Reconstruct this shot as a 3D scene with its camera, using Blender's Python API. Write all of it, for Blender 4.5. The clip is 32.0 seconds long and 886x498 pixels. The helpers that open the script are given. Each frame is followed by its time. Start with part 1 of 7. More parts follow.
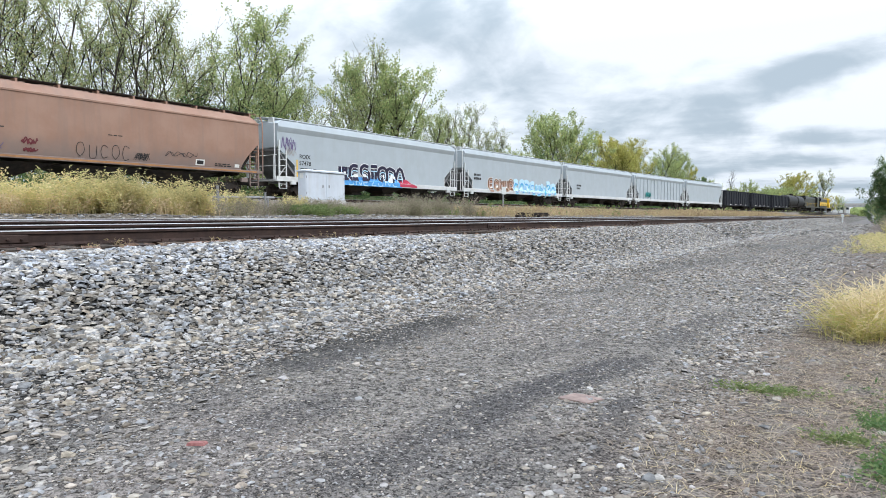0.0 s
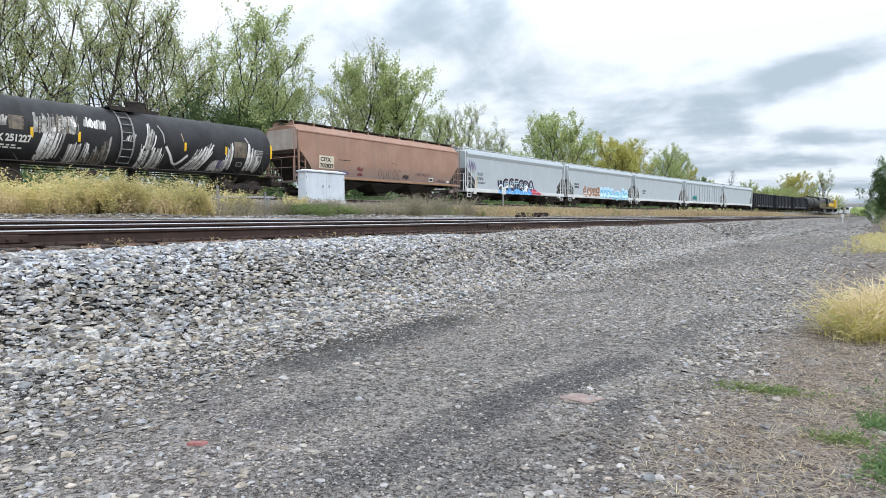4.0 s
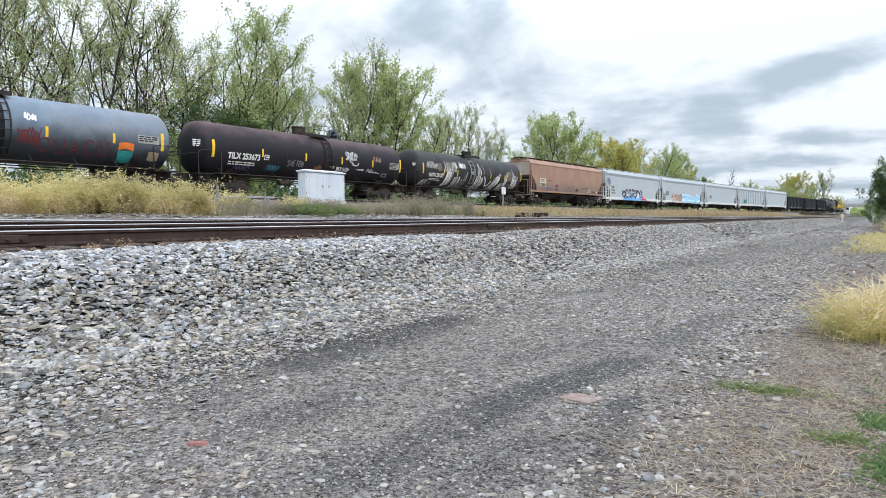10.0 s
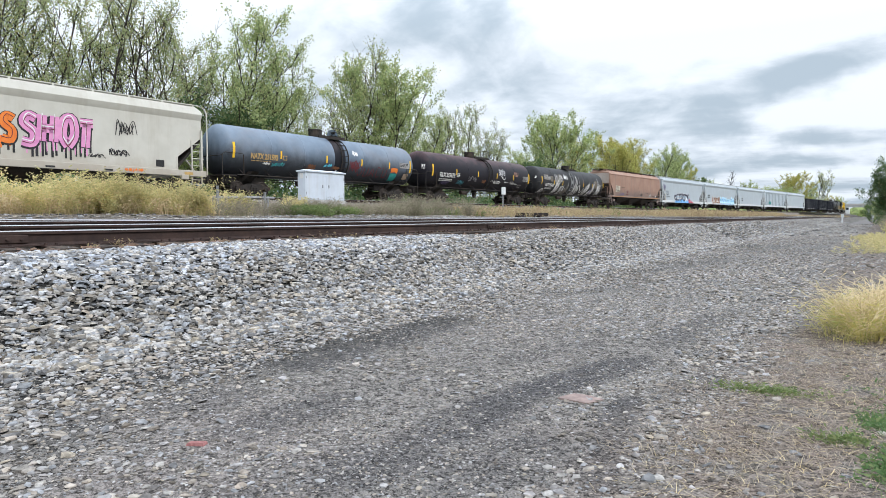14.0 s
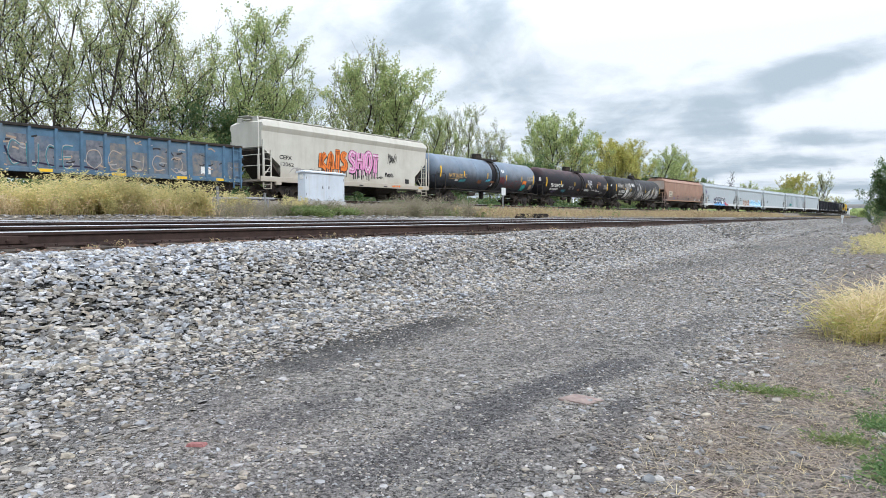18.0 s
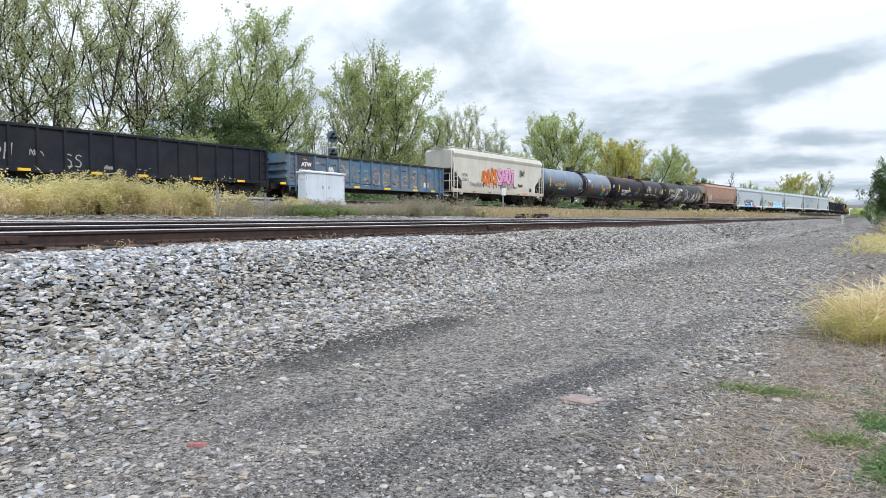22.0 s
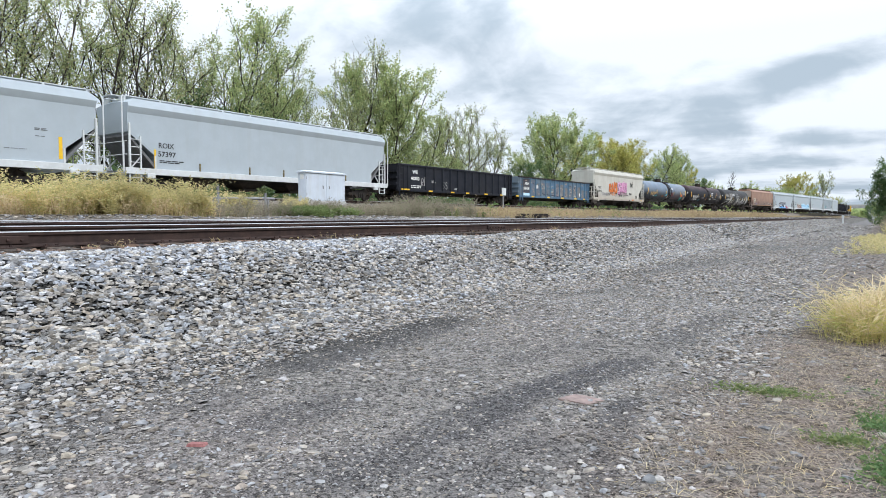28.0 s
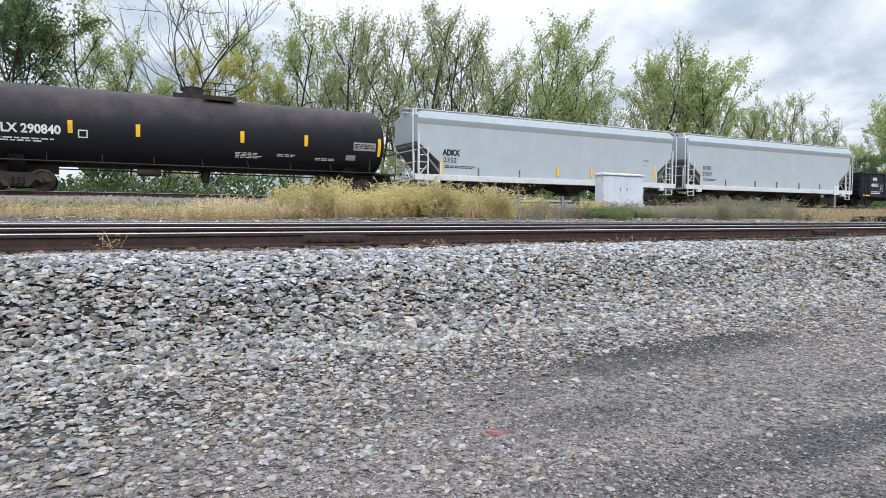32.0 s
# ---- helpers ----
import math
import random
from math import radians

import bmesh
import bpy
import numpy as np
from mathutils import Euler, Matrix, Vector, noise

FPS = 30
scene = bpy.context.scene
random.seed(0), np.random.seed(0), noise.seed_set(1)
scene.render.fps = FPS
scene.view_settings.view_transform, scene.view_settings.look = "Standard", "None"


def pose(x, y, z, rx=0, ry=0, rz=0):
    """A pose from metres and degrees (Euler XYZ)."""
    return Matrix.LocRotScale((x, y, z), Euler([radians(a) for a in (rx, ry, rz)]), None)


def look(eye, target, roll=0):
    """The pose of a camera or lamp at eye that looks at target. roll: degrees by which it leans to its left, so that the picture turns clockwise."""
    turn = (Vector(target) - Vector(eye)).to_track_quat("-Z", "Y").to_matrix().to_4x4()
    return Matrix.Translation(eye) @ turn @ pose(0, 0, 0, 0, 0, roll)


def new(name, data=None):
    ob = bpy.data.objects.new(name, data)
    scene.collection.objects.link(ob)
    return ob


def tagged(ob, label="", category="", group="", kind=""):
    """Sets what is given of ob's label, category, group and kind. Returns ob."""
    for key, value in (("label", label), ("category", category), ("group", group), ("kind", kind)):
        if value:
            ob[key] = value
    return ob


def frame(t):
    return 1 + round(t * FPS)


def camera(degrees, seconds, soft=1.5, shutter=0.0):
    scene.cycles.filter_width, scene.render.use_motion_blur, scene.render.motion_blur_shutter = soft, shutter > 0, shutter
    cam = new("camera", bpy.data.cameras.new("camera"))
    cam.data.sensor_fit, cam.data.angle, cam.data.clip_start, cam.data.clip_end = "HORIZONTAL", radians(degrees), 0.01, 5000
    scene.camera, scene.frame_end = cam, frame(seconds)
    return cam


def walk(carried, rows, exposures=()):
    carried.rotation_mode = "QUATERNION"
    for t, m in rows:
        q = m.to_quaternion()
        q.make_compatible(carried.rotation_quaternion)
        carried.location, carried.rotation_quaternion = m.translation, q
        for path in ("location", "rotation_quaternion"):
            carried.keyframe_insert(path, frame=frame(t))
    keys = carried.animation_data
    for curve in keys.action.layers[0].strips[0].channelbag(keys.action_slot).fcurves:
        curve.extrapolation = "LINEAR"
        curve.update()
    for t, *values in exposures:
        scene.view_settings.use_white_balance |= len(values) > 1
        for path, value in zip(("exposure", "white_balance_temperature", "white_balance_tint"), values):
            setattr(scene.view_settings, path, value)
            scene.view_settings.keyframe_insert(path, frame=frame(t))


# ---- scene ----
# ---------------------------------------------------------------- camera
EYE = 1.25
cam = camera(69.6, 32.0, soft=0.55)


def hold(yaw, pitch, roll):
    return pose(0, 0, EYE, 90 + pitch, roll, yaw)


walk(cam, [
    (0.0, hold(34.35, -2.98, 0.0)), (14.5, hold(34.33, -2.96, 0.0)), (17.5, hold(34.33, -2.89, 0.0)),
    (28.5, hold(34.37, -2.89, -0.02)), (29.0, hold(34.35, -3.02, -0.02)), (29.5, hold(34.52, -2.95, -0.05)),
    (30.0, hold(36.81, -2.63, -0.13)), (30.5, hold(40.82, -2.50, -0.2)), (31.0, hold(46.31, -2.31, -0.4)),
    (31.5, hold(53.19, -2.44, -0.25)), (32.0, hold(60.49, -2.68, -0.14))],
     exposures=((0.0, 0.26, 6400, 12.2), (25.0, 0.25, 6390, 12.6), (29.2, 0.22, 6350, 12.8), (30.0, 0.09, 6370, 13.2), (31.0, 0.06, 6360, 13.4), (31.5, 0.07, 6390, 13.8), (32.0, 0.18, 6430, 15.0)))

# ---------------------------------------------------------------- light: a bright broken overcast
SUN_AZ, SUN_EL = 106.0, 43.0     # degrees from +Y towards +X, and above the horizon
world = bpy.data.worlds.new("overcast_sky")
scene.world = world
world.use_nodes = True


class Nodes:
    """Short hand for building a node tree."""

    def __init__(self, tree):
        self.t = tree
        tree.nodes.clear()

    def add(self, kind, sets=None, **ins):
        n = self.t.nodes.new("ShaderNode" + kind)
        for k, v in (sets or {}).items():
            if k == "operation":
                n.operation = v
            elif k == "data_type":
                n.data_type = v
            elif k == "blend_type":
                n.blend_type = v
            elif k == "feature":
                n.feature = v
            elif k == "sky_type":
                n.sky_type = v
            elif k == "interpolation_type":
                n.interpolation_type = v
            elif k == "clamp":
                n.use_clamp = v
        for k, v in ins.items():
            self.put(n.inputs[int(k[1:])] if k[0] == "i" and k[1:].isdigit() else n.inputs[k.replace("_", " ")], v)
        return n

    def put(self, sock, v):
        if isinstance(v, bpy.types.NodeSocket):
            self.t.links.new(v, sock)
        elif isinstance(v, bpy.types.Node):
            self.t.links.new(v.outputs[0], sock)
        else:
            if isinstance(v, tuple) and len(v) == 3 and sock.type == "RGBA":
                v = (*v, 1)
            sock.default_value = v

    def math(self, op, a, b=0.0, clamp=False):
        return self.add("Math", {"operation": op, "clamp": clamp}, i0=a, i1=b)

    def mix(self, fac, a, b, blend="MIX"):
        n = self.add("Mix", {"data_type": "RGBA", "blend_type": blend})
        self.put(n.inputs[0], fac), self.put(n.inputs[6], a), self.put(n.inputs[7], b)
        return n.outputs[2]

    def noise(self, vec, scale, detail=4.0, rough=0.6):
        n = self.add("TexNoise", Scale=scale, Detail=detail, Roughness=rough)
        self.put(n.inputs["Vector"], vec)
        return n.outputs[0]

    def stretch(self, vec, sx, sy, sz, off=(0, 0, 0)):
        n = self.add("Mapping", Scale=(sx, sy, sz), Location=off)
        self.put(n.inputs["Vector"], vec)
        return n.outputs[0]

    def ramp(self, fac, a, b):
        n = self.add("MapRange", {"interpolation_type": "SMOOTHSTEP"}, i0=fac, i1=a, i2=b)
        return n.outputs[0]


w = Nodes(world.node_tree)
sky = w.add("TexSky", {"sky_type": "NISHITA"})
sky.sun_disc, sky.sun_elevation, sky.sun_rotation = False, radians(SUN_EL), radians(SUN_AZ)
way = w.add("TexCoord").outputs["Generated"]
axes = w.add("SeparateXYZ", i0=way)
up = w.math("MAXIMUM", axes.outputs[2], 0.0)
flat = w.math("ADD", up, 0.16)
plane = w.add("CombineXYZ", X=w.math("DIVIDE", axes.outputs[0], flat), Y=w.math("DIVIDE", axes.outputs[1], flat), Z=0.0)
shift = w.add("TexNoise", Scale=1.6, Detail=3.0)
over = w.math("ADD", up, 0.34)
lumps = w.add("CombineXYZ", X=w.math("DIVIDE", axes.outputs[0], over), Y=w.math("DIVIDE", axes.outputs[1], over), Z=0.0)
w.put(shift.inputs["Vector"], lumps.outputs[0])
warp = w.add("VectorMath", {"operation": "MULTIPLY_ADD"}, i0=shift.outputs["Color"], i1=(0.35, 0.35, 0.0), i2=lumps.outputs[0])
big = w.noise(w.stretch(warp.outputs[0], 1, 1, 1, (3.1, 1.7, 0)), 1.7, 6.0, 0.52)
small = w.noise(w.stretch(warp.outputs[0], 1, 1, 1, (7.3, 4.2, 2)), 4.6, 6.0, 0.55)
cover = w.math("ADD", w.math("MULTIPLY", big, 0.55), w.math("MULTIPLY", small, 0.45))
low = w.math("SUBTRACT", 1.0, w.ramp(axes.outputs[2], 0.10, 0.30))      # towards the horizon the layers close up into bands
near = w.math("ADD", up, 0.05)
sheet = w.add("CombineXYZ", X=w.math("DIVIDE", axes.outputs[0], near), Y=w.math("DIVIDE", axes.outputs[1], near), Z=0.0)
bands = w.noise(w.stretch(sheet.outputs[0], 1, 1, 1, (0.4, 2.0, 0.3)), 0.42, 5.0, 0.5)
cover = w.math("ADD", 0.54, w.math("MULTIPLY", w.math("SUBTRACT", cover, 0.5), 0.75))
cover = w.math("ADD", cover, w.math("MULTIPLY", low, w.math("MULTIPLY", w.math("SUBTRACT", bands, 0.53), 0.80)))
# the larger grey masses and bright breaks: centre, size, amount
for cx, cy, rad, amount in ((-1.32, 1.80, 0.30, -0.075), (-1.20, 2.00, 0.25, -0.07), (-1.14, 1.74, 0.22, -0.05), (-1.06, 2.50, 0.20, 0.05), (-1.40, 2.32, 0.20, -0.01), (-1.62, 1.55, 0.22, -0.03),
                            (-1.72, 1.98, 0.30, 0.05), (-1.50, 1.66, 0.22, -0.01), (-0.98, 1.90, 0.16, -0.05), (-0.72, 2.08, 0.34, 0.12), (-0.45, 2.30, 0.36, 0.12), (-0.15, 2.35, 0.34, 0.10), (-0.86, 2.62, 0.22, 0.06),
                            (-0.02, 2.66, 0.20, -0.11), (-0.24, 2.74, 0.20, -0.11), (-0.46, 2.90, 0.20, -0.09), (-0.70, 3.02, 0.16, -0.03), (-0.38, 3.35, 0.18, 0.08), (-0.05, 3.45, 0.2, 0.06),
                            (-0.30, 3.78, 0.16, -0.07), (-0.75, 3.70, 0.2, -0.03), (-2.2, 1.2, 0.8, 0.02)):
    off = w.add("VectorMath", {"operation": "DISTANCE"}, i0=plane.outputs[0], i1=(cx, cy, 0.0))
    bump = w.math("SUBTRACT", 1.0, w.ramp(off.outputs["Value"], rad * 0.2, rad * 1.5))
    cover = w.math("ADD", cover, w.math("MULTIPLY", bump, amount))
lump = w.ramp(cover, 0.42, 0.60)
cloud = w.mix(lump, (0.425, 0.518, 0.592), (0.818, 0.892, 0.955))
rise = w.add("MapRange", i0=axes.outputs[2], i1=0.25, i2=1.0, i3=1.0, i4=2.7)      # an overcast dome is brightest overhead
cloud = w.mix(1.0, cloud, rise.outputs[0], "MULTIPLY")
thick = w.add("MapRange", i0=axes.outputs[2], i1=0.02, i2=0.17, i3=0.90, i4=1.0)      # the layers lie thicker towards the horizon
cloud = w.mix(1.0, cloud, thick.outputs[0], "MULTIPLY")
gap = w.math("MULTIPLY", w.ramp(w.noise(plane.outputs[0], 0.9, 5.0), 0.62, 0.75), 0.25)
blue = w.mix(1.0, sky.outputs[0], (0.11, 0.11, 0.11), "MULTIPLY")
both = w.mix(gap, cloud, blue)
ground_half = w.mix(w.ramp(axes.outputs[2], -0.05, 0.0), (0.20, 0.20, 0.19), both)
back = w.add("Background", Color=ground_half, Strength=1.0)
w.add("OutputWorld", Surface=back)

sun = new("sun", bpy.data.lights.new("sun", "SUN"))
sun.data.energy, sun.data.angle, sun.data.color = 1.65, radians(16), (1.0, 0.98, 0.95)
az, el = radians(SUN_AZ), radians(SUN_EL)
sun.matrix_world = look((math.sin(az) * math.cos(el) * 50, math.cos(az) * math.cos(el) * 50, math.sin(el) * 50), (0, 0, 0))

# ---------------------------------------------------------------- materials


def material(name, light, dark, scale=6.0, rough=0.7, metal=0.0, bump=0.15, fine=60.0, stain=None, stain_amount=0.4,
             streak=False, random_by=None, spread=0.0, low_grime_shade=None, shine=0.3):
    """Two tones in noise, a stain at a larger size, fine relief; random_by shifts the tone piece by piece."""
    m = bpy.data.materials.new(name)
    m.use_nodes = True
    g = Nodes(m.node_tree)
    v = g.add("TexCoord").outputs["Object"]
    col = g.mix(g.ramp(g.noise(v, scale), 0.3, 0.7), dark, light)
    if stain:
        sv = g.stretch(v, 1, 2.2, 0.22) if streak else v
        s = g.noise(sv, scale * (0.9 if streak else 0.22), 6.0, 0.65)
        col = g.mix(g.math("MULTIPLY", g.ramp(s, 0.47, 0.72), stain_amount), col, stain)
    # blends in a second colour below a ragged height: grime and painted shading
    if low_grime_shade:
        colour, z0, z1 = low_grime_shade
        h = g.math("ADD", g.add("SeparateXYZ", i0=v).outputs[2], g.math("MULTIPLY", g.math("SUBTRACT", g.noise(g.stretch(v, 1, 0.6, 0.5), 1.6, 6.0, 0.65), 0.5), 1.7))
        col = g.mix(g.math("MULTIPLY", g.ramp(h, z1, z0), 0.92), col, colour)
    if random_by:
        r = g.add("ObjectInfo").outputs["Random"] if random_by == "object" else g.add("NewGeometry").outputs["Random Per Island"]
        k = g.add("MapRange", i0=r, i3=1 - spread, i4=1 + spread)
        hsv = g.add("HueSaturation", Value=k, Color=col)
        r2 = g.math("FRACT", g.math("MULTIPLY", r, 7.31))
        g.put(hsv.inputs["Hue"], g.add("MapRange", i0=r2, i3=0.5 - 0.04 * spread, i4=0.5 + 0.04 * spread).outputs[0])
        col = hsv.outputs[0]
        if random_by == "island":
            r3 = g.math("FRACT", g.math("MULTIPLY", r, 3.77))
            col = g.mix(1.0, col, g.mix(r3, (1.10, 1.0, 0.86), (0.93, 1.0, 1.12)), "MULTIPLY")
    grain = g.noise(v, fine, 3.0)
    relief = g.add("Bump", Strength=bump, Distance=0.02, Height=grain)
    b = g.add("BsdfPrincipled", Roughness=g.add("MapRange", i0=grain, i3=rough - 0.08, i4=min(1, rough + 0.08)).outputs[0], Metallic=metal,
              Base_Color=col, Normal=relief, Specular_IOR_Level=shine)
    g.add("OutputMaterial", Surface=b)
    return m


def leafy(name, a, b, c, spread=0.45):
    """Leaves: three tones shared out leaf by leaf, a little light passing through."""
    m = bpy.data.materials.new(name)
    m.use_nodes = True
    g = Nodes(m.node_tree)
    r = g.add("NewGeometry").outputs["Random Per Island"]
    col = g.mix(g.ramp(r, 0.15, 0.65), a, b)
    col = g.mix(g.ramp(g.math("FRACT", g.math("MULTIPLY", r, 13.7)), 0.70, 0.9), col, c)
    tone = g.noise(g.add("TexCoord").outputs["Object"], 0.35, 2.0)
    col = g.mix(g.ramp(tone, 0.35, 0.7), g.mix(1.0, col, (1 - spread * 0.6, 1 - spread * 0.6, 1 - spread * 0.6), "MULTIPLY"), col)
    d = g.add("BsdfPrincipled", Base_Color=col, Roughness=0.65)
    t = g.add("BsdfTranslucent", Color=col)
    mixed = g.add("MixShader", i0=0.5, i1=d, i2=t)
    g.add("OutputMaterial", Surface=mixed)
    return m


WHITE = material("white_hopper_paint", (0.392, 0.440, 0.478), (0.366, 0.411, 0.446), 1.2, 0.45, bump=0.03, stain=(0.33, 0.33, 0.32), stain_amount=0.16, streak=True)
WHITE_TRIM = material("white_sill_paint", (0.60, 0.625, 0.63), (0.53, 0.55, 0.555), 3, 0.5, bump=0.04, stain=(0.35, 0.31, 0.27), stain_amount=0.35)
BROWN = material("faded_oxide_paint", (0.325, 0.205, 0.155), (0.28, 0.165, 0.12), 0.7, 0.7, bump=0.06, stain=(0.215, 0.155, 0.13), stain_amount=0.5, streak=True, low_grime_shade=((0.205, 0.165, 0.15), 1.2, 2.7))
TAN = material("cream_hopper_paint", (0.53, 0.515, 0.465), (0.475, 0.46, 0.41), 1.0, 0.6, bump=0.04, stain=(0.36, 0.32, 0.26), stain_amount=0.35, streak=True, low_grime_shade=((0.38, 0.34, 0.285), 1.0, 2.0))
# black and rust tank shells: darker from mid-height down, browner along the top
BLACK_TANK = material("black_tank_paint", (0.062, 0.050, 0.053), (0.036, 0.031, 0.033), 1.2, 0.6, bump=0.03, stain=(0.07, 0.055, 0.055), stain_amount=0.35, low_grime_shade=((0.009, 0.010, 0.015), 3.0, 4.3), shine=0.2)
RUST_TANK = material("rust_stained_black_paint", (0.105, 0.058, 0.062), (0.062, 0.038, 0.042), 1.0, 0.55, bump=0.05, stain=(0.03, 0.02, 0.022), stain_amount=0.6, low_grime_shade=((0.012, 0.013, 0.018), 3.2, 4.35), shine=0.2)
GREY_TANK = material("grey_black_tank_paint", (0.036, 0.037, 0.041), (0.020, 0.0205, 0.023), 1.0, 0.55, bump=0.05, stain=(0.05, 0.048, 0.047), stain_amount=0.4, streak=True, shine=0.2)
# lower half darkened: grime, plus the round shell's shading put into the colour
BLUE_TANK = material("faded_blue_grey_paint", (0.165, 0.215, 0.28), (0.125, 0.168, 0.225), 0.8, 0.5, bump=0.04, stain=(0.21, 0.18, 0.165), stain_amount=0.35, low_grime_shade=((0.020, 0.022, 0.027), 1.75, 3.35))
BLUE_GON = material("worn_blue_paint", (0.086, 0.170, 0.262), (0.060, 0.112, 0.172), 1.5, 0.7, bump=0.12, stain=(0.155, 0.18, 0.20), stain_amount=0.75)
BLACK_GON = material("black_gondola_paint", (0.018, 0.020, 0.028), (0.011, 0.0125, 0.018), 1.5, 0.6, bump=0.08, stain=(0.034, 0.033, 0.036), stain_amount=0.4, shine=0.18)
STEEL_DARK = material("grimy_dark_steel", (0.035, 0.030, 0.027), (0.018, 0.016, 0.015), 5, 0.8, bump=0.2, stain=(0.09, 0.06, 0.04), stain_amount=0.5)
# slope sheets under the car ends: their shade is put into the dark colour
SLOPE_SHADE = material("slope_sheet_painted_shade", (0.20, 0.205, 0.21), (0.13, 0.133, 0.137), 2, 0.7, bump=0.05, stain=(0.09, 0.08, 0.07), stain_amount=0.5)
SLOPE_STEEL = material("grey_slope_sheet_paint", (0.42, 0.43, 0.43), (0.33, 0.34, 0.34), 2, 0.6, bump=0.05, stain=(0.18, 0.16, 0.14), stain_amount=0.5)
LADDER_GREY = material("dull_silver_ladder_paint", (0.30, 0.30, 0.31), (0.18, 0.18, 0.185), 6, 0.6, bump=0.05)
WHEEL = material("worn_wheel_steel", (0.085, 0.07, 0.06), (0.035, 0.028, 0.025), 6, 0.7, 0.3, bump=0.1)
YELLOW = material("yellow_reflective_strip", (0.80, 0.50, 0.03), (0.70, 0.42, 0.03), 5, 0.5, bump=0.02)
STENCIL_W = material("white_stencil_paint", (0.72, 0.72, 0.70), (0.6, 0.6, 0.58), 8, 0.6, bump=0.02)
STENCIL_F = material("faded_grey_stencil_paint", (0.17, 0.18, 0.19), (0.13, 0.135, 0.14), 8, 0.6, bump=0.02)
STENCIL_B = material("black_stencil_paint", (0.03, 0.03, 0.032), (0.02, 0.02, 0.02), 8, 0.6, bump=0.02)
STENCIL_Y = material("ochre_stencil_paint", (0.50, 0.33, 0.12), (0.4, 0.26, 0.1), 8, 0.6, bump=0.02)
SPRAY = {
    "navy": material("navy_spray_paint", (0.022, 0.018, 0.05), (0.015, 0.013, 0.035), 4, 0.5, bump=0.02),
    "sky": material("sky_blue_spray_paint", (0.10, 0.36, 0.72), (0.07, 0.28, 0.62), 4, 0.5, bump=0.02),
    "ice": material("pale_blue_spray_paint", (0.52, 0.72, 0.85), (0.42, 0.62, 0.78), 4, 0.5, bump=0.02),
    "red": material("crimson_spray_paint", (0.52, 0.05, 0.10), (0.42, 0.04, 0.08), 4, 0.5, bump=0.02),
    "orange": material("orange_spray_paint", (0.75, 0.21, 0.04), (0.66, 0.16, 0.03), 3, 0.5, bump=0.02),
    "pink": material("pink_spray_paint", (0.68, 0.30, 0.50), (0.58, 0.22, 0.44), 3, 0.5, bump=0.02),
    "white": material("white_spray_paint", (0.74, 0.74, 0.74), (0.62, 0.62, 0.62), 4, 0.5, bump=0.02),
    "black": material("black_spray_paint", (0.03, 0.03, 0.035), (0.02, 0.02, 0.02), 4, 0.5, bump=0.02),
    "maroon": material("maroon_spray_paint", (0.15, 0.03, 0.038), (0.11, 0.028, 0.035), 4, 0.5, bump=0.02),
    "teal": material("teal_spray_paint", (0.04, 0.34, 0.32), (0.03, 0.26, 0.26), 4, 0.5, bump=0.02),
    "cyan": material("cyan_spray_paint", (0.10, 0.50, 0.66), (0.08, 0.40, 0.56), 4, 0.5, bump=0.02),
    "silver": material("faded_silver_spray_paint", (0.38, 0.37, 0.36), (0.28, 0.27, 0.27), 2, 0.6, bump=0.02),
    "violet": material("violet_spray_paint", (0.17, 0.135, 0.26), (0.13, 0.10, 0.21), 4, 0.5, bump=0.02),
    "tealdim": material("dim_teal_spray_paint", (0.05, 0.20, 0.24), (0.035, 0.14, 0.18), 4, 0.6, bump=0.02),
    "rustdim": material("faded_orange_spray_paint", (0.20, 0.085, 0.04), (0.13, 0.055, 0.03), 4, 0.6, bump=0.02),
    "peach": material("peach_spray_paint", (0.52, 0.30, 0.22), (0.42, 0.24, 0.18), 4, 0.6, bump=0.02),
    "buff": material("buff_spray_paint", (0.40, 0.30, 0.22), (0.32, 0.24, 0.18), 4, 0.6, bump=0.02),
}
SMEAR = material("smeared_silver_paint", (0.42, 0.41, 0.39), (0.13, 0.125, 0.12), 3.5, 0.6, bump=0.03, stain=(0.035, 0.034, 0.036), stain_amount=0.75, streak=True)
SMEAR_TAN = material("smeared_buff_paint", (0.20, 0.165, 0.125), (0.08, 0.07, 0.06), 3.0, 0.65, bump=0.03, stain=(0.035, 0.034, 0.036), stain_amount=0.9, streak=True)
SCUFF = material("scuffed_grey_paint", (0.185, 0.19, 0.21), (0.085, 0.095, 0.12), 4.5, 0.75, bump=0.1, stain=(0.085, 0.14, 0.215), stain_amount=0.95)
SCUFF_TAN = material("scuffed_rust_paint", (0.21, 0.19, 0.17), (0.10, 0.12, 0.15), 4.5, 0.75, bump=0.1, stain=(0.085, 0.155, 0.24), stain_amount=0.95)
PLUM = material("dark_plum_panel_paint", (0.055, 0.052, 0.066), (0.035, 0.034, 0.043), 2, 0.7, bump=0.08, stain=(0.11, 0.105, 0.115), stain_amount=0.4)
CREAM = material("cream_number_panel", (0.60, 0.55, 0.45), (0.50, 0.45, 0.36), 4, 0.7, bump=0.03, stain=(0.35, 0.27, 0.2), stain_amount=0.4)
BRACKET = material("dull_ochre_bracket_paint", (0.20, 0.165, 0.085), (0.13, 0.105, 0.06), 6, 0.7, bump=0.05)
END_PANEL = material("weathered_end_sheet_paint", (0.44, 0.39, 0.355), (0.36, 0.31, 0.275), 2, 0.7, bump=0.05, stain=(0.26, 0.17, 0.13), stain_amount=0.4, streak=True)
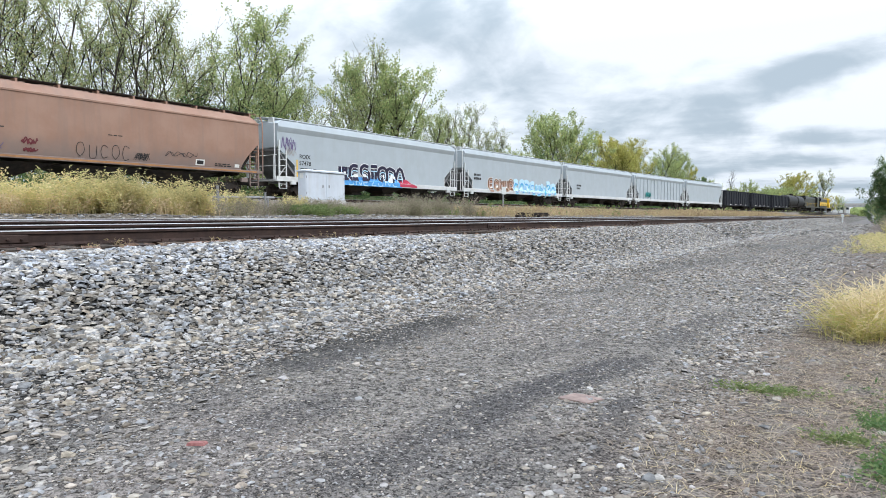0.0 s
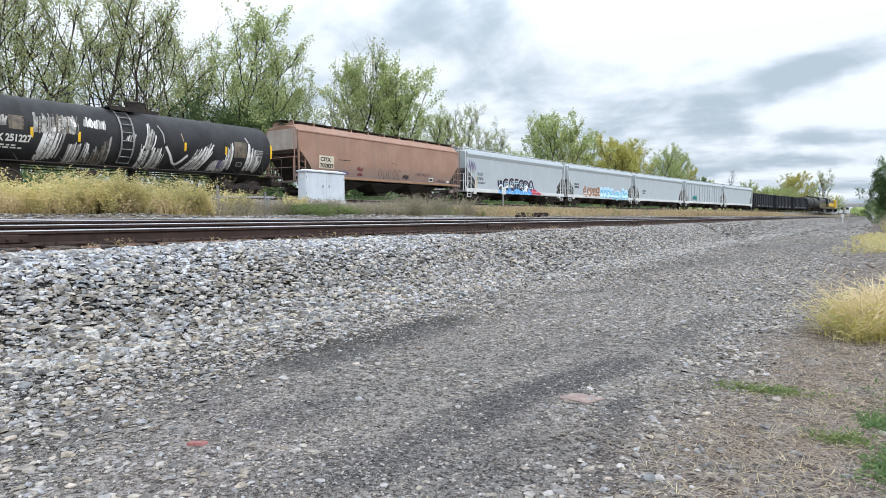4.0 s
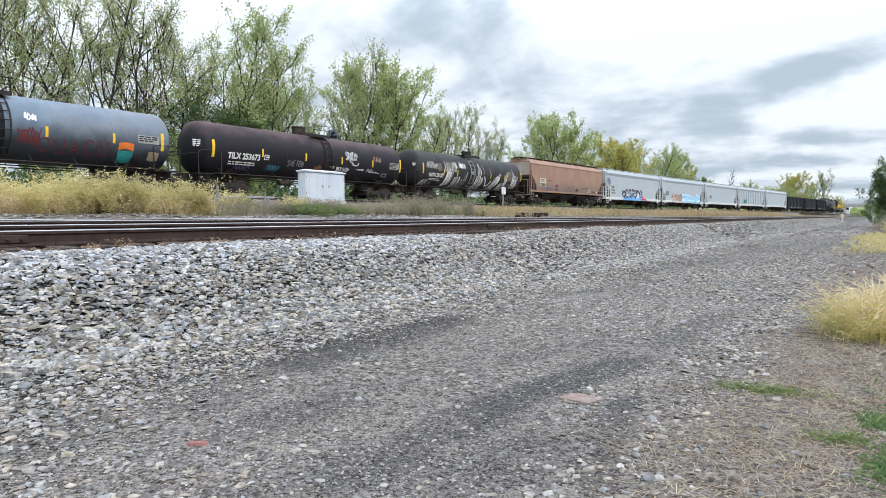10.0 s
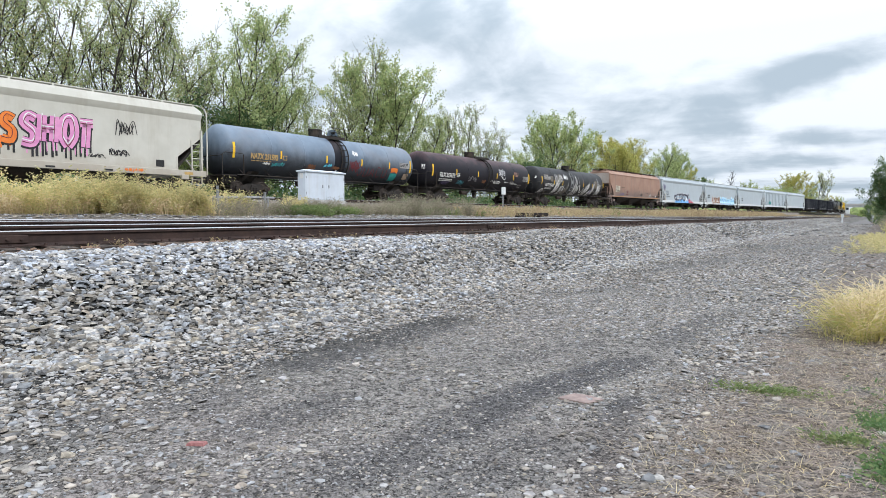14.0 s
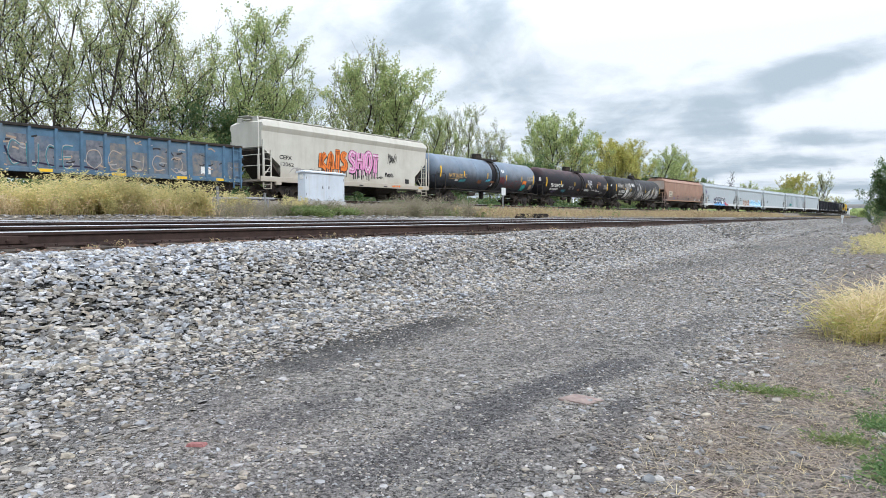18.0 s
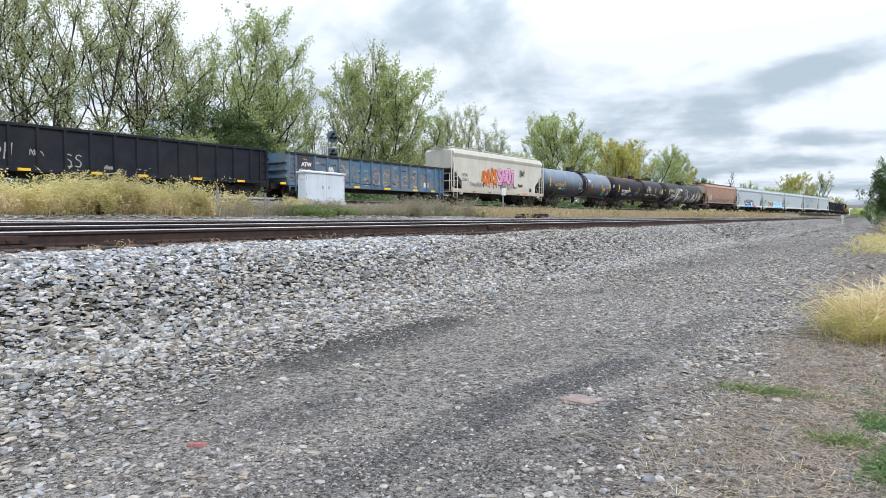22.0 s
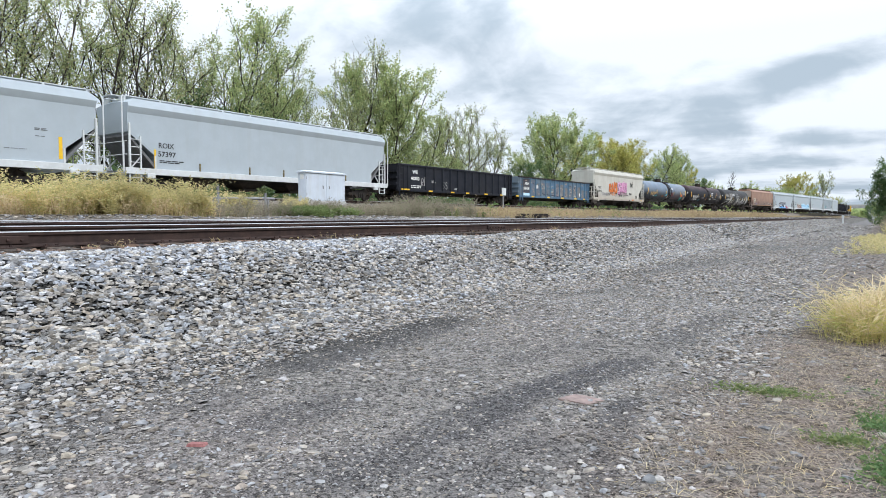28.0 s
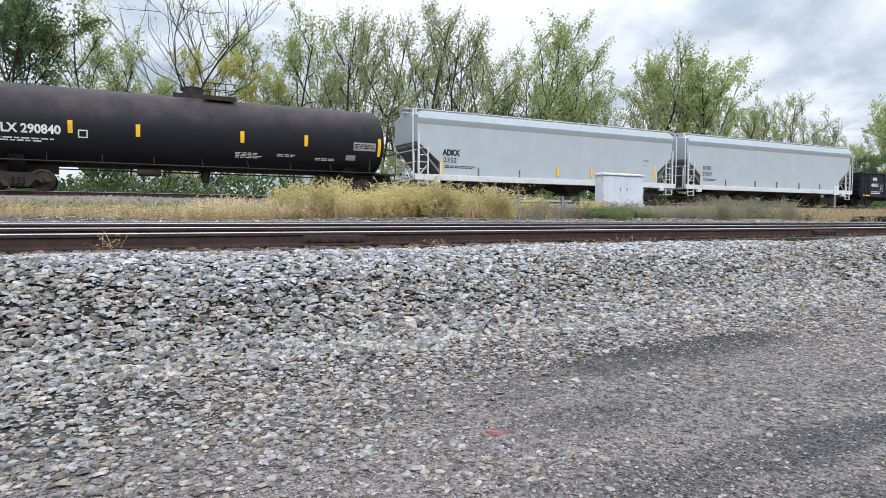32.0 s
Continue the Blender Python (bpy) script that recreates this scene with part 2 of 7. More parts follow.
ROT = material("rotted_timber_chips", (0.20, 0.135, 0.10), (0.085, 0.058, 0.045), 10, 0.9, bump=0.3, random_by="island", spread=0.4)
ORANGE_LINE = material("faded_orange_line_paint", (0.40, 0.20, 0.085), (0.30, 0.15, 0.07), 3, 0.7, bump=0.05, stain=(0.15, 0.09, 0.06), stain_amount=0.6)
LOCO_Y = material("locomotive_yellow_paint", (0.78, 0.50, 0.03), (0.70, 0.43, 0.03), 2, 0.4, bump=0.02, stain=(0.3, 0.2, 0.06), stain_amount=0.3)
LOCO_K = material("locomotive_black_paint", (0.02, 0.02, 0.02), (0.012, 0.012, 0.012), 2, 0.4, bump=0.02, stain=(0.06, 0.05, 0.045), stain_amount=0.4)
GLASS_DARK = material("dark_cab_glass", (0.02, 0.025, 0.03), (0.015, 0.02, 0.025), 2, 0.08, bump=0.0)
RAIL_SIDE = material("rusty_rail_steel", (0.058, 0.036, 0.030), (0.030, 0.020, 0.018), 5, 0.8, 0.1, bump=0.2, stain=(0.11, 0.062, 0.045), stain_amount=0.35)
RAIL_TOP = material("polished_rail_head", (0.66, 0.66, 0.67), (0.55, 0.55, 0.56), 3, 0.5, 0.6, bump=0.0)
TIE = material("creosoted_timber", (0.085, 0.062, 0.05), (0.03, 0.023, 0.02), 9, 0.85, bump=0.5, fine=30, stain=(0.13, 0.09, 0.07), stain_amount=0.5, random_by="object", spread=0.3)
OLD_TIE = material("rotten_dark_timber", (0.06, 0.048, 0.04), (0.02, 0.017, 0.015), 9, 0.9, bump=0.5, fine=30, random_by="object", spread=0.3)
STONE = material("crushed_ballast_stone", (0.35, 0.343, 0.334), (0.148, 0.145, 0.141), 22, 0.9, bump=0.4, fine=90, stain=(0.33, 0.285, 0.225), stain_amount=0.45, random_by="island", spread=0.55, shine=0.15)
STONE_BLUE = material("fresh_blue_grey_ballast", (0.42, 0.425, 0.435), (0.205, 0.208, 0.215), 22, 0.9, bump=0.4, fine=90, stain=(0.33, 0.31, 0.29), stain_amount=0.35, random_by="island", spread=0.5, shine=0.15)
GRIT = material("road_gravel_stone", (0.325, 0.308, 0.29), (0.145, 0.137, 0.129), 20, 0.9, bump=0.35, fine=90, random_by="island", spread=0.52, shine=0.15)
PALE = material("pale_flat_stone", (0.36, 0.347, 0.328), (0.25, 0.24, 0.226), 18, 0.85, bump=0.2, fine=90, random_by="island", spread=0.22)
# black signal discs: their bluish sheen is put into the paint colour
SIGNAL_DISC = material("signal_disc_sheen_paint", (0.10, 0.14, 0.18), (0.06, 0.085, 0.11), 4, 0.4, bump=0.03)
GALV = material("pale_grey_enclosure_paint", (0.58, 0.63, 0.70), (0.52, 0.565, 0.63), 1.6, 0.5, bump=0.02, stain=(0.42, 0.40, 0.38), stain_amount=0.3, streak=True)
POST = material("galvanised_post", (0.34, 0.34, 0.35), (0.24, 0.24, 0.25), 8, 0.55, 0.5, bump=0.05)
BARK = material("grey_brown_bark", (0.062, 0.052, 0.044), (0.028, 0.024, 0.021), 4, 0.9, bump=0.6, fine=18)
LEAF = [leafy("light_green_leaves", (0.34, 0.43, 0.175), (0.48, 0.57, 0.245), (0.62, 0.62, 0.28), 0.45),
        leafy("yellow_green_leaves", (0.45, 0.475, 0.14), (0.59, 0.57, 0.175), (0.67, 0.55, 0.175), 0.45),
        leafy("dark_green_leaves", (0.085, 0.165, 0.065), (0.14, 0.23, 0.09), (0.27, 0.31, 0.12)),
        leafy("pale_thin_leaves", (0.32, 0.39, 0.18), (0.44, 0.50, 0.235), (0.51, 0.46, 0.22), 0.42)]
FOX = leafy("yellow_foxtail_grass", (0.60, 0.53, 0.17), (0.74, 0.64, 0.27), (0.40, 0.45, 0.13), 0.3)
STRAW = leafy("straw_yellow_grass", (0.74, 0.60, 0.36), (0.86, 0.73, 0.48), (0.56, 0.45, 0.25), 0.35)
GOLD = leafy("golden_weed_leaves", (0.76, 0.64, 0.31), (0.56, 0.53, 0.24), (0.82, 0.68, 0.38), 0.5)
BRUSH = leafy("grey_brown_dry_weeds", (0.30, 0.255, 0.19), (0.40, 0.345, 0.26), (0.25, 0.27, 0.14), 0.45)
THATCH = leafy("bleached_dry_thatch", (0.40, 0.33, 0.27), (0.56, 0.48, 0.40), (0.24, 0.19, 0.15), 0.4)
TURF = leafy("green_turf_blades", (0.10, 0.19, 0.065), (0.15, 0.25, 0.09), (0.24, 0.30, 0.12), 0.3)
GREEN = leafy("low_green_weeds", (0.15, 0.22, 0.075), (0.22, 0.29, 0.105), (0.30, 0.33, 0.13), 0.4)
PINK = leafy("bleached_pinkish_straw", (0.66, 0.50, 0.31), (0.76, 0.61, 0.40), (0.55, 0.48, 0.22), 0.3)
RUSSET = leafy("russet_dry_grass", (0.42, 0.30, 0.19), (0.50, 0.39, 0.23), (0.56, 0.47, 0.23), 0.3)
CARD = material("weathered_board", (0.30, 0.225, 0.205), (0.20, 0.15, 0.135), 14, 0.85, bump=0.3)
BRICK_RED = material("red_brick_fragment", (0.33, 0.15, 0.145), (0.22, 0.09, 0.085), 40, 0.9, bump=0.4)
CONCRETE = material("pale_concrete", (0.45, 0.44, 0.42), (0.36, 0.35, 0.34), 3, 0.85, bump=0.2)

# ---------------------------------------------------------------- mesh helpers


class Shape:
    """Collects corners and faces for one mesh."""

    def __init__(self):
        self.v, self.f = [], []

    def face_set(self, vs, fs):
        k = len(self.v)
        self.v += [tuple(p) for p in vs]
        self.f += [tuple(i + k for i in f) for f in fs]
        return self

    def box(self, x0, x1, y0, y1, z0, z1, c=0.0):
        """A box; c: chamfer on the four edges that run along y."""
        if c:
            ring = [(x0 + c, z0), (x1 - c, z0), (x1, z0 + c), (x1, z1 - c), (x1 - c, z1), (x0 + c, z1), (x0, z1 - c), (x0, z0 + c)]
        else:
            ring = [(x0, z0), (x1, z0), (x1, z1), (x0, z1)]
        return self.loft([[(x, y0, z) for x, z in ring], [(x, y1, z) for x, z in ring]])

    def loft(self, rings, caps=True, closed=True):
        n = len(rings[0])
        fs = []
        for i in range(len(rings) - 1):
            for j in range(n if closed else n - 1):
                a, b = i * n + j, i * n + (j + 1) % n
                fs.append((a, b, b + n, a + n))
        if caps and closed:
            fs.append(tuple(range(n - 1, -1, -1)))
            fs.append(tuple(range((len(rings) - 1) * n, len(rings) * n)))
        return self.face_set([p for r in rings for p in r], fs)

    def tube(self, points, r, n=6, r2=None):
        pts = [Vector(p) for p in points]
        rings = []
        for i, p in enumerate(pts):
            d = (pts[min(i + 1, len(pts) - 1)] - pts[max(i - 1, 0)]).normalized()
            a = d.orthogonal().normalized()
            b = d.cross(a)
            rr = r if r2 is None else r + (r2 - r) * i / (len(pts) - 1)
            rings.append([p + (a * math.cos(t * math.tau / n) + b * math.sin(t * math.tau / n)) * rr for t in range(n)])
        return self.loft(rings)

    def spin(self, profile, n=24, axis="x", at=(0, 0, 0)):
        """profile: (along, radius) pairs, turned round the axis."""
        rings = []
        for u, r in profile:
            ring = []
            for t in range(n):
                c, s = math.cos(t * math.tau / n) * r, math.sin(t * math.tau / n) * r
                p = {"x": (u, c, s), "y": (s, u, c), "z": (c, s, u)}[axis]
                ring.append((p[0] + at[0], p[1] + at[1], p[2] + at[2]))
            rings.append(ring)
        return self.loft(rings)

    def mesh(self, name, mat, smooth=0):
        me = bpy.data.meshes.new(name)
        me.from_pydata(self.v, [], self.f)
        for m in mat if isinstance(mat, (list, tuple)) else [mat]:
            me.materials.append(m)
        bm = bmesh.new()
        bm.from_mesh(me)
        bmesh.ops.recalc_face_normals(bm, faces=bm.faces)
        bm.to_mesh(me)
        bm.free()
        if smooth:
            me.shade_smooth()
            me.set_sharp_from_angle(angle=radians(smooth))
        return me


def part(name, shape, mat, parent=None, label="", at=None, smooth=0):
    me = shape if isinstance(shape, bpy.types.Mesh) else shape.mesh(name, mat, smooth)
    ob = new(name, me)
    if parent:
        ob.parent = parent
    if at is not None:
        ob.matrix_basis = at
    if label:
        tagged(ob, label)
    return ob


def thing(name, label, category, at=None, group="", kind=""):
    ob = new(name)
    ob.empty_display_size = 0.3
    if at is not None:
        ob.matrix_basis = at
    return tagged(ob, label, category, group, kind)


def mesh_from_arrays(name, verts, faces, mat):
    """verts (n, 3), faces (m, 3 or 4)."""
    me = bpy.data.meshes.new(name)
    me.vertices.add(len(verts))
    me.vertices.foreach_set("co", np.ascontiguousarray(verts, dtype=np.float32).ravel())
    k = faces.shape[1]
    me.loops.add(faces.size)
    me.loops.foreach_set("vertex_index", np.ascontiguousarray(faces, dtype=np.int32).ravel())
    me.polygons.add(len(faces))
    me.polygons.foreach_set("loop_start", np.arange(0, faces.size, k, dtype=np.int32))
    me.update(calc_edges=True)
    me.validate()
    me.materials.append(mat)
    return me


def smooth01(a, b, x):
    t = np.clip((np.asarray(x, float) - a) / (b - a), 0, 1)
    return t * t * (3 - 2 * t)


def ripple(x, y, s, seed=0):
    """A cheap smooth unevenness in -1..1."""
    r = np.random.RandomState(seed)
    out = 0
    for i in range(6):
        a, p, k = r.uniform(0, math.tau), r.uniform(0, math.tau), s * r.uniform(0.5, 2.2)
        out = out + np.sin((x * math.cos(a) + y * math.sin(a)) * k + p)
    return out / 4


# ---------------------------------------------------------------- the line that the train runs on
KNOT_Y = np.array([-230.0, -170, -110, -60, -20, 20, 60, 100, 140, 180, 220, 300])
KNOT_X = np.array([-39.5, -37.0, -34.95, -33.22, -31.86, -30.65, -29.6, -27.2, -23.55, -19.48, -15.2, -11.9]) - 1.6
RAIL_T = EYE + 1.15


def natural_spline(kx, ky, q):
    n, h = len(kx), np.diff(kx)
    m, b = np.eye(n), np.zeros(n)
    for i in range(1, n - 1):
        m[i, i - 1:i + 2] = h[i - 1], 2 * (h[i - 1] + h[i]), h[i]
        b[i] = 6 * ((ky[i + 1] - ky[i]) / h[i] - (ky[i] - ky[i - 1]) / h[i - 1])
    d = np.linalg.solve(m, b)
    i = np.clip(np.searchsorted(kx, q) - 1, 0, n - 2)
    t, u = q - kx[i], kx[i + 1] - q
    return (d[i] * u ** 3 + d[i + 1] * t ** 3) / (6 * h[i]) + (ky[i] / h[i] - d[i] * h[i] / 6) * u + (ky[i + 1] / h[i] - d[i + 1] * h[i] / 6) * t


LINE_Y = np.linspace(-230, 520, 3001)
LINE_X = np.where(LINE_Y > 300, KNOT_X[-1], natural_spline(KNOT_Y, KNOT_X, np.minimum(LINE_Y, 300)))
LINE_S = np.concatenate([[0], np.cumsum(np.hypot(np.diff(LINE_X), np.diff(LINE_Y)))])
LINE_S -= np.interp(0, LINE_Y, LINE_S)


def line_x(y):
    return np.interp(y, LINE_Y, LINE_X)


def on_line(s):
    y = np.interp(s, LINE_S, LINE_Y)
    return float(np.interp(y, LINE_Y, LINE_X)), float(y)


# ---------------------------------------------------------------- ground
A1, A2, B1, B2 = -8.6, -10.11, -12.7, -14.2     # rails of the two near tracks
RAIL_A1, RAIL_A2, RAIL_B = EYE - 0.183, EYE - 0.135, EYE - 0.093


def ground_z(x, y):
    x, y = np.asarray(x, float), np.asarray(y, float)
    u = line_x(y)
    z = 0.025 * ripple(x, y, 0.9, 1) * smooth01(-0.5, -2, x) + 0.06 * smooth01(-1.4, 0.6, x) + 0.03 * ripple(x, y, 2.0, 2) * smooth01(-1.0, 0.5, x)
    z = z + (0.83 + 0.02 * ripple(x, y, 1.6, 3)) * smooth01(-5.6, -7.9, x)
    z = z - (0.02 * smooth01(-6.6, -8.0, x) + 0.03 * smooth01(-8.2, -8.5, x)) * (1 - smooth01(-14.7, -15.3, x))
    edge = np.where(u > -19, u + 2.6, -15.0)
    up1 = smooth01(edge, edge - 2.2, x) * 0.45
    foot = np.maximum(u + 2.4, -28.0)
    far_edge = np.minimum(edge - 2.3, foot + 0.0)
    t = np.clip((far_edge + 0.0 - x) / np.maximum(far_edge - foot, 0.6), 0, 1)
    up2 = t * t * (3 - 2 * t) * 0.86
    z = z + up1 + up2 + 0.05 * ripple(x, y, 0.8, 4) * smooth01(edge - 0.5, edge - 2, x) * smooth01(u + 1.6, u + 3.0, x)
    z = z - 0.25 * smooth01(u - 2.4, u - 5, x) + 0.15 * ripple(x, y, 0.3, 5) * smooth01(u - 4, u - 8, x)
    return z


# damp cinder streaks worn by wheels: two ends, half width, strength
CINDER = ((-1.64, 2.21, -1.42, 3.37, 0.3, 0.55), (-2.34, 1.79, -2.23, 2.55, 0.22, 0.4), (-2.65, 4.69, -2.3, 6.15, 0.2, 0.3),
          (-3.94, 3.44, -4.05, 4.55, 0.3, 0.75), (-4.08, 4.43, -4.18, 6.32, 0.34, 0.75), (-2.12, 2.0, -2.03, 2.84, 0.27, 0.75), (-2.06, 2.67, -2.03, 4.01, 0.27, 0.9),
          (-2.1, 3.73, -1.66, 5.63, 0.24, 1.0), (-2.99, 2.22, -3.01, 3.37, 0.22, 0.62), (-3.63, 2.24, -3.7, 2.9, 0.3, 0.4), (-1.03, 2.65, -1.2, 3.46, 0.1, 0.9),
          (-1.17, 3.27, -1.4, 4.3, 0.13, 0.9), (-1.7, 6.14, -1.58, 9.11, 0.24, 0.6), (-1.23, 4.46, -0.91, 5.68, 0.13, 0.7), (-4.27, 14.17, -3.03, 22.57, 0.42, 0.6),
          (-3.71, 20.74, -2.89, 39.91, 0.5, 0.5), (-2.2, 22.0, -1.9, 44.0, 0.5, 0.45), (-0.95, 7.22, -0.4, 6.44, 0.28, 0.8), (-1.24, 15.9, -0.49, 18.7, 0.5, 0.8), (-3.62, 1.5, -3.92, 2.04, 0.16, 0.4),
          (-4.11, 9.49, -3.25, 12.21, 0.3, 0.3))


def cinder(x, y):
    """How far a place on the road lies in a cinder streak, 0 to 1."""
    out = np.zeros(len(x))
    for xa, ya, xb, yb, w2, k in CINDER:
        dx, dy = xb - xa, yb - ya
        n2 = dx * dx + dy * dy
        t = np.clip(((x - xa) * dx + (y - ya) * dy) / n2, 0, 1)
        d = np.hypot(x - xa - t * dx, y - ya - t * dy)
        out = np.maximum(out, k * (1 - smooth01(w2 * 0.5, w2 * 1.3, d)))
    return out


def ground_material():
    m = bpy.data.materials.new("gravel_road_ballast_and_soil")
    m.use_nodes = True
    g = Nodes(m.node_tree)
    v = g.add("TexCoord").outputs["Object"]
    ax = g.add("SeparateXYZ", i0=v)
    x, y = ax.outputs[0], ax.outputs[1]
    wob = g.math("MULTIPLY", g.math("SUBTRACT", g.noise(v, 0.7, 4.0), 0.5), 1.6)
    xw = g.math("ADD", x, wob)
    cell = g.add("TexVoronoi", Scale=26.0)
    g.put(cell.inputs["Vector"], g.stretch(v, 1, 1, 0.4))
    cell2 = g.add("TexVoronoi", Scale=60.0)
    g.put(cell2.inputs["Vector"], g.stretch(v, 1, 1, 0.4))
    tone = g.add("SeparateColor", i0=cell.outputs["Color"]).outputs[0]
    tone2 = g.add("SeparateColor", i0=cell2.outputs["Color"]).outputs[0]
    cell3 = g.add("TexVoronoi", Scale=150.0)
    g.put(cell3.inputs["Vector"], g.stretch(v, 1, 1, 0.4))
    tone3 = g.add("SeparateColor", i0=cell3.outputs["Color"]).outputs[0]
    speck = g.ramp(g.math("ADD", g.math("MULTIPLY", tone, 0.3), g.math("ADD", g.math("MULTIPLY", tone2, 0.35), g.math("MULTIPLY", tone3, 0.35))), 0.12, 0.88)
    road = g.mix(speck, (0.012, 0.0113, 0.0107), (0.31, 0.288, 0.268))
    sandy = g.mix(speck, (0.055, 0.049, 0.046), (0.30, 0.265, 0.25))
    road = g.mix(g.ramp(g.noise(v, 0.35, 5.0), 0.45, 0.7), road, sandy)
    dark = g.mix(g.ramp(g.math("ADD", g.math("MULTIPLY", tone2, 0.4), g.math("MULTIPLY", tone3, 0.6)), 0.15, 0.9), (0.016, 0.0158, 0.0168), (0.150, 0.144, 0.146))
    dusty = g.mix(speck, (0.06, 0.0575, 0.055), (0.325, 0.309, 0.29))
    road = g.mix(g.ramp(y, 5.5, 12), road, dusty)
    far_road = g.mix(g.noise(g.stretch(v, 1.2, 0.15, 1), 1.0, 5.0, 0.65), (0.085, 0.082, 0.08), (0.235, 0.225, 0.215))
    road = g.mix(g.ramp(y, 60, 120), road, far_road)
    total = None
    xs, ys = g.math("ADD", x, g.math("MULTIPLY", wob, 0.16)), g.math("ADD", y, g.math("MULTIPLY", g.math("SUBTRACT", g.noise(v, 1.9, 3.0), 0.5), 0.5))
    for xa, ya, xb, yb, w2, k in CINDER:
        ln = math.hypot(xb - xa, yb - ya)
        c, s, half = (yb - ya) / ln, (xb - xa) / ln, ln / 2
        dx, dy = g.math("SUBTRACT", xs, (xa + xb) / 2), g.math("SUBTRACT", ys, (ya + yb) / 2)
        a = g.math("DIVIDE", g.math("SUBTRACT", g.math("MULTIPLY", dx, c), g.math("MULTIPLY", dy, s)), w2)
        b = g.math("DIVIDE", g.math("ADD", g.math("MULTIPLY", dx, s), g.math("MULTIPLY", dy, c)), half)
        b = g.math("MULTIPLY", b, b)
        d = g.math("ADD", g.math("MULTIPLY", a, a), g.math("MULTIPLY", b, b))
        m1 = g.math("MULTIPLY", g.math("SUBTRACT", 1.0, g.ramp(d, 0.15, 1.6)), k)
        total = m1 if total is None else g.math("MAXIMUM", total, m1)
    frayed = g.math("MULTIPLY", total, g.ramp(g.noise(v, 2.6, 6.0, 0.7), 0.22, 0.52))
    road = g.mix(frayed, road, dark)
    verge = g.mix(speck, (0.03, 0.024, 0.021), (0.29, 0.235, 0.20))
    verge = g.mix(g.ramp(g.noise(v, 3.0, 5.0), 0.4, 0.7), verge, g.mix(speck, (0.05, 0.045, 0.042), (0.31, 0.285, 0.26)))
    col = g.mix(g.ramp(xw, -1.5, -0.6), road, verge)
    # near-black ground under the ballast: shade between the stones put into its colour
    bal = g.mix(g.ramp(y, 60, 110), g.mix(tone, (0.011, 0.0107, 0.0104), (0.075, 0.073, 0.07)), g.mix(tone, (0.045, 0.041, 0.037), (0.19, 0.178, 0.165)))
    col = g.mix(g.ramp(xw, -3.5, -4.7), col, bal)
    soil = g.mix(speck, (0.13, 0.11, 0.09), (0.30, 0.27, 0.235))
    col = g.mix(g.ramp(xw, -15.2, -17.5), col, soil)
    wood = g.mix(g.noise(v, 0.5), (0.05, 0.055, 0.025), (0.13, 0.11, 0.055))
    col = g.mix(g.ramp(xw, -36, -40), col, wood)
    grass = g.mix(g.noise(v, 0.6), (0.10, 0.12, 0.04), (0.24, 0.21, 0.09))
    col = g.mix(g.ramp(xw, 1.5, 4.5), col, grass)
    h = g.math("ADD", g.math("MULTIPLY", g.math("SUBTRACT", 1.0, cell.outputs[0]), 0.6), g.math("MULTIPLY", g.noise(v, 45, 4.0), 0.5))
    relief = g.add("Bump", Strength=0.9, Distance=0.05, Height=h)
    b = g.add("BsdfPrincipled", Base_Color=col, Roughness=0.95, Normal=relief, Specular_IOR_Level=0.12)
    g.add("OutputMaterial", Surface=b)
    return m


def build_ground():
    xs = np.concatenate([[-3000, -1200, -500, -250, -140, -90, -70, -58], np.arange(-50, -36, 1.4), np.arange(-36, -14.5, 0.5), np.arange(-14.5, 2.5, 0.16),
                         [2.8, 3.4, 4.5, 7, 12, 20, 40, 90, 200, 500, 1200, 3000]])
    ys = np.concatenate([[-3000, -1000, -400, -160, -80, -40, -20, -10, -6], np.arange(-4, 16, 0.18), np.arange(16, 60, 0.7), np.arange(60, 300, 4), [310, 340, 400, 500, 800, 1500, 3000]])
    gx, gy = np.meshgrid(xs, ys)
    gz = ground_z(gx, gy)
    n, m = len(xs), len(ys)
    i, j = np.meshgrid(np.arange(n - 1), np.arange(m - 1))
    a = (j * n + i).ravel()
    f = np.stack([a, a + 1, a + n + 1, a + n], 1)
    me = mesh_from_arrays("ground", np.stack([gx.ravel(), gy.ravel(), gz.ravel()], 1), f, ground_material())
    me.shade_smooth()
    tagged(new("ground", me), "grey gravel service road beside a railway ballast bank", "ground", kind="structure")


build_ground()


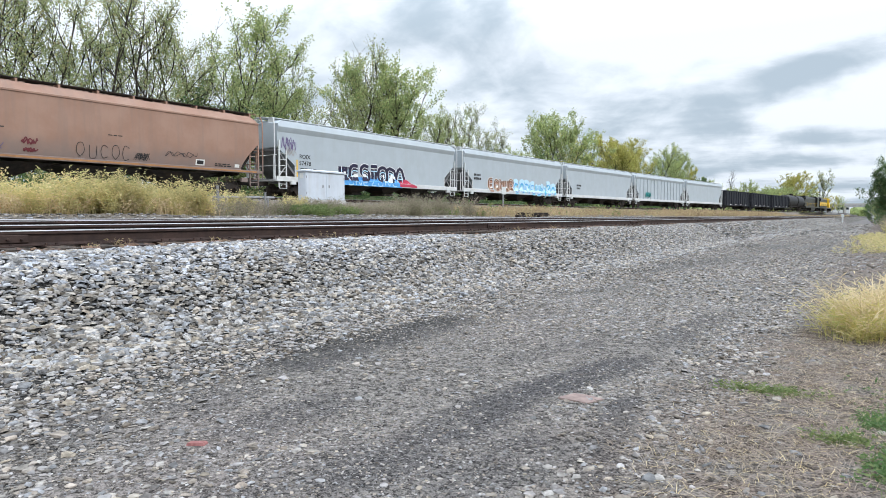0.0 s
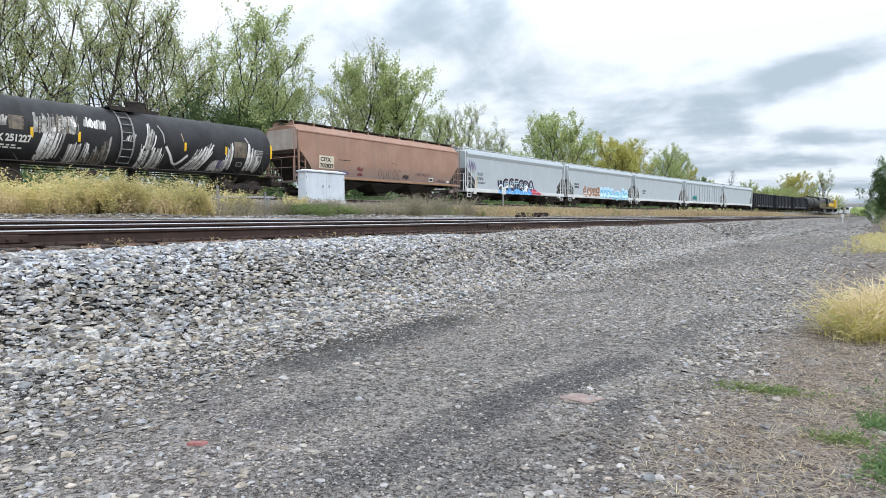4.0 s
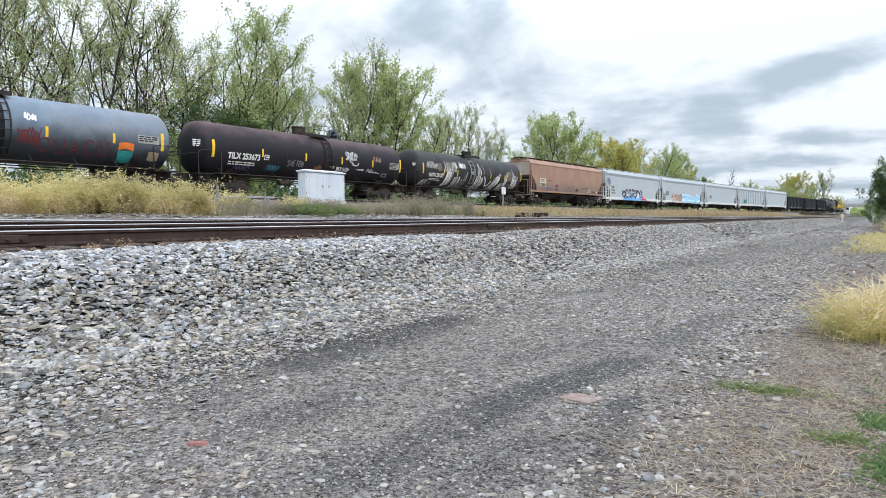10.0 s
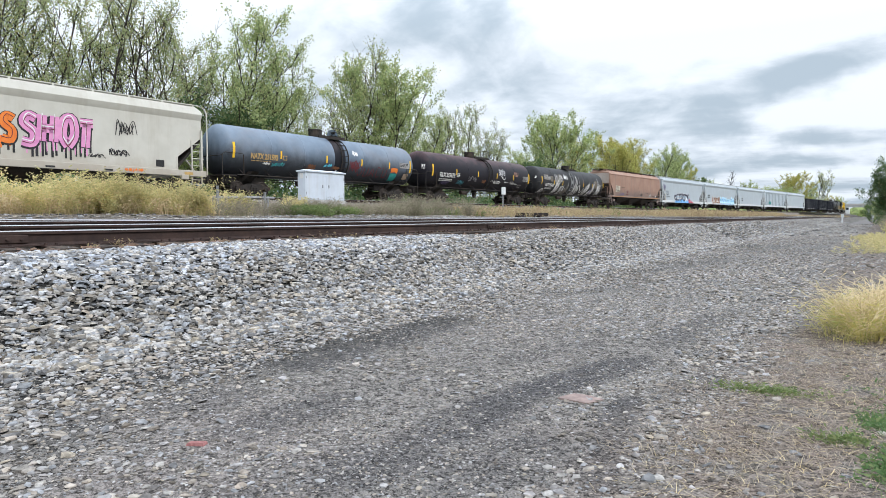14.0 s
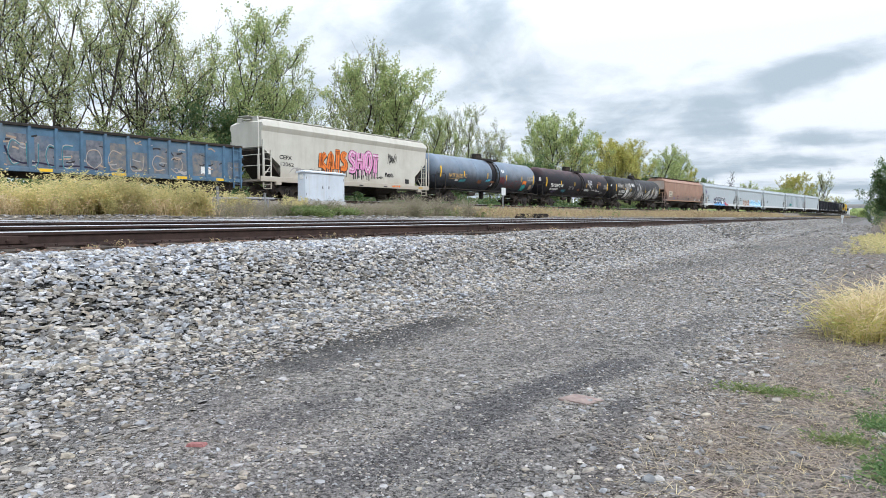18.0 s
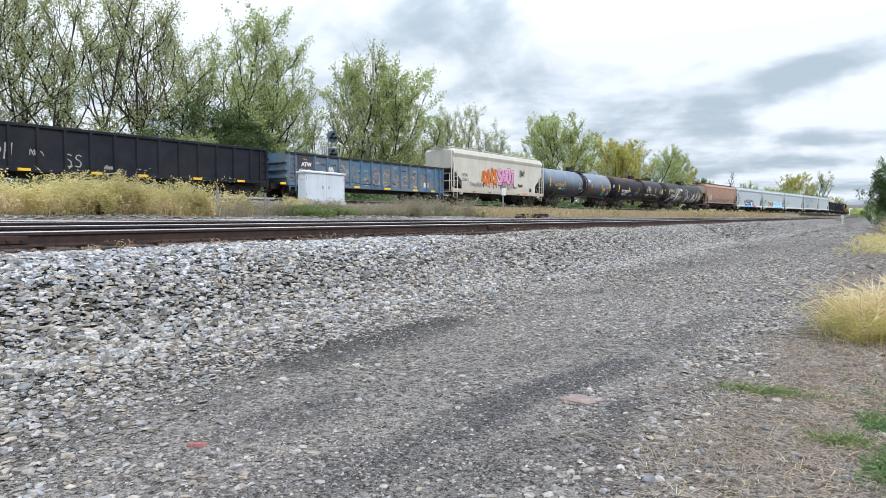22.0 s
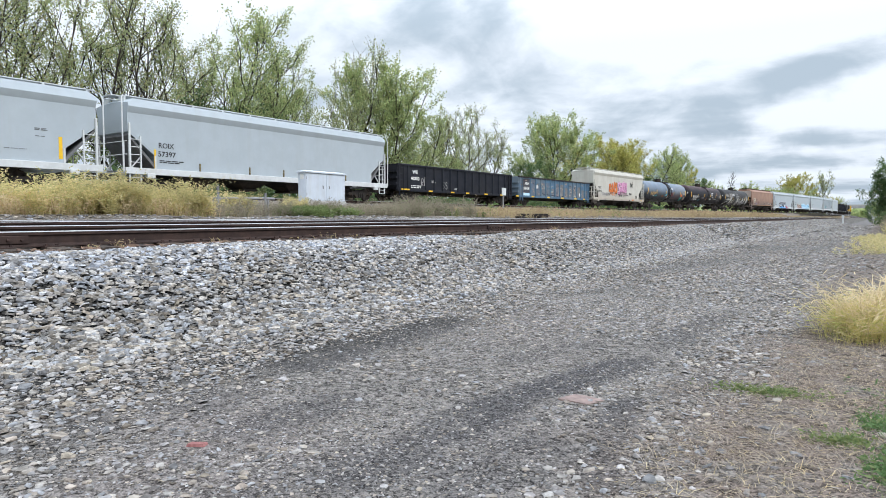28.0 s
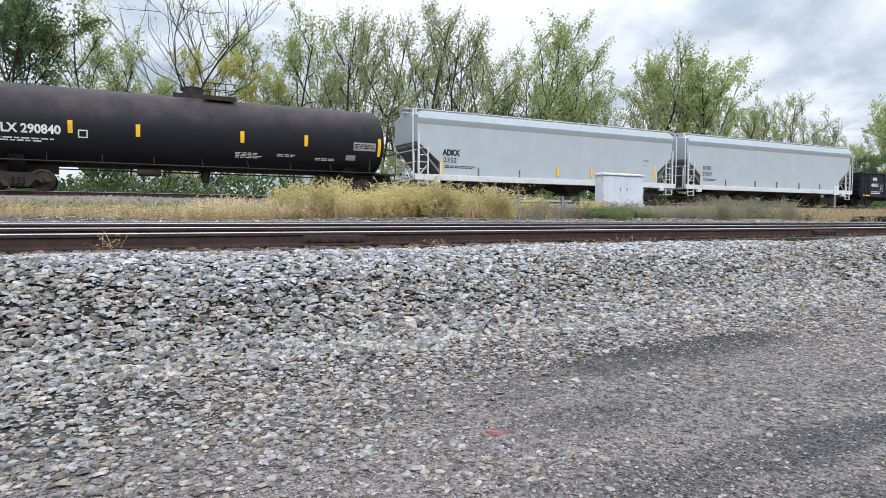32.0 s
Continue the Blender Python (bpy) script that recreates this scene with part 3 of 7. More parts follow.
def rock_shape(seed, small=False):
    """A broken stone: two uneven rings and a slanting, nearly flat top; small: a chip of five sides."""
    r = np.random.RandomState(seed)
    if small:
        v = [(1, 0, 0), (0.2, 1, 0), (-0.9, 0.5, 0), (-0.6, -0.8, 0), (0.5, -0.8, 0), (0.1, 0, 1)]
        f = [(i, (i + 1) % 5, 5) for i in range(5)]
    else:
        v, f = [], []
        turn, lx, ly = r.uniform(0, math.tau), r.uniform(-0.3, 0.3), r.uniform(-0.3, 0.3)
        for rad, z, n in ((1.0, -0.45, 6), (0.88, 0.55, 5)):
            step = np.cumsum(r.uniform(0.5, 1.5, n))
            for a in turn + step / step[-1] * math.tau:
                x, y = rad * math.cos(a), rad * math.sin(a)
                v.append((x, y, z + (lx * x + ly * y if z > 0 else 0)))
        v.append((0.1 * lx, 0.1 * ly, 0.68))
        f = [(0, 1, 6), (1, 7, 6), (1, 2, 7), (2, 8, 7), (2, 3, 8), (3, 9, 8), (3, 4, 9), (4, 10, 9), (4, 5, 10), (5, 0, 10), (0, 6, 10),
             (6, 7, 11), (7, 8, 11), (8, 9, 11), (9, 10, 11), (10, 6, 11)]
    v = np.array(v, float) * r.uniform(0.8, 1.14, (len(v), 1)) + r.uniform(-0.12, 0.12, (len(v), 3)) * (1, 1, 0.6)
    return v, np.array(f)


def rubble(name, mat, xy, size, flatness, sink, label, seed, category="stones", small=False, lay=0.42):
    """Many loose stones lying on the ground, as one mesh."""
    r = np.random.RandomState(seed)
    n = len(xy)
    z = ground_z(xy[:, 0], xy[:, 1])
    shapes = [rock_shape(seed * 10 + k, small) for k in range(6)]
    vs, fs, base = [], [], 0
    pick = r.randint(0, 6, n)
    for k, (v, f) in enumerate(shapes):
        idx = np.where(pick == k)[0]
        c = len(idx)
        if not c:
            continue
        sc = size[idx][:, None] * np.stack([r.uniform(0.85, 1.6, c), r.uniform(0.6, 1.1, c), r.uniform(flatness * 0.7, flatness * 1.3, c)], 1) * 0.5
        p = v[None] * sc[:, None, :]
        tilt, ax = r.normal(0, lay, c), r.uniform(0, math.tau, c)
        ca, sa = np.cos(tilt)[:, None], np.sin(tilt)[:, None]
        y2, z2 = p[..., 1] * ca - p[..., 2] * sa, p[..., 1] * sa + p[..., 2] * ca
        cb, sb = np.cos(ax)[:, None], np.sin(ax)[:, None]
        q = np.stack([p[..., 0] * cb - y2 * sb + xy[idx, 0][:, None], p[..., 0] * sb + y2 * cb + xy[idx, 1][:, None],
                      z2 + (z[idx] + size[idx] * flatness * (0.5 - sink))[:, None]], -1)
        vs.append(q.reshape(-1, 3))
        fs.append((f[None] + (np.arange(c) * len(v))[:, None, None]).reshape(-1, 3) + base)
        base += c * len(v)
    me = mesh_from_arrays(name, np.concatenate(vs), np.concatenate(fs), mat)
    me.shade_flat()
    return tagged(new(name, me), label, category, kind="stuff")


def scatter(n, x0, x1, y0, y1, seed, fade=None):
    r = np.random.RandomState(seed)
    xy = np.stack([r.uniform(x0, x1, n), r.uniform(y0, y1, n)], 1)
    if fade is not None:
        xy = xy[r.uniform(0, 1, n) < fade(xy[:, 0], xy[:, 1])]
    return xy


def build_stones():
    r = np.random.RandomState(5)
    lab = "grey crushed stone ballast heaped beside the track"
    slope = scatter(40000, -8.45, -4.9, -3.5, 12, 11, lambda x, y: np.clip((-5.15 - x) / 0.6 + 0.3 * ripple(x, y, 2, 8), 0.05, 1) * (0.12 + 0.88 * smooth01(-8.2, -7.9, x)))
    new_stone = slope[:, 0] + 0.35 * ripple(slope[:, 0], slope[:, 1], 1.3, 81) + r.normal(0, 0.2, len(slope)) < -7.15
    for xy, mat, seed in ((slope[~new_stone], STONE, 1), (slope[new_stone], STONE_BLUE, 45)):
        rubble("ballast_stones", mat, xy, 0.040 + 0.064 * r.uniform(0, 1, len(xy)) ** 1.5, 0.54, -0.03, lab, seed, lay=0.45)
    fill = scatter(9000, -8.2, -4.9, -3.5, 10, 71)
    rubble("ballast_stones", STONE, fill, 0.018 + 0.022 * r.uniform(0, 1, len(fill)), 0.55, 0.4, "small broken stone between the ballast", 41)
    mid = scatter(27000, -8.45, -4.9, 12, 34, 12, lambda x, y: np.clip((-4.85 - x) / 0.8, 0.12, 1) * (0.15 + 0.85 * smooth01(-8.2, -7.9, x)))
    rubble("ballast_stones", STONE, mid, r.uniform(0.046, 0.105, len(mid)), 0.5, 0.05, lab, 2)
    far = scatter(24000, -8.45, -4.7, 34, 150, 13, lambda x, y: 1 - 0.7 * smooth01(90, 150, y))
    rubble("ballast_stones", STONE, far, r.uniform(0.07, 0.16, len(far)), 0.5, 0.15, "grey crushed stone ballast along the far track", 3)
    inner = scatter(5000, -12.2, -8.75, -3, 30, 14)
    rubble("ballast_stones", STONE, inner, r.uniform(0.05, 0.11, len(inner)), 0.5, 0.3, "grey stone ballast between the rails", 4)
    bed = scatter(8000, -17.0, -14.6, -4, 60, 15)
    rubble("ballast_stones", STONE, bed, r.uniform(0.05, 0.12, len(bed)), 0.45, 0.3, "thin scattered grey ballast beyond the rails", 5)
    chips = scatter(6000, -8.5, -8.12, -3.5, 32, 37, lambda x, y: np.clip(0.45 + 0.7 * ripple(x, y, 1.4, 48), 0.05, 1))
    rubble("timber_chips", ROT, chips, r.uniform(0.05, 0.16, len(chips)), 0.34, -0.15, "broken rotted timber chips along the rail", 25, "debris")
    # the spilled foot of the bank thins out into the road, and keeps off the wheel streaks
    def clear(x, y):
        return 1 - 0.97 * np.clip(cinder(x, y) * 1.5, 0, 1)

    foot = scatter(40000, -6.4, -2.6, -3.5, 12, 16, lambda x, y: clear(x, y) * np.clip(1.0 - smooth01(-4.6, -3.3, x + 0.45 * ripple(x, y, 1.1, 21) + 0.20 * np.minimum(y - 3.2, 2)), 0.03, 1))
    rubble("road_gravel", GRIT, foot, 0.020 + 0.046 * r.uniform(0, 1, len(foot)) ** 2.0, 0.36, 0.08, "small flat grey stones spilled over the road", 6, "gravel", lay=0.26)
    bands = scatter(30000, -4.8, -0.9, 0.9, 12, 72, lambda x, y: clear(x, y) * np.clip(0.10 + 0.62 * ripple(x, y, 1.4, 26) + 0.35 * smooth01(4.0, 7.0, y), 0.02, 1))
    rubble("road_gravel", GRIT, bands, 0.016 + 0.036 * r.uniform(0, 1, len(bands)) ** 2.2, 0.30, 0.12, "flat grey stones left between the wheel streaks", 42, "gravel", lay=0.2)
    road2 = scatter(46000, -5.6, -0.9, 10, 45, 17, lambda x, y: clear(x, y) * np.clip(0.62 + 0.5 * ripple(x, y, 0.8, 22) + 0.5 * smooth01(-4, -5.2, x), 0.1, 1))
    rubble("road_gravel", GRIT, road2, 0.028 + 0.048 * r.uniform(0, 1, len(road2)) ** 1.6, 0.42, 0.08, "small flat grey stones pressed into the road", 7, "gravel", lay=0.25)
    road3 = scatter(12000, -6.0, -0.6, 40, 120, 36, lambda x, y: np.clip(0.4 + 0.5 * ripple(x, y, 0.5, 38), 0.03, 1))
    rubble("road_gravel", GRIT, road3, r.uniform(0.08, 0.17, len(road3)), 0.22, 0.35, "flat grey stones along the far road", 24, "gravel")
    pale = scatter(380, -4.4, -0.7, 1.0, 9, 29, lambda x, y: np.clip(0.45 + 0.5 * ripple(x, y, 1.3, 26), 0.1, 1))
    rubble("pale_stones", PALE, pale, 0.020 + 0.036 * r.uniform(0, 1, len(pale)) ** 2.5, 0.26, 0.15, "scattered pale flat stones on the worn road", 10, "stones", lay=0.12)
    grit = scatter(105000, -5.2, -0.7, 0.6, 7.5, 19, lambda x, y: np.clip(0.5 + 0.5 * ripple(x, y, 1.5, 24), 0.10, 1) * (1 - 0.55 * cinder(x, y)))
    rubble("road_grit", GRIT, grit, 0.007 + 0.018 * r.uniform(0, 1, len(grit)) ** 1.6, 0.5, 0.45, "fine grey grit scattered over the road", 21, "gravel", True)
    grit2 = scatter(60000, -5.4, -0.7, 7.5, 24, 20, lambda x, y: np.clip(0.5 + 0.4 * ripple(x, y, 1.2, 25), 0.05, 1) * (1 - 0.6 * cinder(x, y)))
    rubble("road_grit", GRIT, grit2, r.uniform(0.018, 0.042, len(grit2)), 0.5, 0.45, "fine grey grit scattered over the road", 22, "gravel", True)
    more = scatter(5000, -1.5, 1.2, 11, 32, 28, lambda x, y: np.clip(0.5 + 0.6 * ripple(x, y, 1.0, 27), 0.03, 1))
    rubble("road_gravel", GRIT, more, r.uniform(0.03, 0.09, len(more)), 0.34, 0.3, "loose grey stones along the verge", 23, "gravel")
    # a ridge of thrown-up stones between the road and the verge
    ridge = scatter(16000, -1.7, 0.1, 1.8, 10, 73, lambda x, y: np.exp(-((x + 1.0 - 0.12 * ripple(x, y, 1.0, 28)) / 0.28) ** 2) * np.clip(0.35 + 0.9 * ripple(x, y, 1.8, 29), 0.05, 1) * clear(x, y))
    rubble("road_gravel", GRIT, ridge, 0.016 + 0.05 * r.uniform(0, 1, len(ridge)) ** 1.9, 0.36, 0.1, "ridge of loose stones along the edge of the road", 43, "gravel", lay=0.3)
    shards = scatter(900, -1.5, 0.2, 1.8, 6.5, 74, lambda x, y: np.exp(-((x + 0.95) / 0.3) ** 2) * np.clip(0.4 + 0.8 * ripple(x, y, 1.8, 29), 0.05, 1))
    rubble("pale_stones", PALE, shards, 0.024 + 0.036 * r.uniform(0, 1, len(shards)) ** 2, 0.3, 0.15, "pale flat shards along the edge of the road", 44, "stones", lay=0.2)
    verge = scatter(9000, -1.3, 0.9, 1.8, 11, 18, lambda x, y: np.clip(0.3 + 0.6 * ripple(x, y, 2.0, 23), 0.03, 1) * (1 - 0.75 * smooth01(-0.6, 0.3, x)))
    rubble("road_gravel", GRIT, verge, 0.012 + 0.045 * r.uniform(0, 1, len(verge)) ** 2.2, 0.34, 0.3, "loose grey stones on the dry verge", 8, "gravel")


build_stones()


# ---------------------------------------------------------------- tracks
def rail_ring(top):
    """The outline of a rail across the track, from its top downwards."""
    half = [(0.034, 0.0), (0.037, -0.012), (0.036, -0.040), (0.010, -0.052), (0.009, -0.145), (0.035, -0.158), (0.076, -0.172), (0.076, -0.185)]
    return [(x, top + z) for x, z in half] + [(-x, top + z) for x, z in reversed(half)]


def rail_part(name, xs, zs, ys, parent, label):
    s, top = Shape(), Shape()
    rings, tops = [], []
    for x, z, y in zip(xs, zs, ys):
        rings.append([(x + a, y, b) for a, b in rail_ring(z)])
        tops.append([(x - 0.0385, y, z - 0.007), (x + 0.0385, y, z - 0.007), (x + 0.0385, y, z), (x + 0.033, y, z + 0.005), (x - 0.033, y, z + 0.005), (x - 0.0385, y, z)])
    s.loft(rings)
    ob = part(name, s, RAIL_SIDE, parent, label)
    part("running_surface", top.loft(tops), RAIL_TOP, ob, "shiny worn top of the rail")
    return ob


def tie_mesh(length):
    s = Shape()
    s.box(-0.114, 0.114, -length / 2, length / 2, -0.18, 0.0, 0.012)
    s.v = [(y, x, z) for x, y, z in s.v]
    return s.mesh("tie", TIE)


def build_tracks():
    short = tie_mesh(2.6)
    r = random.Random(3)
    for name, xa, xb, za, zb, y1, lab in (("track_near", A1, A2, RAIL_A1, RAIL_A2, 420, "straight main track with rusty rails on timber ties"),
                                          ("track_middle", B1, B2, RAIL_B, RAIL_B + 0.02, 196, "second straight track with rusty rails on ballast")):
        tr = thing(name, lab, "railway track", kind="structure")
        ys = [-80, 0, 20, 60, 120, y1]
        for x, z in ((xa, za), (xb, zb)):
            rail_part("rail", [x] * 6, [z] * 6, ys, tr, "rust-brown steel rail")
        tilt = math.degrees(math.atan2(zb - za, xa - xb))
        count = 130 if name == "track_near" else 60
        for i in range(count):
            y = -6 + i * 0.515 + r.uniform(-0.03, 0.03)
            part("tie", short, None, tr, at=pose((xa + xb) / 2 + r.uniform(-0.06, 0.06), y, (za + zb) / 2 - 0.187, 0, tilt, r.uniform(-1.2, 1.2)))
        rest = Shape()
        for i in range(160):
            y = -6 + (count + i) * 0.56
            rest.box((xa + xb) / 2 - 1.3, (xa + xb) / 2 + 1.3, y - 0.11, y + 0.11, min(za, zb) - 0.36, min(za, zb) - 0.19)
        tagged(part("ties", rest, TIE, tr, "dark timber ties running off into the distance"), kind="stuff")
        if name == "track_near":
            plate = Shape().box(-0.17, 0.17, -0.095, 0.095, -0.012, 0.010, 0.004)
            for dx in (0.125, -0.125):
                for dy in (-0.06, 0.06):
                    plate.box(dx - 0.014, dx + 0.014, dy - 0.012, dy + 0.012, 0.0, 0.035)
            plate = plate.mesh("tie_plate", RAIL_SIDE)
            for i in range(80):
                part("tie_plate", plate, None, tr, at=pose(xa, -6 + i * 0.515, za - 0.187))
            for y, x, z in ((3.1, xa, za), (15.1, xa, za), (26.9, xa, za), (38.8, xa, za), (9.0, xb, zb), (21.0, xb, zb)):
                bar = Shape().box(x + 0.012, x + 0.045, y - 0.46, y + 0.46, z - 0.150, z - 0.046, 0.01)
                jb = part("joint_bar", bar, RAIL_SIDE, tr, "bolted steel bar joining two rail ends")
                bolts = Shape()
                for k in range(6):
                    bolts.spin([(0, 0.018), (0.03, 0.018), (0.034, 0.010)], 6, "x", (x + 0.045, y - 0.38 + k * 0.152, z - 0.10))
                part("bolts", bolts, RAIL_SIDE, jb)
    tr = thing("track_far", "curving far track on a raised bed that carries the train", "railway track", kind="structure")
    ys = [-150 + i * 8 for i in range(75)]
    for off in (0.755, -0.755):
        rail_part("rail", [float(line_x(y)) + off for y in ys], [RAIL_T] * len(ys), ys, tr, "rust-brown steel rail")
    for i in range(120):
        y = -10 + i * 0.55
        part("tie", short, None, tr, at=pose(float(line_x(y)), y, RAIL_T - 0.187, 0, 0, -1.5))
    bank = scatter(6000, -3.0, 3.0, -12, 70, 31)
    bank[:, 0] += line_x(bank[:, 1])
    rubble("ballast_stones", STONE, bank, np.random.RandomState(9).uniform(0.06, 0.14, len(bank)), 0.5, 0.2, "dull grey ballast under the train", 9)


build_tracks()


# ---------------------------------------------------------------- freight cars. In a car: y ahead, x to the side that is seen, z up from the rail head
def lettering(name, text, size, y, z, surf, mat, parent, label="", weight=0.0, wide=1.0, span=None):
    """Stencilled characters laid on the side at height z, beginning at y."""
    cu = bpy.data.curves.new(name, "FONT")
    cu.body, cu.size, cu.offset, cu.resolution_u = text, size * 1.38, weight, 3
    tmp = new(name, cu)
    bpy.context.view_layer.update()
    me = bpy.data.meshes.new_from_object(tmp.evaluated_get(bpy.context.evaluated_depsgraph_get()))
    bpy.data.objects.remove(tmp)
    bpy.data.curves.remove(cu)
    if span:
        wide = span / max(v.co.x for v in me.vertices)
    for v in me.vertices:
        u, h = v.co.x * wide, v.co.y
        v.co = (surf(z + h) + 0.012, y + u, z + h)
    me.materials.clear()
    me.materials.append(mat)
    return part(name, me, None, parent, label)


def bars(name, y, z, rows, width, height, surf, mat, parent, label="", seed=0):
    """Small print that cannot be read: rows of short bars."""
    r = random.Random(seed)
    s = Shape()
    for i in range(rows):
        yy, zz = y, z - i * height * 1.7
        end = y + width * r.uniform(0.75, 1)
        while yy < end:
            ln = r.uniform(0.12, 0.34)
            s.face_set([(surf(zz) + 0.011, yy, zz), (surf(zz) + 0.011, yy + ln, zz), (surf(zz + height) + 0.011, yy + ln, zz + height), (surf(zz + height) + 0.011, yy, zz + height)], [(0, 1, 2, 3)])
            yy += ln + 0.06
    return part(name, s, mat, parent, label)


def patch(name, y0, y1, z0, z1, surf, mat, parent, label="", lift=0.010, n=3):
    s = Shape()
    zs = [z0 + (z1 - z0) * i / n for i in range(n + 1)]
    s.loft([[(surf(z) + lift, y0, z), (surf(z) + lift, y1, z), (surf(z) + lift - 0.006, y1, z), (surf(z) + lift - 0.006, y0, z)] for z in zs])
    return part(name, s, mat, parent, label)


def stroke(s, pts, width, surf, lift, smooth=4):
    """A sprayed line of even width through the points (y, z)."""
    p = [Vector(q) for q in pts]
    fine = []
    for i in range(len(p) - 1):
        a, b, c, d = p[max(i - 1, 0)], p[i], p[i + 1], p[min(i + 2, len(p) - 1)]
        for k in range(smooth):
            t = k / smooth
            fine.append(0.5 * ((2 * b) + (c - a) * t + (2 * a - 5 * b + 4 * c - d) * t * t + (3 * b - a - 3 * c + d) * t ** 3))
    fine.append(p[-1])
    left, right = [], []
    for i, q in enumerate(fine):
        d = fine[min(i + 1, len(fine) - 1)] - fine[max(i - 1, 0)]
        d = d.normalized() if d.length > 1e-6 else Vector((1, 0))
        nrm = Vector((-d.y, d.x)) * width / 2
        left.append(q + nrm), right.append(q - nrm)
    vs = [(surf(q.y) + lift, q.x, q.y) for q in left + right]
    n = len(fine)
    s.face_set(vs, [(i, i + 1, n + i + 1, n + i) for i in range(n - 1)])


GLYPHS = {
    "K": [[(0, 0), (0.03, 1)], [(0.55, 1), (0.05, 0.45), (0.6, 0)]], "A": [[(0, 0), (0.3, 1), (0.6, 0)], [(0.12, 0.35), (0.5, 0.35)]],
    "T": [[(0, 1), (0.6, 1)], [(0.3, 1), (0.3, 0)]], "S": [[(0.55, 0.9), (0.2, 1), (0.05, 0.72), (0.5, 0.42), (0.45, 0.05), (0.0, 0.08)]],
    "H": [[(0, 0), (0, 1)], [(0.55, 0), (0.55, 1)], [(0, 0.5), (0.55, 0.5)]], "O": [[(0.3, 0), (0.02, 0.35), (0.1, 0.9), (0.45, 0.95), (0.58, 0.4), (0.3, 0)]],
    "E": [[(0.5, 1), (0.02, 0.95), (0.02, 0.05), (0.5, 0)], [(0.02, 0.5), (0.4, 0.52)]], "V": [[(0, 1), (0.28, 0), (0.55, 1)]],
    "R": [[(0, 0), (0.02, 1), (0.5, 0.85), (0.42, 0.5), (0.05, 0.48), (0.55, 0)]], "C": [[(0.55, 0.85), (0.2, 1), (0.02, 0.5), (0.2, 0.02), (0.55, 0.12)]],
    "N": [[(0, 0), (0.02, 1), (0.5, 0), (0.52, 1)]], "U": [[(0, 1), (0.05, 0.1), (0.3, 0), (0.52, 0.15), (0.55, 1)]], "Z": [[(0, 1), (0.5, 0.95), (0.02, 0.05), (0.55, 0)]],
}


def graffiti(parent, letters, y, z, w, h, surf, layers, label, seed=0, slant=0.0):
    """A sprayed piece in layers (paint, thickness as a share of the letter's height), widest first."""
    r = random.Random(seed)
    shakes = [(r.uniform(-0.05, 0.05), r.uniform(-0.08, 0.08), r.uniform(0.9, 1.15)) for _ in letters]
    for i, (paint, thick, dz) in enumerate(layers):
        for k, ch in enumerate(letters):
            s = Shape()
            a, b, c = shakes[k]
            for line in GLYPHS[ch]:
                pts = [(y + (k + px / 0.62 * 0.72 + a + slant * pz) * w / len(letters), z + dz * h + (pz * c + b) * h) for px, pz in line]
                stroke(s, pts, thick * h, surf, 0.012 + 0.004 * i + 0.0004 * k)
            part("graffiti_letter", s, SPRAY[paint], parent, label if i == 0 else "")


def scrawl(parent, y, z, w, h, surf, paint, seed, label, lines=3, thick=0.05):
    """A quick illegible tag."""
    r = random.Random(seed)
    s = Shape()
    for _ in range(lines):
        n = r.randint(5, 9)
        y0 = y + r.uniform(0, 0.25) * w
        pts = [(y0 + w * 0.75 * i / n + r.uniform(-0.08, 0.08) * w, z + h * (0.5 + (0.5 if i % 2 else -0.5) * r.uniform(0.3, 1.0))) for i in range(n)]
        stroke(s, pts, thick, surf, 0.014, 5)
    part("graffiti_tag", s, SPRAY[paint], parent, label)


def brushed(parent, y0, y1, top, bottom, surf, seed, label, lean=0.0, ragged=0.4, mats=None, lift=0.012):
    """Roughly brushed paint: upright ragged strokes side by side, between heights given at both ends."""
    r = random.Random(seed)
    kinds = mats or (SPRAY["white"], SPRAY["silver"], SMEAR)
    shapes = [Shape() for _ in kinds]
    n = max(3, int((y1 - y0) / 0.055))
    for i in range(n):
        u = (i + r.uniform(-0.4, 0.4)) / n
        zb, zt = bottom[0] + (bottom[1] - bottom[0]) * u, top[0] + (top[1] - top[0]) * u
        zb, zt = zb + r.uniform(0, 0.08), zt - (zt - zb) * ragged * r.random() ** 1.6
        if zt - zb < 0.08 or r.random() < 0.10:
            continue
        y = y0 + (y1 - y0) * u
        k = r.choice((0, 0, 1, 2))
        stroke(shapes[k], [(y, zb), (y + lean * 0.5 + r.uniform(-0.03, 0.03), (zb + zt) / 2), (y + lean + r.uniform(-0.04, 0.04), zt)], r.uniform(0.04, 0.11), surf, lift + 0.0006 * (i % 9), 3)
    for sh, m in zip(shapes, kinds):
        if sh.f:
            tagged(part("paint_smear", sh, m, parent, label), kind="stuff")


def drips(parent, y0, y1, z, long, surf, paint, seed, count=9, width=0.05, lift=0.013):
    """Runs of spray paint below a piece."""
    r = random.Random(seed)
    for i in range(count):
        y = y0 + (y1 - y0) * (i + r.uniform(0.2, 0.8)) / count
        s = Shape()
        stroke(s, [(y, z + 0.2), (y, z - long * r.uniform(0.3, 1.0))], width * r.uniform(0.7, 1.2), surf, lift + 0.0004 * (i % 5), 2)
        part("paint_drip", s, SPRAY[paint], parent)


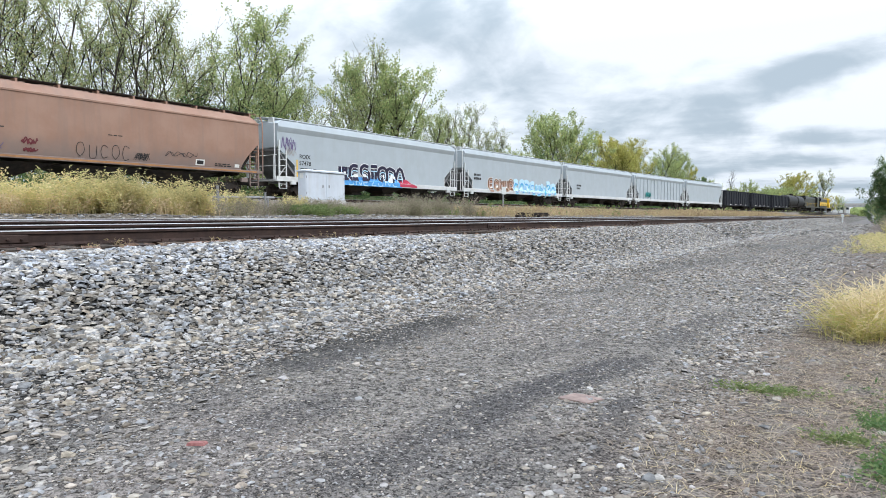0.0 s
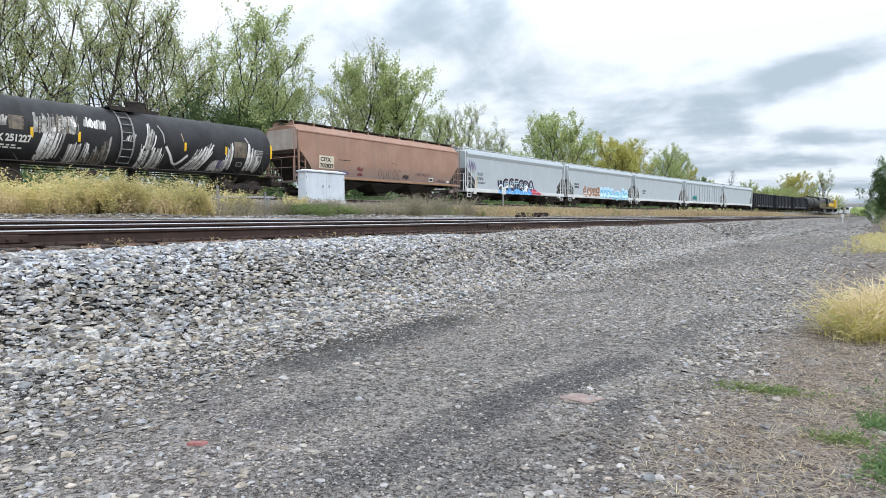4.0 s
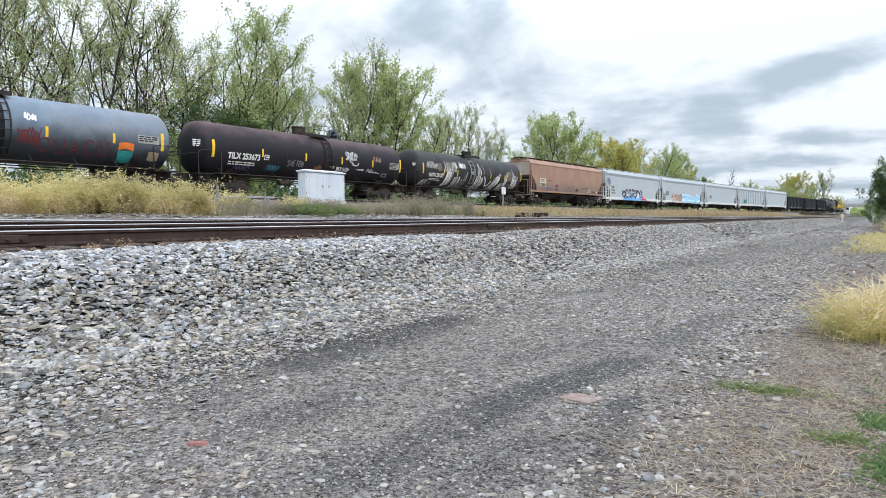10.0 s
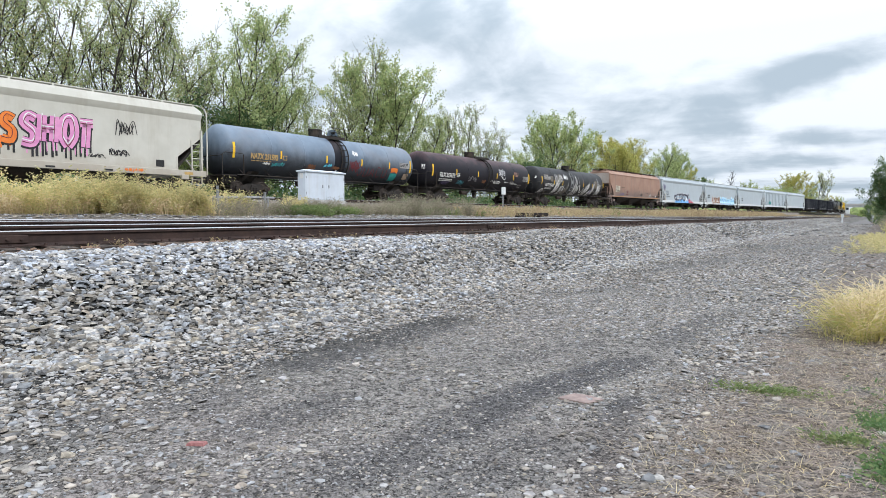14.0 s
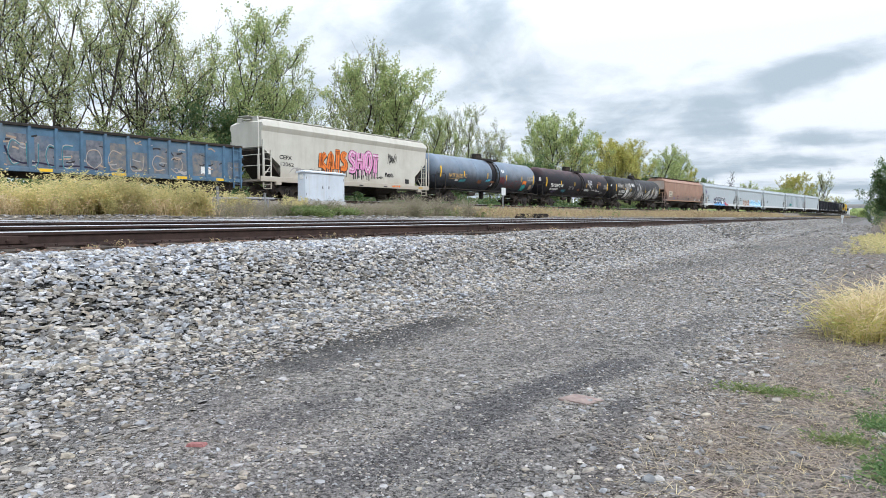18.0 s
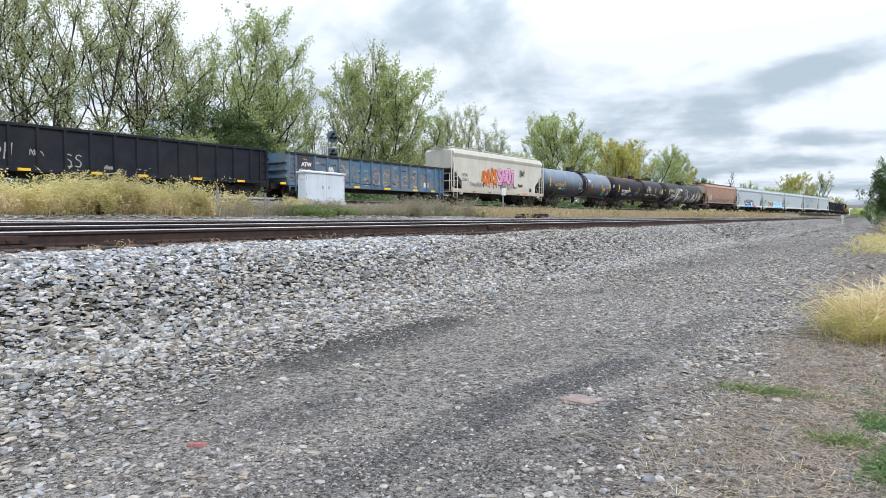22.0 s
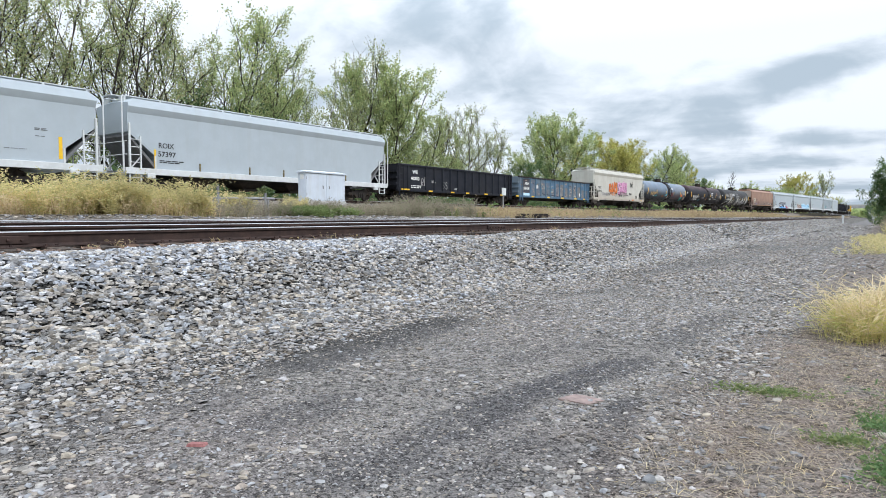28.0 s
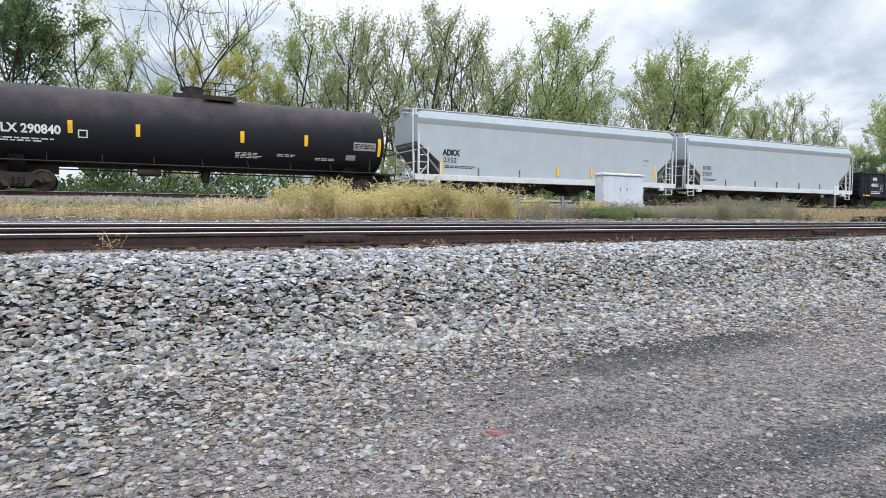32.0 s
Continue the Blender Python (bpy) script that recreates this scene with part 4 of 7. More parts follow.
# ---- running gear, shared by all cars
def truck_shapes():
    frame_s = Shape()
    for sx in (1,):
        x0, x1 = -0.08, 0.08
        ring = [(-1.25, 0.42), (-1.22, 0.60), (-0.65, 0.66), (-0.5, 0.76), (0.5, 0.76), (0.65, 0.66), (1.22, 0.60), (1.25, 0.42), (1.05, 0.36), (0.85, 0.46),
                (0.6, 0.42), (0.45, 0.17), (-0.45, 0.17), (-0.6, 0.42), (-0.85, 0.46), (-1.05, 0.36)]
        frame_s.loft([[(x0, y, z) for y, z in ring], [(x1, y, z) for y, z in ring]])
    springs = Shape()
    springs.spin([(0.24, 0.07), (0.3, 0.09), (0.34, 0.07), (0.4, 0.09), (0.44, 0.07), (0.5, 0.09), (0.56, 0.07)], 8, "z")
    bolster = Shape().box(-1.2, 1.2, -0.2, 0.2, 0.5, 0.72, 0.04)
    one = [(1.16, 0.05), (1.15, 0.075), (0.86, 0.085), (0.85, 0.15), (0.765, 0.20), (0.79, 0.37), (0.825, 0.40), (0.82, 0.455), (0.725, 0.458), (0.715, 0.482), (0.685, 0.482), (0.69, 0.38),
           (0.70, 0.30), (0.69, 0.11), (0.66, 0.10), (0.0, 0.085)]
    wheels = Shape().spin(one + [(-u, rr) for u, rr in reversed(one[:-1])], 24, "x")
    caps = Shape()
    caps.spin([(-0.06, 0.13), (0.05, 0.13), (0.07, 0.09)], 10, "x")
    return {"side_frames": frame_s.mesh("side_frame", STEEL_DARK), "springs": springs.mesh("springs", STEEL_DARK), "bolster": bolster.mesh("bolster", STEEL_DARK),
            "wheels": wheels.mesh("wheel_set", WHEEL, 40), "bearing_caps": caps.mesh("bearing_cap", STEEL_DARK)}


GEAR = truck_shapes()
WHEEL_SETS = []


def add_gear(car, length, inset=2.2):
    half = length / 2
    for sy in (1, -1):
        tr = new("truck", GEAR["bolster"])
        tr.parent, tr.matrix_basis = car, pose(0, sy * (half - inset - 0.75), 0)
        for sx in (1, -1):
            part("side_frame", GEAR["side_frames"], None, tr, at=pose(sx * 1.06, 0, 0))
            for wy in (-0.2, 0.0, 0.2):
                part("spring", GEAR["springs"], None, tr, at=pose(sx * 1.15, wy, 0))
            for wy in (-0.9, 0.9):
                part("bearing_cap", GEAR["bearing_caps"], None, tr, at=pose(sx * 1.14, wy, 0.457, 0, 0, 0 if sx > 0 else 180))
        for wy in (-0.9, 0.9):
            ws = part("wheel_set", GEAR["wheels"], None, tr, at=pose(0, wy, 0.457))
            WHEEL_SETS.append((ws, wy))
        c = Shape()
        e = half * sy
        c.box(-0.12, 0.12, min(e, e - sy * 1.1), max(e, e - sy * 1.1), 0.72, 0.98, 0.02)
        c.box(-0.2, 0.2, min(e - sy * 0.02, e - sy * 0.32), max(e - sy * 0.02, e - sy * 0.32), 0.70, 1.02, 0.04)
        part("coupler", c, STEEL_DARK, car)
        hose = Shape().tube([(0.3, e - sy * 0.7, 0.85), (0.32, e - sy * 0.4, 0.5), (0.2, e - sy * 0.05, 0.42)], 0.03, 6)
        part("brake_hose", hose, STEEL_DARK, car)


def ladder(s, x, y0, y1, z0, z1, rungs, r=0.022):
    s.box(x - 0.03, x + 0.03, y0 - 0.035, y0 + 0.035, z0, z1)
    s.box(x - 0.03, x + 0.03, y1 - 0.035, y1 + 0.035, z0, z1)
    for i in range(rungs):
        z = z0 + (z1 - z0) * (i + 0.5) / rungs
        s.tube([(x, y0, z), (x, y1, z)], r, 5)


def hopper(name, length, paint, trim, label, kind="flat", bays=4, ribs=0, dark_ends=False):
    """A covered hopper. kind flat: upright sides with a bevelled roof edge; round: bulging sides."""
    car = thing(name, label, "freight car")
    half = length / 2
    ye = half - 0.75                      # end of the body
    cut = 1.45 if kind == "flat" else 1.25
    zs, ztop = (1.28, 3.08) if kind == "flat" else (1.45, 3.10)

    def surf(z):
        if kind == "flat":
            if z < 1.31:
                return 1.602
            if z < 4.02:
                return 1.45
            if z < 4.32:
                return 1.45 + (z - 4.02) * 0.5
            return 1.60 - (z - 4.32) * 0.42
        if z < 4.24:
            return 1.56 + 0.04 * math.sin(max(0.0, min(1.0, (z - 1.4) / 2.84)) * math.pi) - 0.10 * max(0, 1 - (z - 1.4) / 0.9) ** 2
        return max(0.4, 1.52 - (z - 4.24) * 0.9)

    if kind == "flat":
        side = [1.0, 2.4, 4.02, 4.30, 4.33, 4.52, 4.74]
    else:
        side = [1.36, 1.6, 2.0, 2.6, 3.2, 3.8, 4.22, 4.25, 4.42, 4.6, 4.72]

    def bottom(y):
        d = ye - abs(y)
        if d >= cut:
            return zs - 0.02
        t = 1 - d / cut
        if kind == "flat":
            return 1.95 + (ztop - 1.95) * t
        return zs + (ztop - zs) * (0.68 * math.sqrt(t) + 0.32 * t)

    ys = sorted({s * (ye - cut * (1 - (1 - k / 8) ** 2) * 0.9999) for k in range(9) for s in (1, -1)} | {ye - cut - 0.004, -ye + cut + 0.004})
    rings = []
    for y in ys:
        b = bottom(y)
        right = []
        for z in side:
            zz = max(z, b)
            if abs(y) == ye and zz > 4.33:
                zz = 4.33 + (zz - 4.33) * 0.45          # the roof dips at its ends
            if kind == "round" and z == 4.25:
                right.append((surf(zz) + 0.05, zz))
            else:
                right.append((surf(zz), zz))
        crest = 4.60 if abs(y) == ye else 4.80
        ring = right + [(0.55, crest), (-0.55, crest)] + [(-x, z) for x, z in reversed(right)]
        rings.append([(min(max(x, -1.6), 1.6) if z > 1.4 else math.copysign(min(abs(x), 1.45 if kind == "flat" else 1.52), x), y, z) for x, z in ring])
    part("body", Shape().loft(rings), paint, car, smooth=20)
    if kind == "round":
        for sx in (1, -1):
            part("roof_eave", Shape().loft([[(sx * 1.55, y, 4.20), (sx * 1.60, y, 4.22), (sx * 1.60, y, 4.30), (sx * 1.45, y, 4.34)] for y in (-ye, ye)]), paint, car)
    # sills, slope sheets, bays
    for sx in (1, -1):
        a, b = sorted((sx * 1.45, sx * 1.60))
        part("side_sill", Shape().box(a, b, -half + 0.55, half - 0.55, 0.98 if kind == "flat" else 1.34, 1.30 if kind == "flat" else 1.52, 0.015), trim, car)
    for sy in (1, -1):
        e = sy * (half - 0.6)
        pl = Shape().box(-1.5, 1.5, min(e, e - sy * 0.5), max(e, e - sy * 0.5), 1.0, 1.1)
        part("end_platform", pl, trim, car)
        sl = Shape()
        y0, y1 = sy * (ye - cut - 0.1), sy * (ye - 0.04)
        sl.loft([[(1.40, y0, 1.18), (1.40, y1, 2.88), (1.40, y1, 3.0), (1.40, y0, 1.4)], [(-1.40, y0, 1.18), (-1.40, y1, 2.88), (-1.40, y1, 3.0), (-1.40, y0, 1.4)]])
        # both dark materials paint in the shade below the overhanging body end
        part("slope_sheet", sl, STEEL_DARK if dark_ends else SLOPE_SHADE, car)
        for sx in (1.2, -1.2):
            part("end_post", Shape().tube([(sx, sy * (half - 0.65), 1.1), (sx, sy * (half - 0.68), 2.62)], 0.045, 5), trim, car)
            part("end_brace", Shape().tube([(sx, sy * (half - 0.9), 1.15), (sx, sy * (ye - cut * 0.55), 1.9)], 0.04, 5), trim, car)
        for z in (1.95, 2.60):
            part("end_rail", Shape().tube([(-1.5, sy * (half - 0.66), z), (1.5, sy * (half - 0.66), z)], 0.028, 5), trim, car)
        if kind == "flat":
            for sx in (1, -1):
                a, b = sorted((sy * (ye - cut - 0.03), sy * (ye - cut + 0.05)))
                part("opening_edge", Shape().box(min(sx * 1.40, sx * 1.462), max(sx * 1.40, sx * 1.462), a, b, 1.28, 1.98), trim, car)
        for sx in (1.52, -1.52):
            ld = Shape()
            ladder(ld, sx, sy * (ye - 0.62), sy * (ye - 0.04), 0.62, 2.9, 6)
            part("ladder", ld, trim, car)
        for sx in (1.54, -1.54):
            part("corner_post", Shape().box(sx - 0.05, sx + 0.05, min(sy * ye, sy * (ye - 0.09)), max(sy * ye, sy * (ye - 0.09)), 1.0, 3.5, 0.01), trim, car)
        a, b = sorted((sy * (half - 0.75), sy * (half - 1.15)))
        part("jacking_pad", Shape().box(1.50, 1.66, a - 0.9 * sy, b - 0.9 * sy, 0.80, 1.05, 0.02), trim, car)
        if paint is BROWN:
            a, b = sorted((sy * (ye + 0.004), sy * (ye + 0.03)))
            part("end_sheet", Shape().box(-1.42, 1.42, a, b, 3.1, 4.40, 0.02), END_PANEL, car, "paler weathered end sheet")
        gr = Shape().tube([(0.9, sy * (ye - 0.25), 4.93), (1.15, sy * (ye + 0.05), 4.88), (1.42, sy * (ye + 0.24), 4.70), (1.54, sy * (ye + 0.30), 4.40), (1.55, sy * (ye + 0.30), 2.6), (1.55, sy * (ye + 0.28), 1.08)], 0.036, 6)
        part("corner_grab_rail", gr, trim, car)
    n = bays
    for i in range(n):
        y = (i - (n - 1) / 2) * (length - 6.6) / n
        w2 = (length - 7.5) / n / 2
        s = Shape().loft([[(-1.4, y - w2, 1.2), (1.4, y - w2, 1.2), (1.4, y + w2, 1.2), (-1.4, y + w2, 1.2)],
                          [(-0.55, y - 0.4, 0.5), (0.55, y - 0.4, 0.5), (0.55, y + 0.4, 0.5), (-0.55, y + 0.4, 0.5)]])
        s.box(-0.75, 0.75, y - 0.5, y + 0.5, 0.38, 0.52, 0.02)
        part("hopper_bay", s, STEEL_DARK, car)
    # roof walk
    for x0, x1, e, z in ((-0.42, 0.42, 0.5, 4.94), (-0.95, -0.62, 0.8, 4.90), (0.62, 0.95, 0.8, 4.90)):
        part("roof_walk", Shape().box(x0, x1, -half + e, half - e, z, z + 0.04), STEEL_DARK if kind == "round" and paint is BROWN else trim, car)
    k = int(length / 1.9)
    sup = Shape().box(-0.24, 0.24, -0.05, 0.05, 4.64, 4.90).mesh("walk_bracket", trim)
    for i in range(k + 1):
        y = -half + 0.9 + (length - 1.8) * i / k
        for sx in (1, -1):
            part("walk_bracket", sup, None, car, at=pose(sx * 0.74, y, 0))
    hat = Shape().box(-0.55, 0.55, -1.1, 1.1, 4.79, 4.86, 0.02).mesh("roof_hatch", trim)
    for i in range(6):
        part("roof_hatch", hat, None, car, at=pose(0, (i - 2.5) * (length - 3) / 6, 0))
    if ribs:
        for i in range(ribs):
            y = -ye + cut * 0.35 + (2 * ye - cut * 0.7) * i / (ribs - 1)
            zb = max(1.30, bottom(y))
            part("side_rib", Shape().box(1.42, 1.53, y - 0.05, y + 0.05, zb, 4.1, 0.02), paint, car)
    for sy in (1, -1):
        y0, y1 = sy * (ye - 0.62), sy * (ye - 0.04)
        part("step_stirrup", Shape().tube([(1.54, y0, 1.0), (1.54, y0, 0.55), (1.54, y1, 0.55), (1.54, y1, 1.0)], 0.028, 5), trim, car)
    add_gear(car, length)
    return car, surf


def tank(name, length, paint, label, r=1.52, zc=2.72, rail_paint=None, hoop=True, side_ladder=True, dome=0.0, inset=0.72, flip=1, ladder_paint=None):
    car = thing(name, label, "tank car")
    half = length / 2
    ye = half - inset
    prof = [(-ye + 0.62 - 0.62 * math.cos(math.pi / 2 * i / 8), max(0.02, r * math.sin(math.pi / 2 * i / 8))) for i in range(9)]
    prof += [(-u, rr) for u, rr in reversed(prof)]
    body = Shape().spin(prof, 48, "y", (0, 0, zc))
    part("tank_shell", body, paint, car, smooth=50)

    def surf(z):
        return math.sqrt(max(0.05, r * r - (z - zc) ** 2))

    for y in (-ye * 0.62, -ye * 0.32, ye * 0.32, ye * 0.62):
        part("weld_seam", Shape().spin([(y - 0.03, r + 0.002), (y - 0.02, r + 0.008), (y + 0.02, r + 0.008), (y + 0.03, r + 0.002)], 48, "y", (0, 0, zc)), paint, car, smooth=50)
    met = rail_paint or STEEL_DARK
    # platform and valve housing on top
    top = zc + r
    oy = dome
    hs = Shape().spin([(top - 0.1, 0.46), (top + 0.40, 0.46), (top + 0.42, 0.49), (top + 0.47, 0.49), (top + 0.50, 0.42), (top + 0.50, 0.02)], 18, "z", (0, (-0.52 + oy) * flip, 0))
    hv = part("valve_housing", hs, STEEL_DARK, car)
    part("hinge_lug", Shape().box(-0.06, 0.06, (-0.52 + oy) * flip - 0.56, (-0.52 + oy) * flip - 0.44, top + 0.30, top + 0.52, 0.01), STEEL_DARK, hv)
    ends = sorted(((oy - 0.1) * flip, (oy + 1.3) * flip))
    pf = Shape()
    pf.box(-1.0, 1.0, ends[0], ends[1], top - 0.02, top + 0.03)
    for x in (-1.03, 1.03):
        pf.box(x - 0.025, x + 0.025, min(ends[0], -1.2 * flip), max(ends[1], -1.2 * flip), top - 0.17, top + 0.03)
    part("top_platform", pf, STEEL_DARK, car)
    for x in (-1.0, 1.0):
        hr = Shape()
        for k in range(4):
            y = ends[0] + (ends[1] - ends[0]) * k / 3
            hr.tube([(x, y, top - 0.1), (x, y, top + 0.62)], 0.022, 5)
        for z in (0.32, 0.62):
            hr.tube([(x, ends[0], top + z), (x, ends[1], top + z)], 0.022, 5)
        part("platform_railing", hr, STEEL_DARK, car)
    la, lb = sorted((0.45 * flip, 1.05 * flip))
    for sx in (1, -1) if side_ladder else ():
        ld = Shape()
        pts = [(zc + r * math.sin(a), (r + 0.11) * math.cos(a)) for a in np.linspace(-0.95, 1.25, 9)]
        for y in (la, lb):
            ld.tube([(sx * x, y, z) for z, x in pts], 0.042, 6)
        for z, x in pts[:-1]:
            ld.tube([(sx * x, la, z), (sx * x, lb, z)], 0.026, 5)
        part("ladder", ld, ladder_paint or STEEL_DARK, car)
    # stub sills, saddles, running boards
    for sy in (1, -1):
        y0, y1 = sorted((sy * (half - 0.35), sy * (half - 4.4)))
        part("stub_sill", Shape().box(-0.33, 0.33, y0, y1, 0.78, 1.24, 0.03), STEEL_DARK, car)
        ysd = sy * (half - 2.95)
        sd = Shape().loft([[(-1.35, ysd - 0.25, 1.5), (1.35, ysd - 0.25, 1.5), (1.35, ysd + 0.25, 1.5), (-1.35, ysd + 0.25, 1.5)],
                           [(-0.45, ysd - 0.35, 0.85), (0.45, ysd - 0.35, 0.85), (0.45, ysd + 0.35, 0.85), (-0.45, ysd + 0.35, 0.85)]])
        part("saddle", sd, STEEL_DARK, car)
        pl = Shape().box(-1.5, 1.5, min(sy * (half - 0.5), sy * (half - 1.5)), max(sy * (half - 0.5), sy * (half - 1.5)), 1.16, 1.22)
        part("end_platform", pl, STEEL_DARK, car)
        if hoop:
            hp = Shape()
            for sx in (1.48, -1.48):
                hp.tube([(sx, sy * (half - 0.55), 1.2), (sx, sy * (half - 0.55), 2.35), (sx, sy * (half - 0.75), 2.48), (sx, sy * (half - 1.9), 2.48), (sx, sy * (half - 2.0), 2.40),
                         (sx, sy * (half - 2.0), 1.2)], 0.03, 6)
            hp.tube([(-1.48, sy * (half - 0.55), 2.3), (1.48, sy * (half - 0.55), 2.3)], 0.028, 6)
            part("end_handrail", hp, met, car)
        for sx in (1.5, -1.5):
            part("step_stirrup", Shape().tube([(sx, sy * (half - 0.6), 1.18), (sx, sy * (half - 0.6), 0.55), (sx, sy * (half - 1.1), 0.55), (sx, sy * (half - 1.1), 1.18)], 0.028, 5), STEEL_DARK, car)
    for sx in (1, -1):
        sr = Shape()
        sr.tube([(sx * 1.53, -half + 1.5, 1.24), (sx * 1.53, half - 1.5, 1.24)], 0.032, 6)
        for i in range(9):
            y = (-half + 2.0) + (length - 4) * i / 8
            sr.tube([(sx * 1.53, y, 1.24), (sx * (surf(1.62) - 0.02), y, 1.62)], 0.022, 5)
        part("side_handrail", sr, met, car)
    un = Shape()
    un.spin([(0.55, 0.16), (0.75, 0.2), (1.15, 0.24), (1.25, 0.24)], 12, "z", (0, 0.3, 0))
    un.spin([(-0.5, 0.15), (-0.45, 0.18), (0.45, 0.18), (0.5, 0.15)], 12, "y", (0.5, -2.2, 0.95))
    un.tube([(0.2, -half + 3, 1.0), (0.2, half - 3, 1.0)], 0.03, 5)
    part("bottom_outlet", un, STEEL_DARK, car)
    add_gear(car, length)
    return car, surf


def gondola(name, length, paint, label, posts, z1=2.93, z0=0.82, skip=()):
    car = thing(name, label, "gondola")
    half = length / 2 - 0.75

    def surf(z):
        return 1.50

    fl = Shape().box(-1.45, 1.45, -half, half, 0.98, 1.10)
    part("floor", fl, paint, car)
    for sx in (1, -1):
        a, b = sorted((sx * 1.44, sx * 1.50))
        part("side_wall", Shape().box(a, b, -half, half, z0 + 0.15, z1 - 0.05), paint, car)
        a, b = sorted((sx * 1.40, sx * 1.60))
        part("top_chord", Shape().box(a, b, -half - 0.02, half + 0.02, z1 - 0.14, z1, 0.02), STEEL_DARK if paint is BLUE_GON else paint, car)
        a, b = sorted((sx * 1.40, sx * 1.58))
        part("side_sill", Shape().box(a, b, -half, half, z0, z0 + 0.2, 0.02), paint, car)
        for i in range(posts):
            if i in skip:
                continue
            y = -half + 0.12 + (2 * half - 0.24) * i / (posts - 1)
            a, b = sorted((sx * 1.50, sx * 1.605))
            s = Shape().loft([[(a, y - 0.10, z0 + 0.1), (b, y - 0.06, z0 + 0.1), (b, y + 0.06, z0 + 0.1), (a, y + 0.10, z0 + 0.1)],
                              [(a, y - 0.10, z1 - 0.1), (b, y - 0.06, z1 - 0.1), (b, y + 0.06, z1 - 0.1), (a, y + 0.10, z1 - 0.1)]]) if sx > 0 else \
                Shape().box(a, b, y - 0.08, y + 0.08, z0 + 0.1, z1 - 0.1)
            part("side_post", s, paint, car)
    for sy in (1, -1):
        e = sy * half
        part("end_wall", Shape().box(-1.44, 1.44, min(e, e - sy * 0.06), max(e, e - sy * 0.06), 1.0, z1 - 0.04), paint, car)
        for k in range(3):
            z = 1.3 + k * (z1 - 1.5) / 3
            part("end_rib", Shape().box(-1.5, 1.5, min(e, e + sy * 0.12), max(e, e + sy * 0.12), z, z + 0.16, 0.03), paint, car)
        ld = Shape()
        ladder(ld, 1.60, sy * (half - 0.62), sy * (half - 0.12), 0.5, z1 - 0.1, 5)
        part("ladder", ld, paint, car)
    part("centre_sill", Shape().box(-0.35, 0.35, -half - 0.3, half + 0.3, 0.62, 1.0, 0.03), STEEL_DARK, car)
    add_gear(car, length, 1.6)
    return car, surf


def locomotive(name, length, paint, label, lights=True):
    car = thing(name, label, "locomotive")
    half = length / 2
    part("underframe", Shape().box(-1.5, 1.5, -half + 0.5, half - 0.5, 1.15, 1.5, 0.05), LOCO_K, car)
    body_paint = LOCO_K
    hood = Shape().loft([[(x, y, z) for x, z in ((-1.0, 1.5), (1.0, 1.5), (1.0, 3.9), (0.75, 4.25), (-0.75, 4.25), (-1.0, 3.9))] for y in (-half + 1.2, half - 6.2)])
    part("long_hood", hood, body_paint, car)
    cab = Shape().loft([[(x, y, z) for x, z in ((-1.5, 1.5), (1.5, 1.5), (1.5, 4.1), (1.0, 4.55), (-1.0, 4.55), (-1.5, 4.1))] for y in (half - 6.0, half - 3.6)])
    part("cab", cab, paint, car)
    nose = Shape().loft([[(-1.0, half - 3.6, 1.5), (1.0, half - 3.6, 1.5), (1.0, half - 3.6, 3.1), (-1.0, half - 3.6, 3.1)],
                         [(-0.95, half - 1.6, 1.5), (0.95, half - 1.6, 1.5), (0.9, half - 1.7, 2.9), (-0.9, half - 1.7, 2.9)]])
    part("short_nose", nose, paint, car)
    for x0, x1 in ((-1.2, -0.25), (0.25, 1.2)):
        part("windscreen", Shape().box(x0, x1, half - 3.62, half - 3.58, 3.3, 4.0), GLASS_DARK, car)
    for sx in (1.49, -1.53):
        part("cab_window", Shape().box(sx, sx + 0.04, half - 5.6, half - 4.1, 3.2, 3.95), GLASS_DARK, car)
    part("fuel_tank", Shape().box(-1.35, 1.35, -2.8, 2.8, 0.35, 1.15, 0.2), LOCO_K, car)
    part("radiator_housing", Shape().loft([[(-1.3, y, 3.5), (1.3, y, 3.5), (1.1, y, 4.5), (-1.1, y, 4.5)] for y in (-half + 1.3, -half + 5.0)]), LOCO_K, car)
    fans = Shape()
    for y in (-3.2, -1.4, 0.6):
        fans.spin([(4.2, 0.55), (4.42, 0.55), (4.44, 0.3)], 14, "z", (0, y, 0))
    part("roof_fans", fans, LOCO_K, car)
    if paint is LOCO_Y:
        part("stripe", Shape().box(-1.02, 1.02, -half + 1.3, half - 6.3, 2.0, 3.1), LOCO_Y, car)
    rl = Shape()
    for sx in (1.45, -1.45):
        rl.tube([(sx, -half + 0.8, 2.45), (sx, half - 6.1, 2.45)], 0.025, 5)
        for i in range(9):
            y = -half + 0.8 + i * (length - 7) / 8
            rl.tube([(sx, y, 1.5), (sx, y, 2.45)], 0.022, 5)
    part("handrail", rl, LOCO_Y if paint is LOCO_K else LOCO_K, car)
    for sy in (1, -1):
        for k in range(3):
            a, b = sorted((sy * (half - 0.5), sy * (half - 1.3)))
            part("step", Shape().box(-1.55, 1.55, a, b, 0.35 + k * 0.36, 0.40 + k * 0.36), LOCO_K, car)
    pil = Shape().box(-1.45, 1.45, half - 0.55, half - 0.4, 0.3, 1.5, 0.05)
    part("pilot_plate", pil, LOCO_K, car)
    add_gear(car, length, 1.7)
    return car


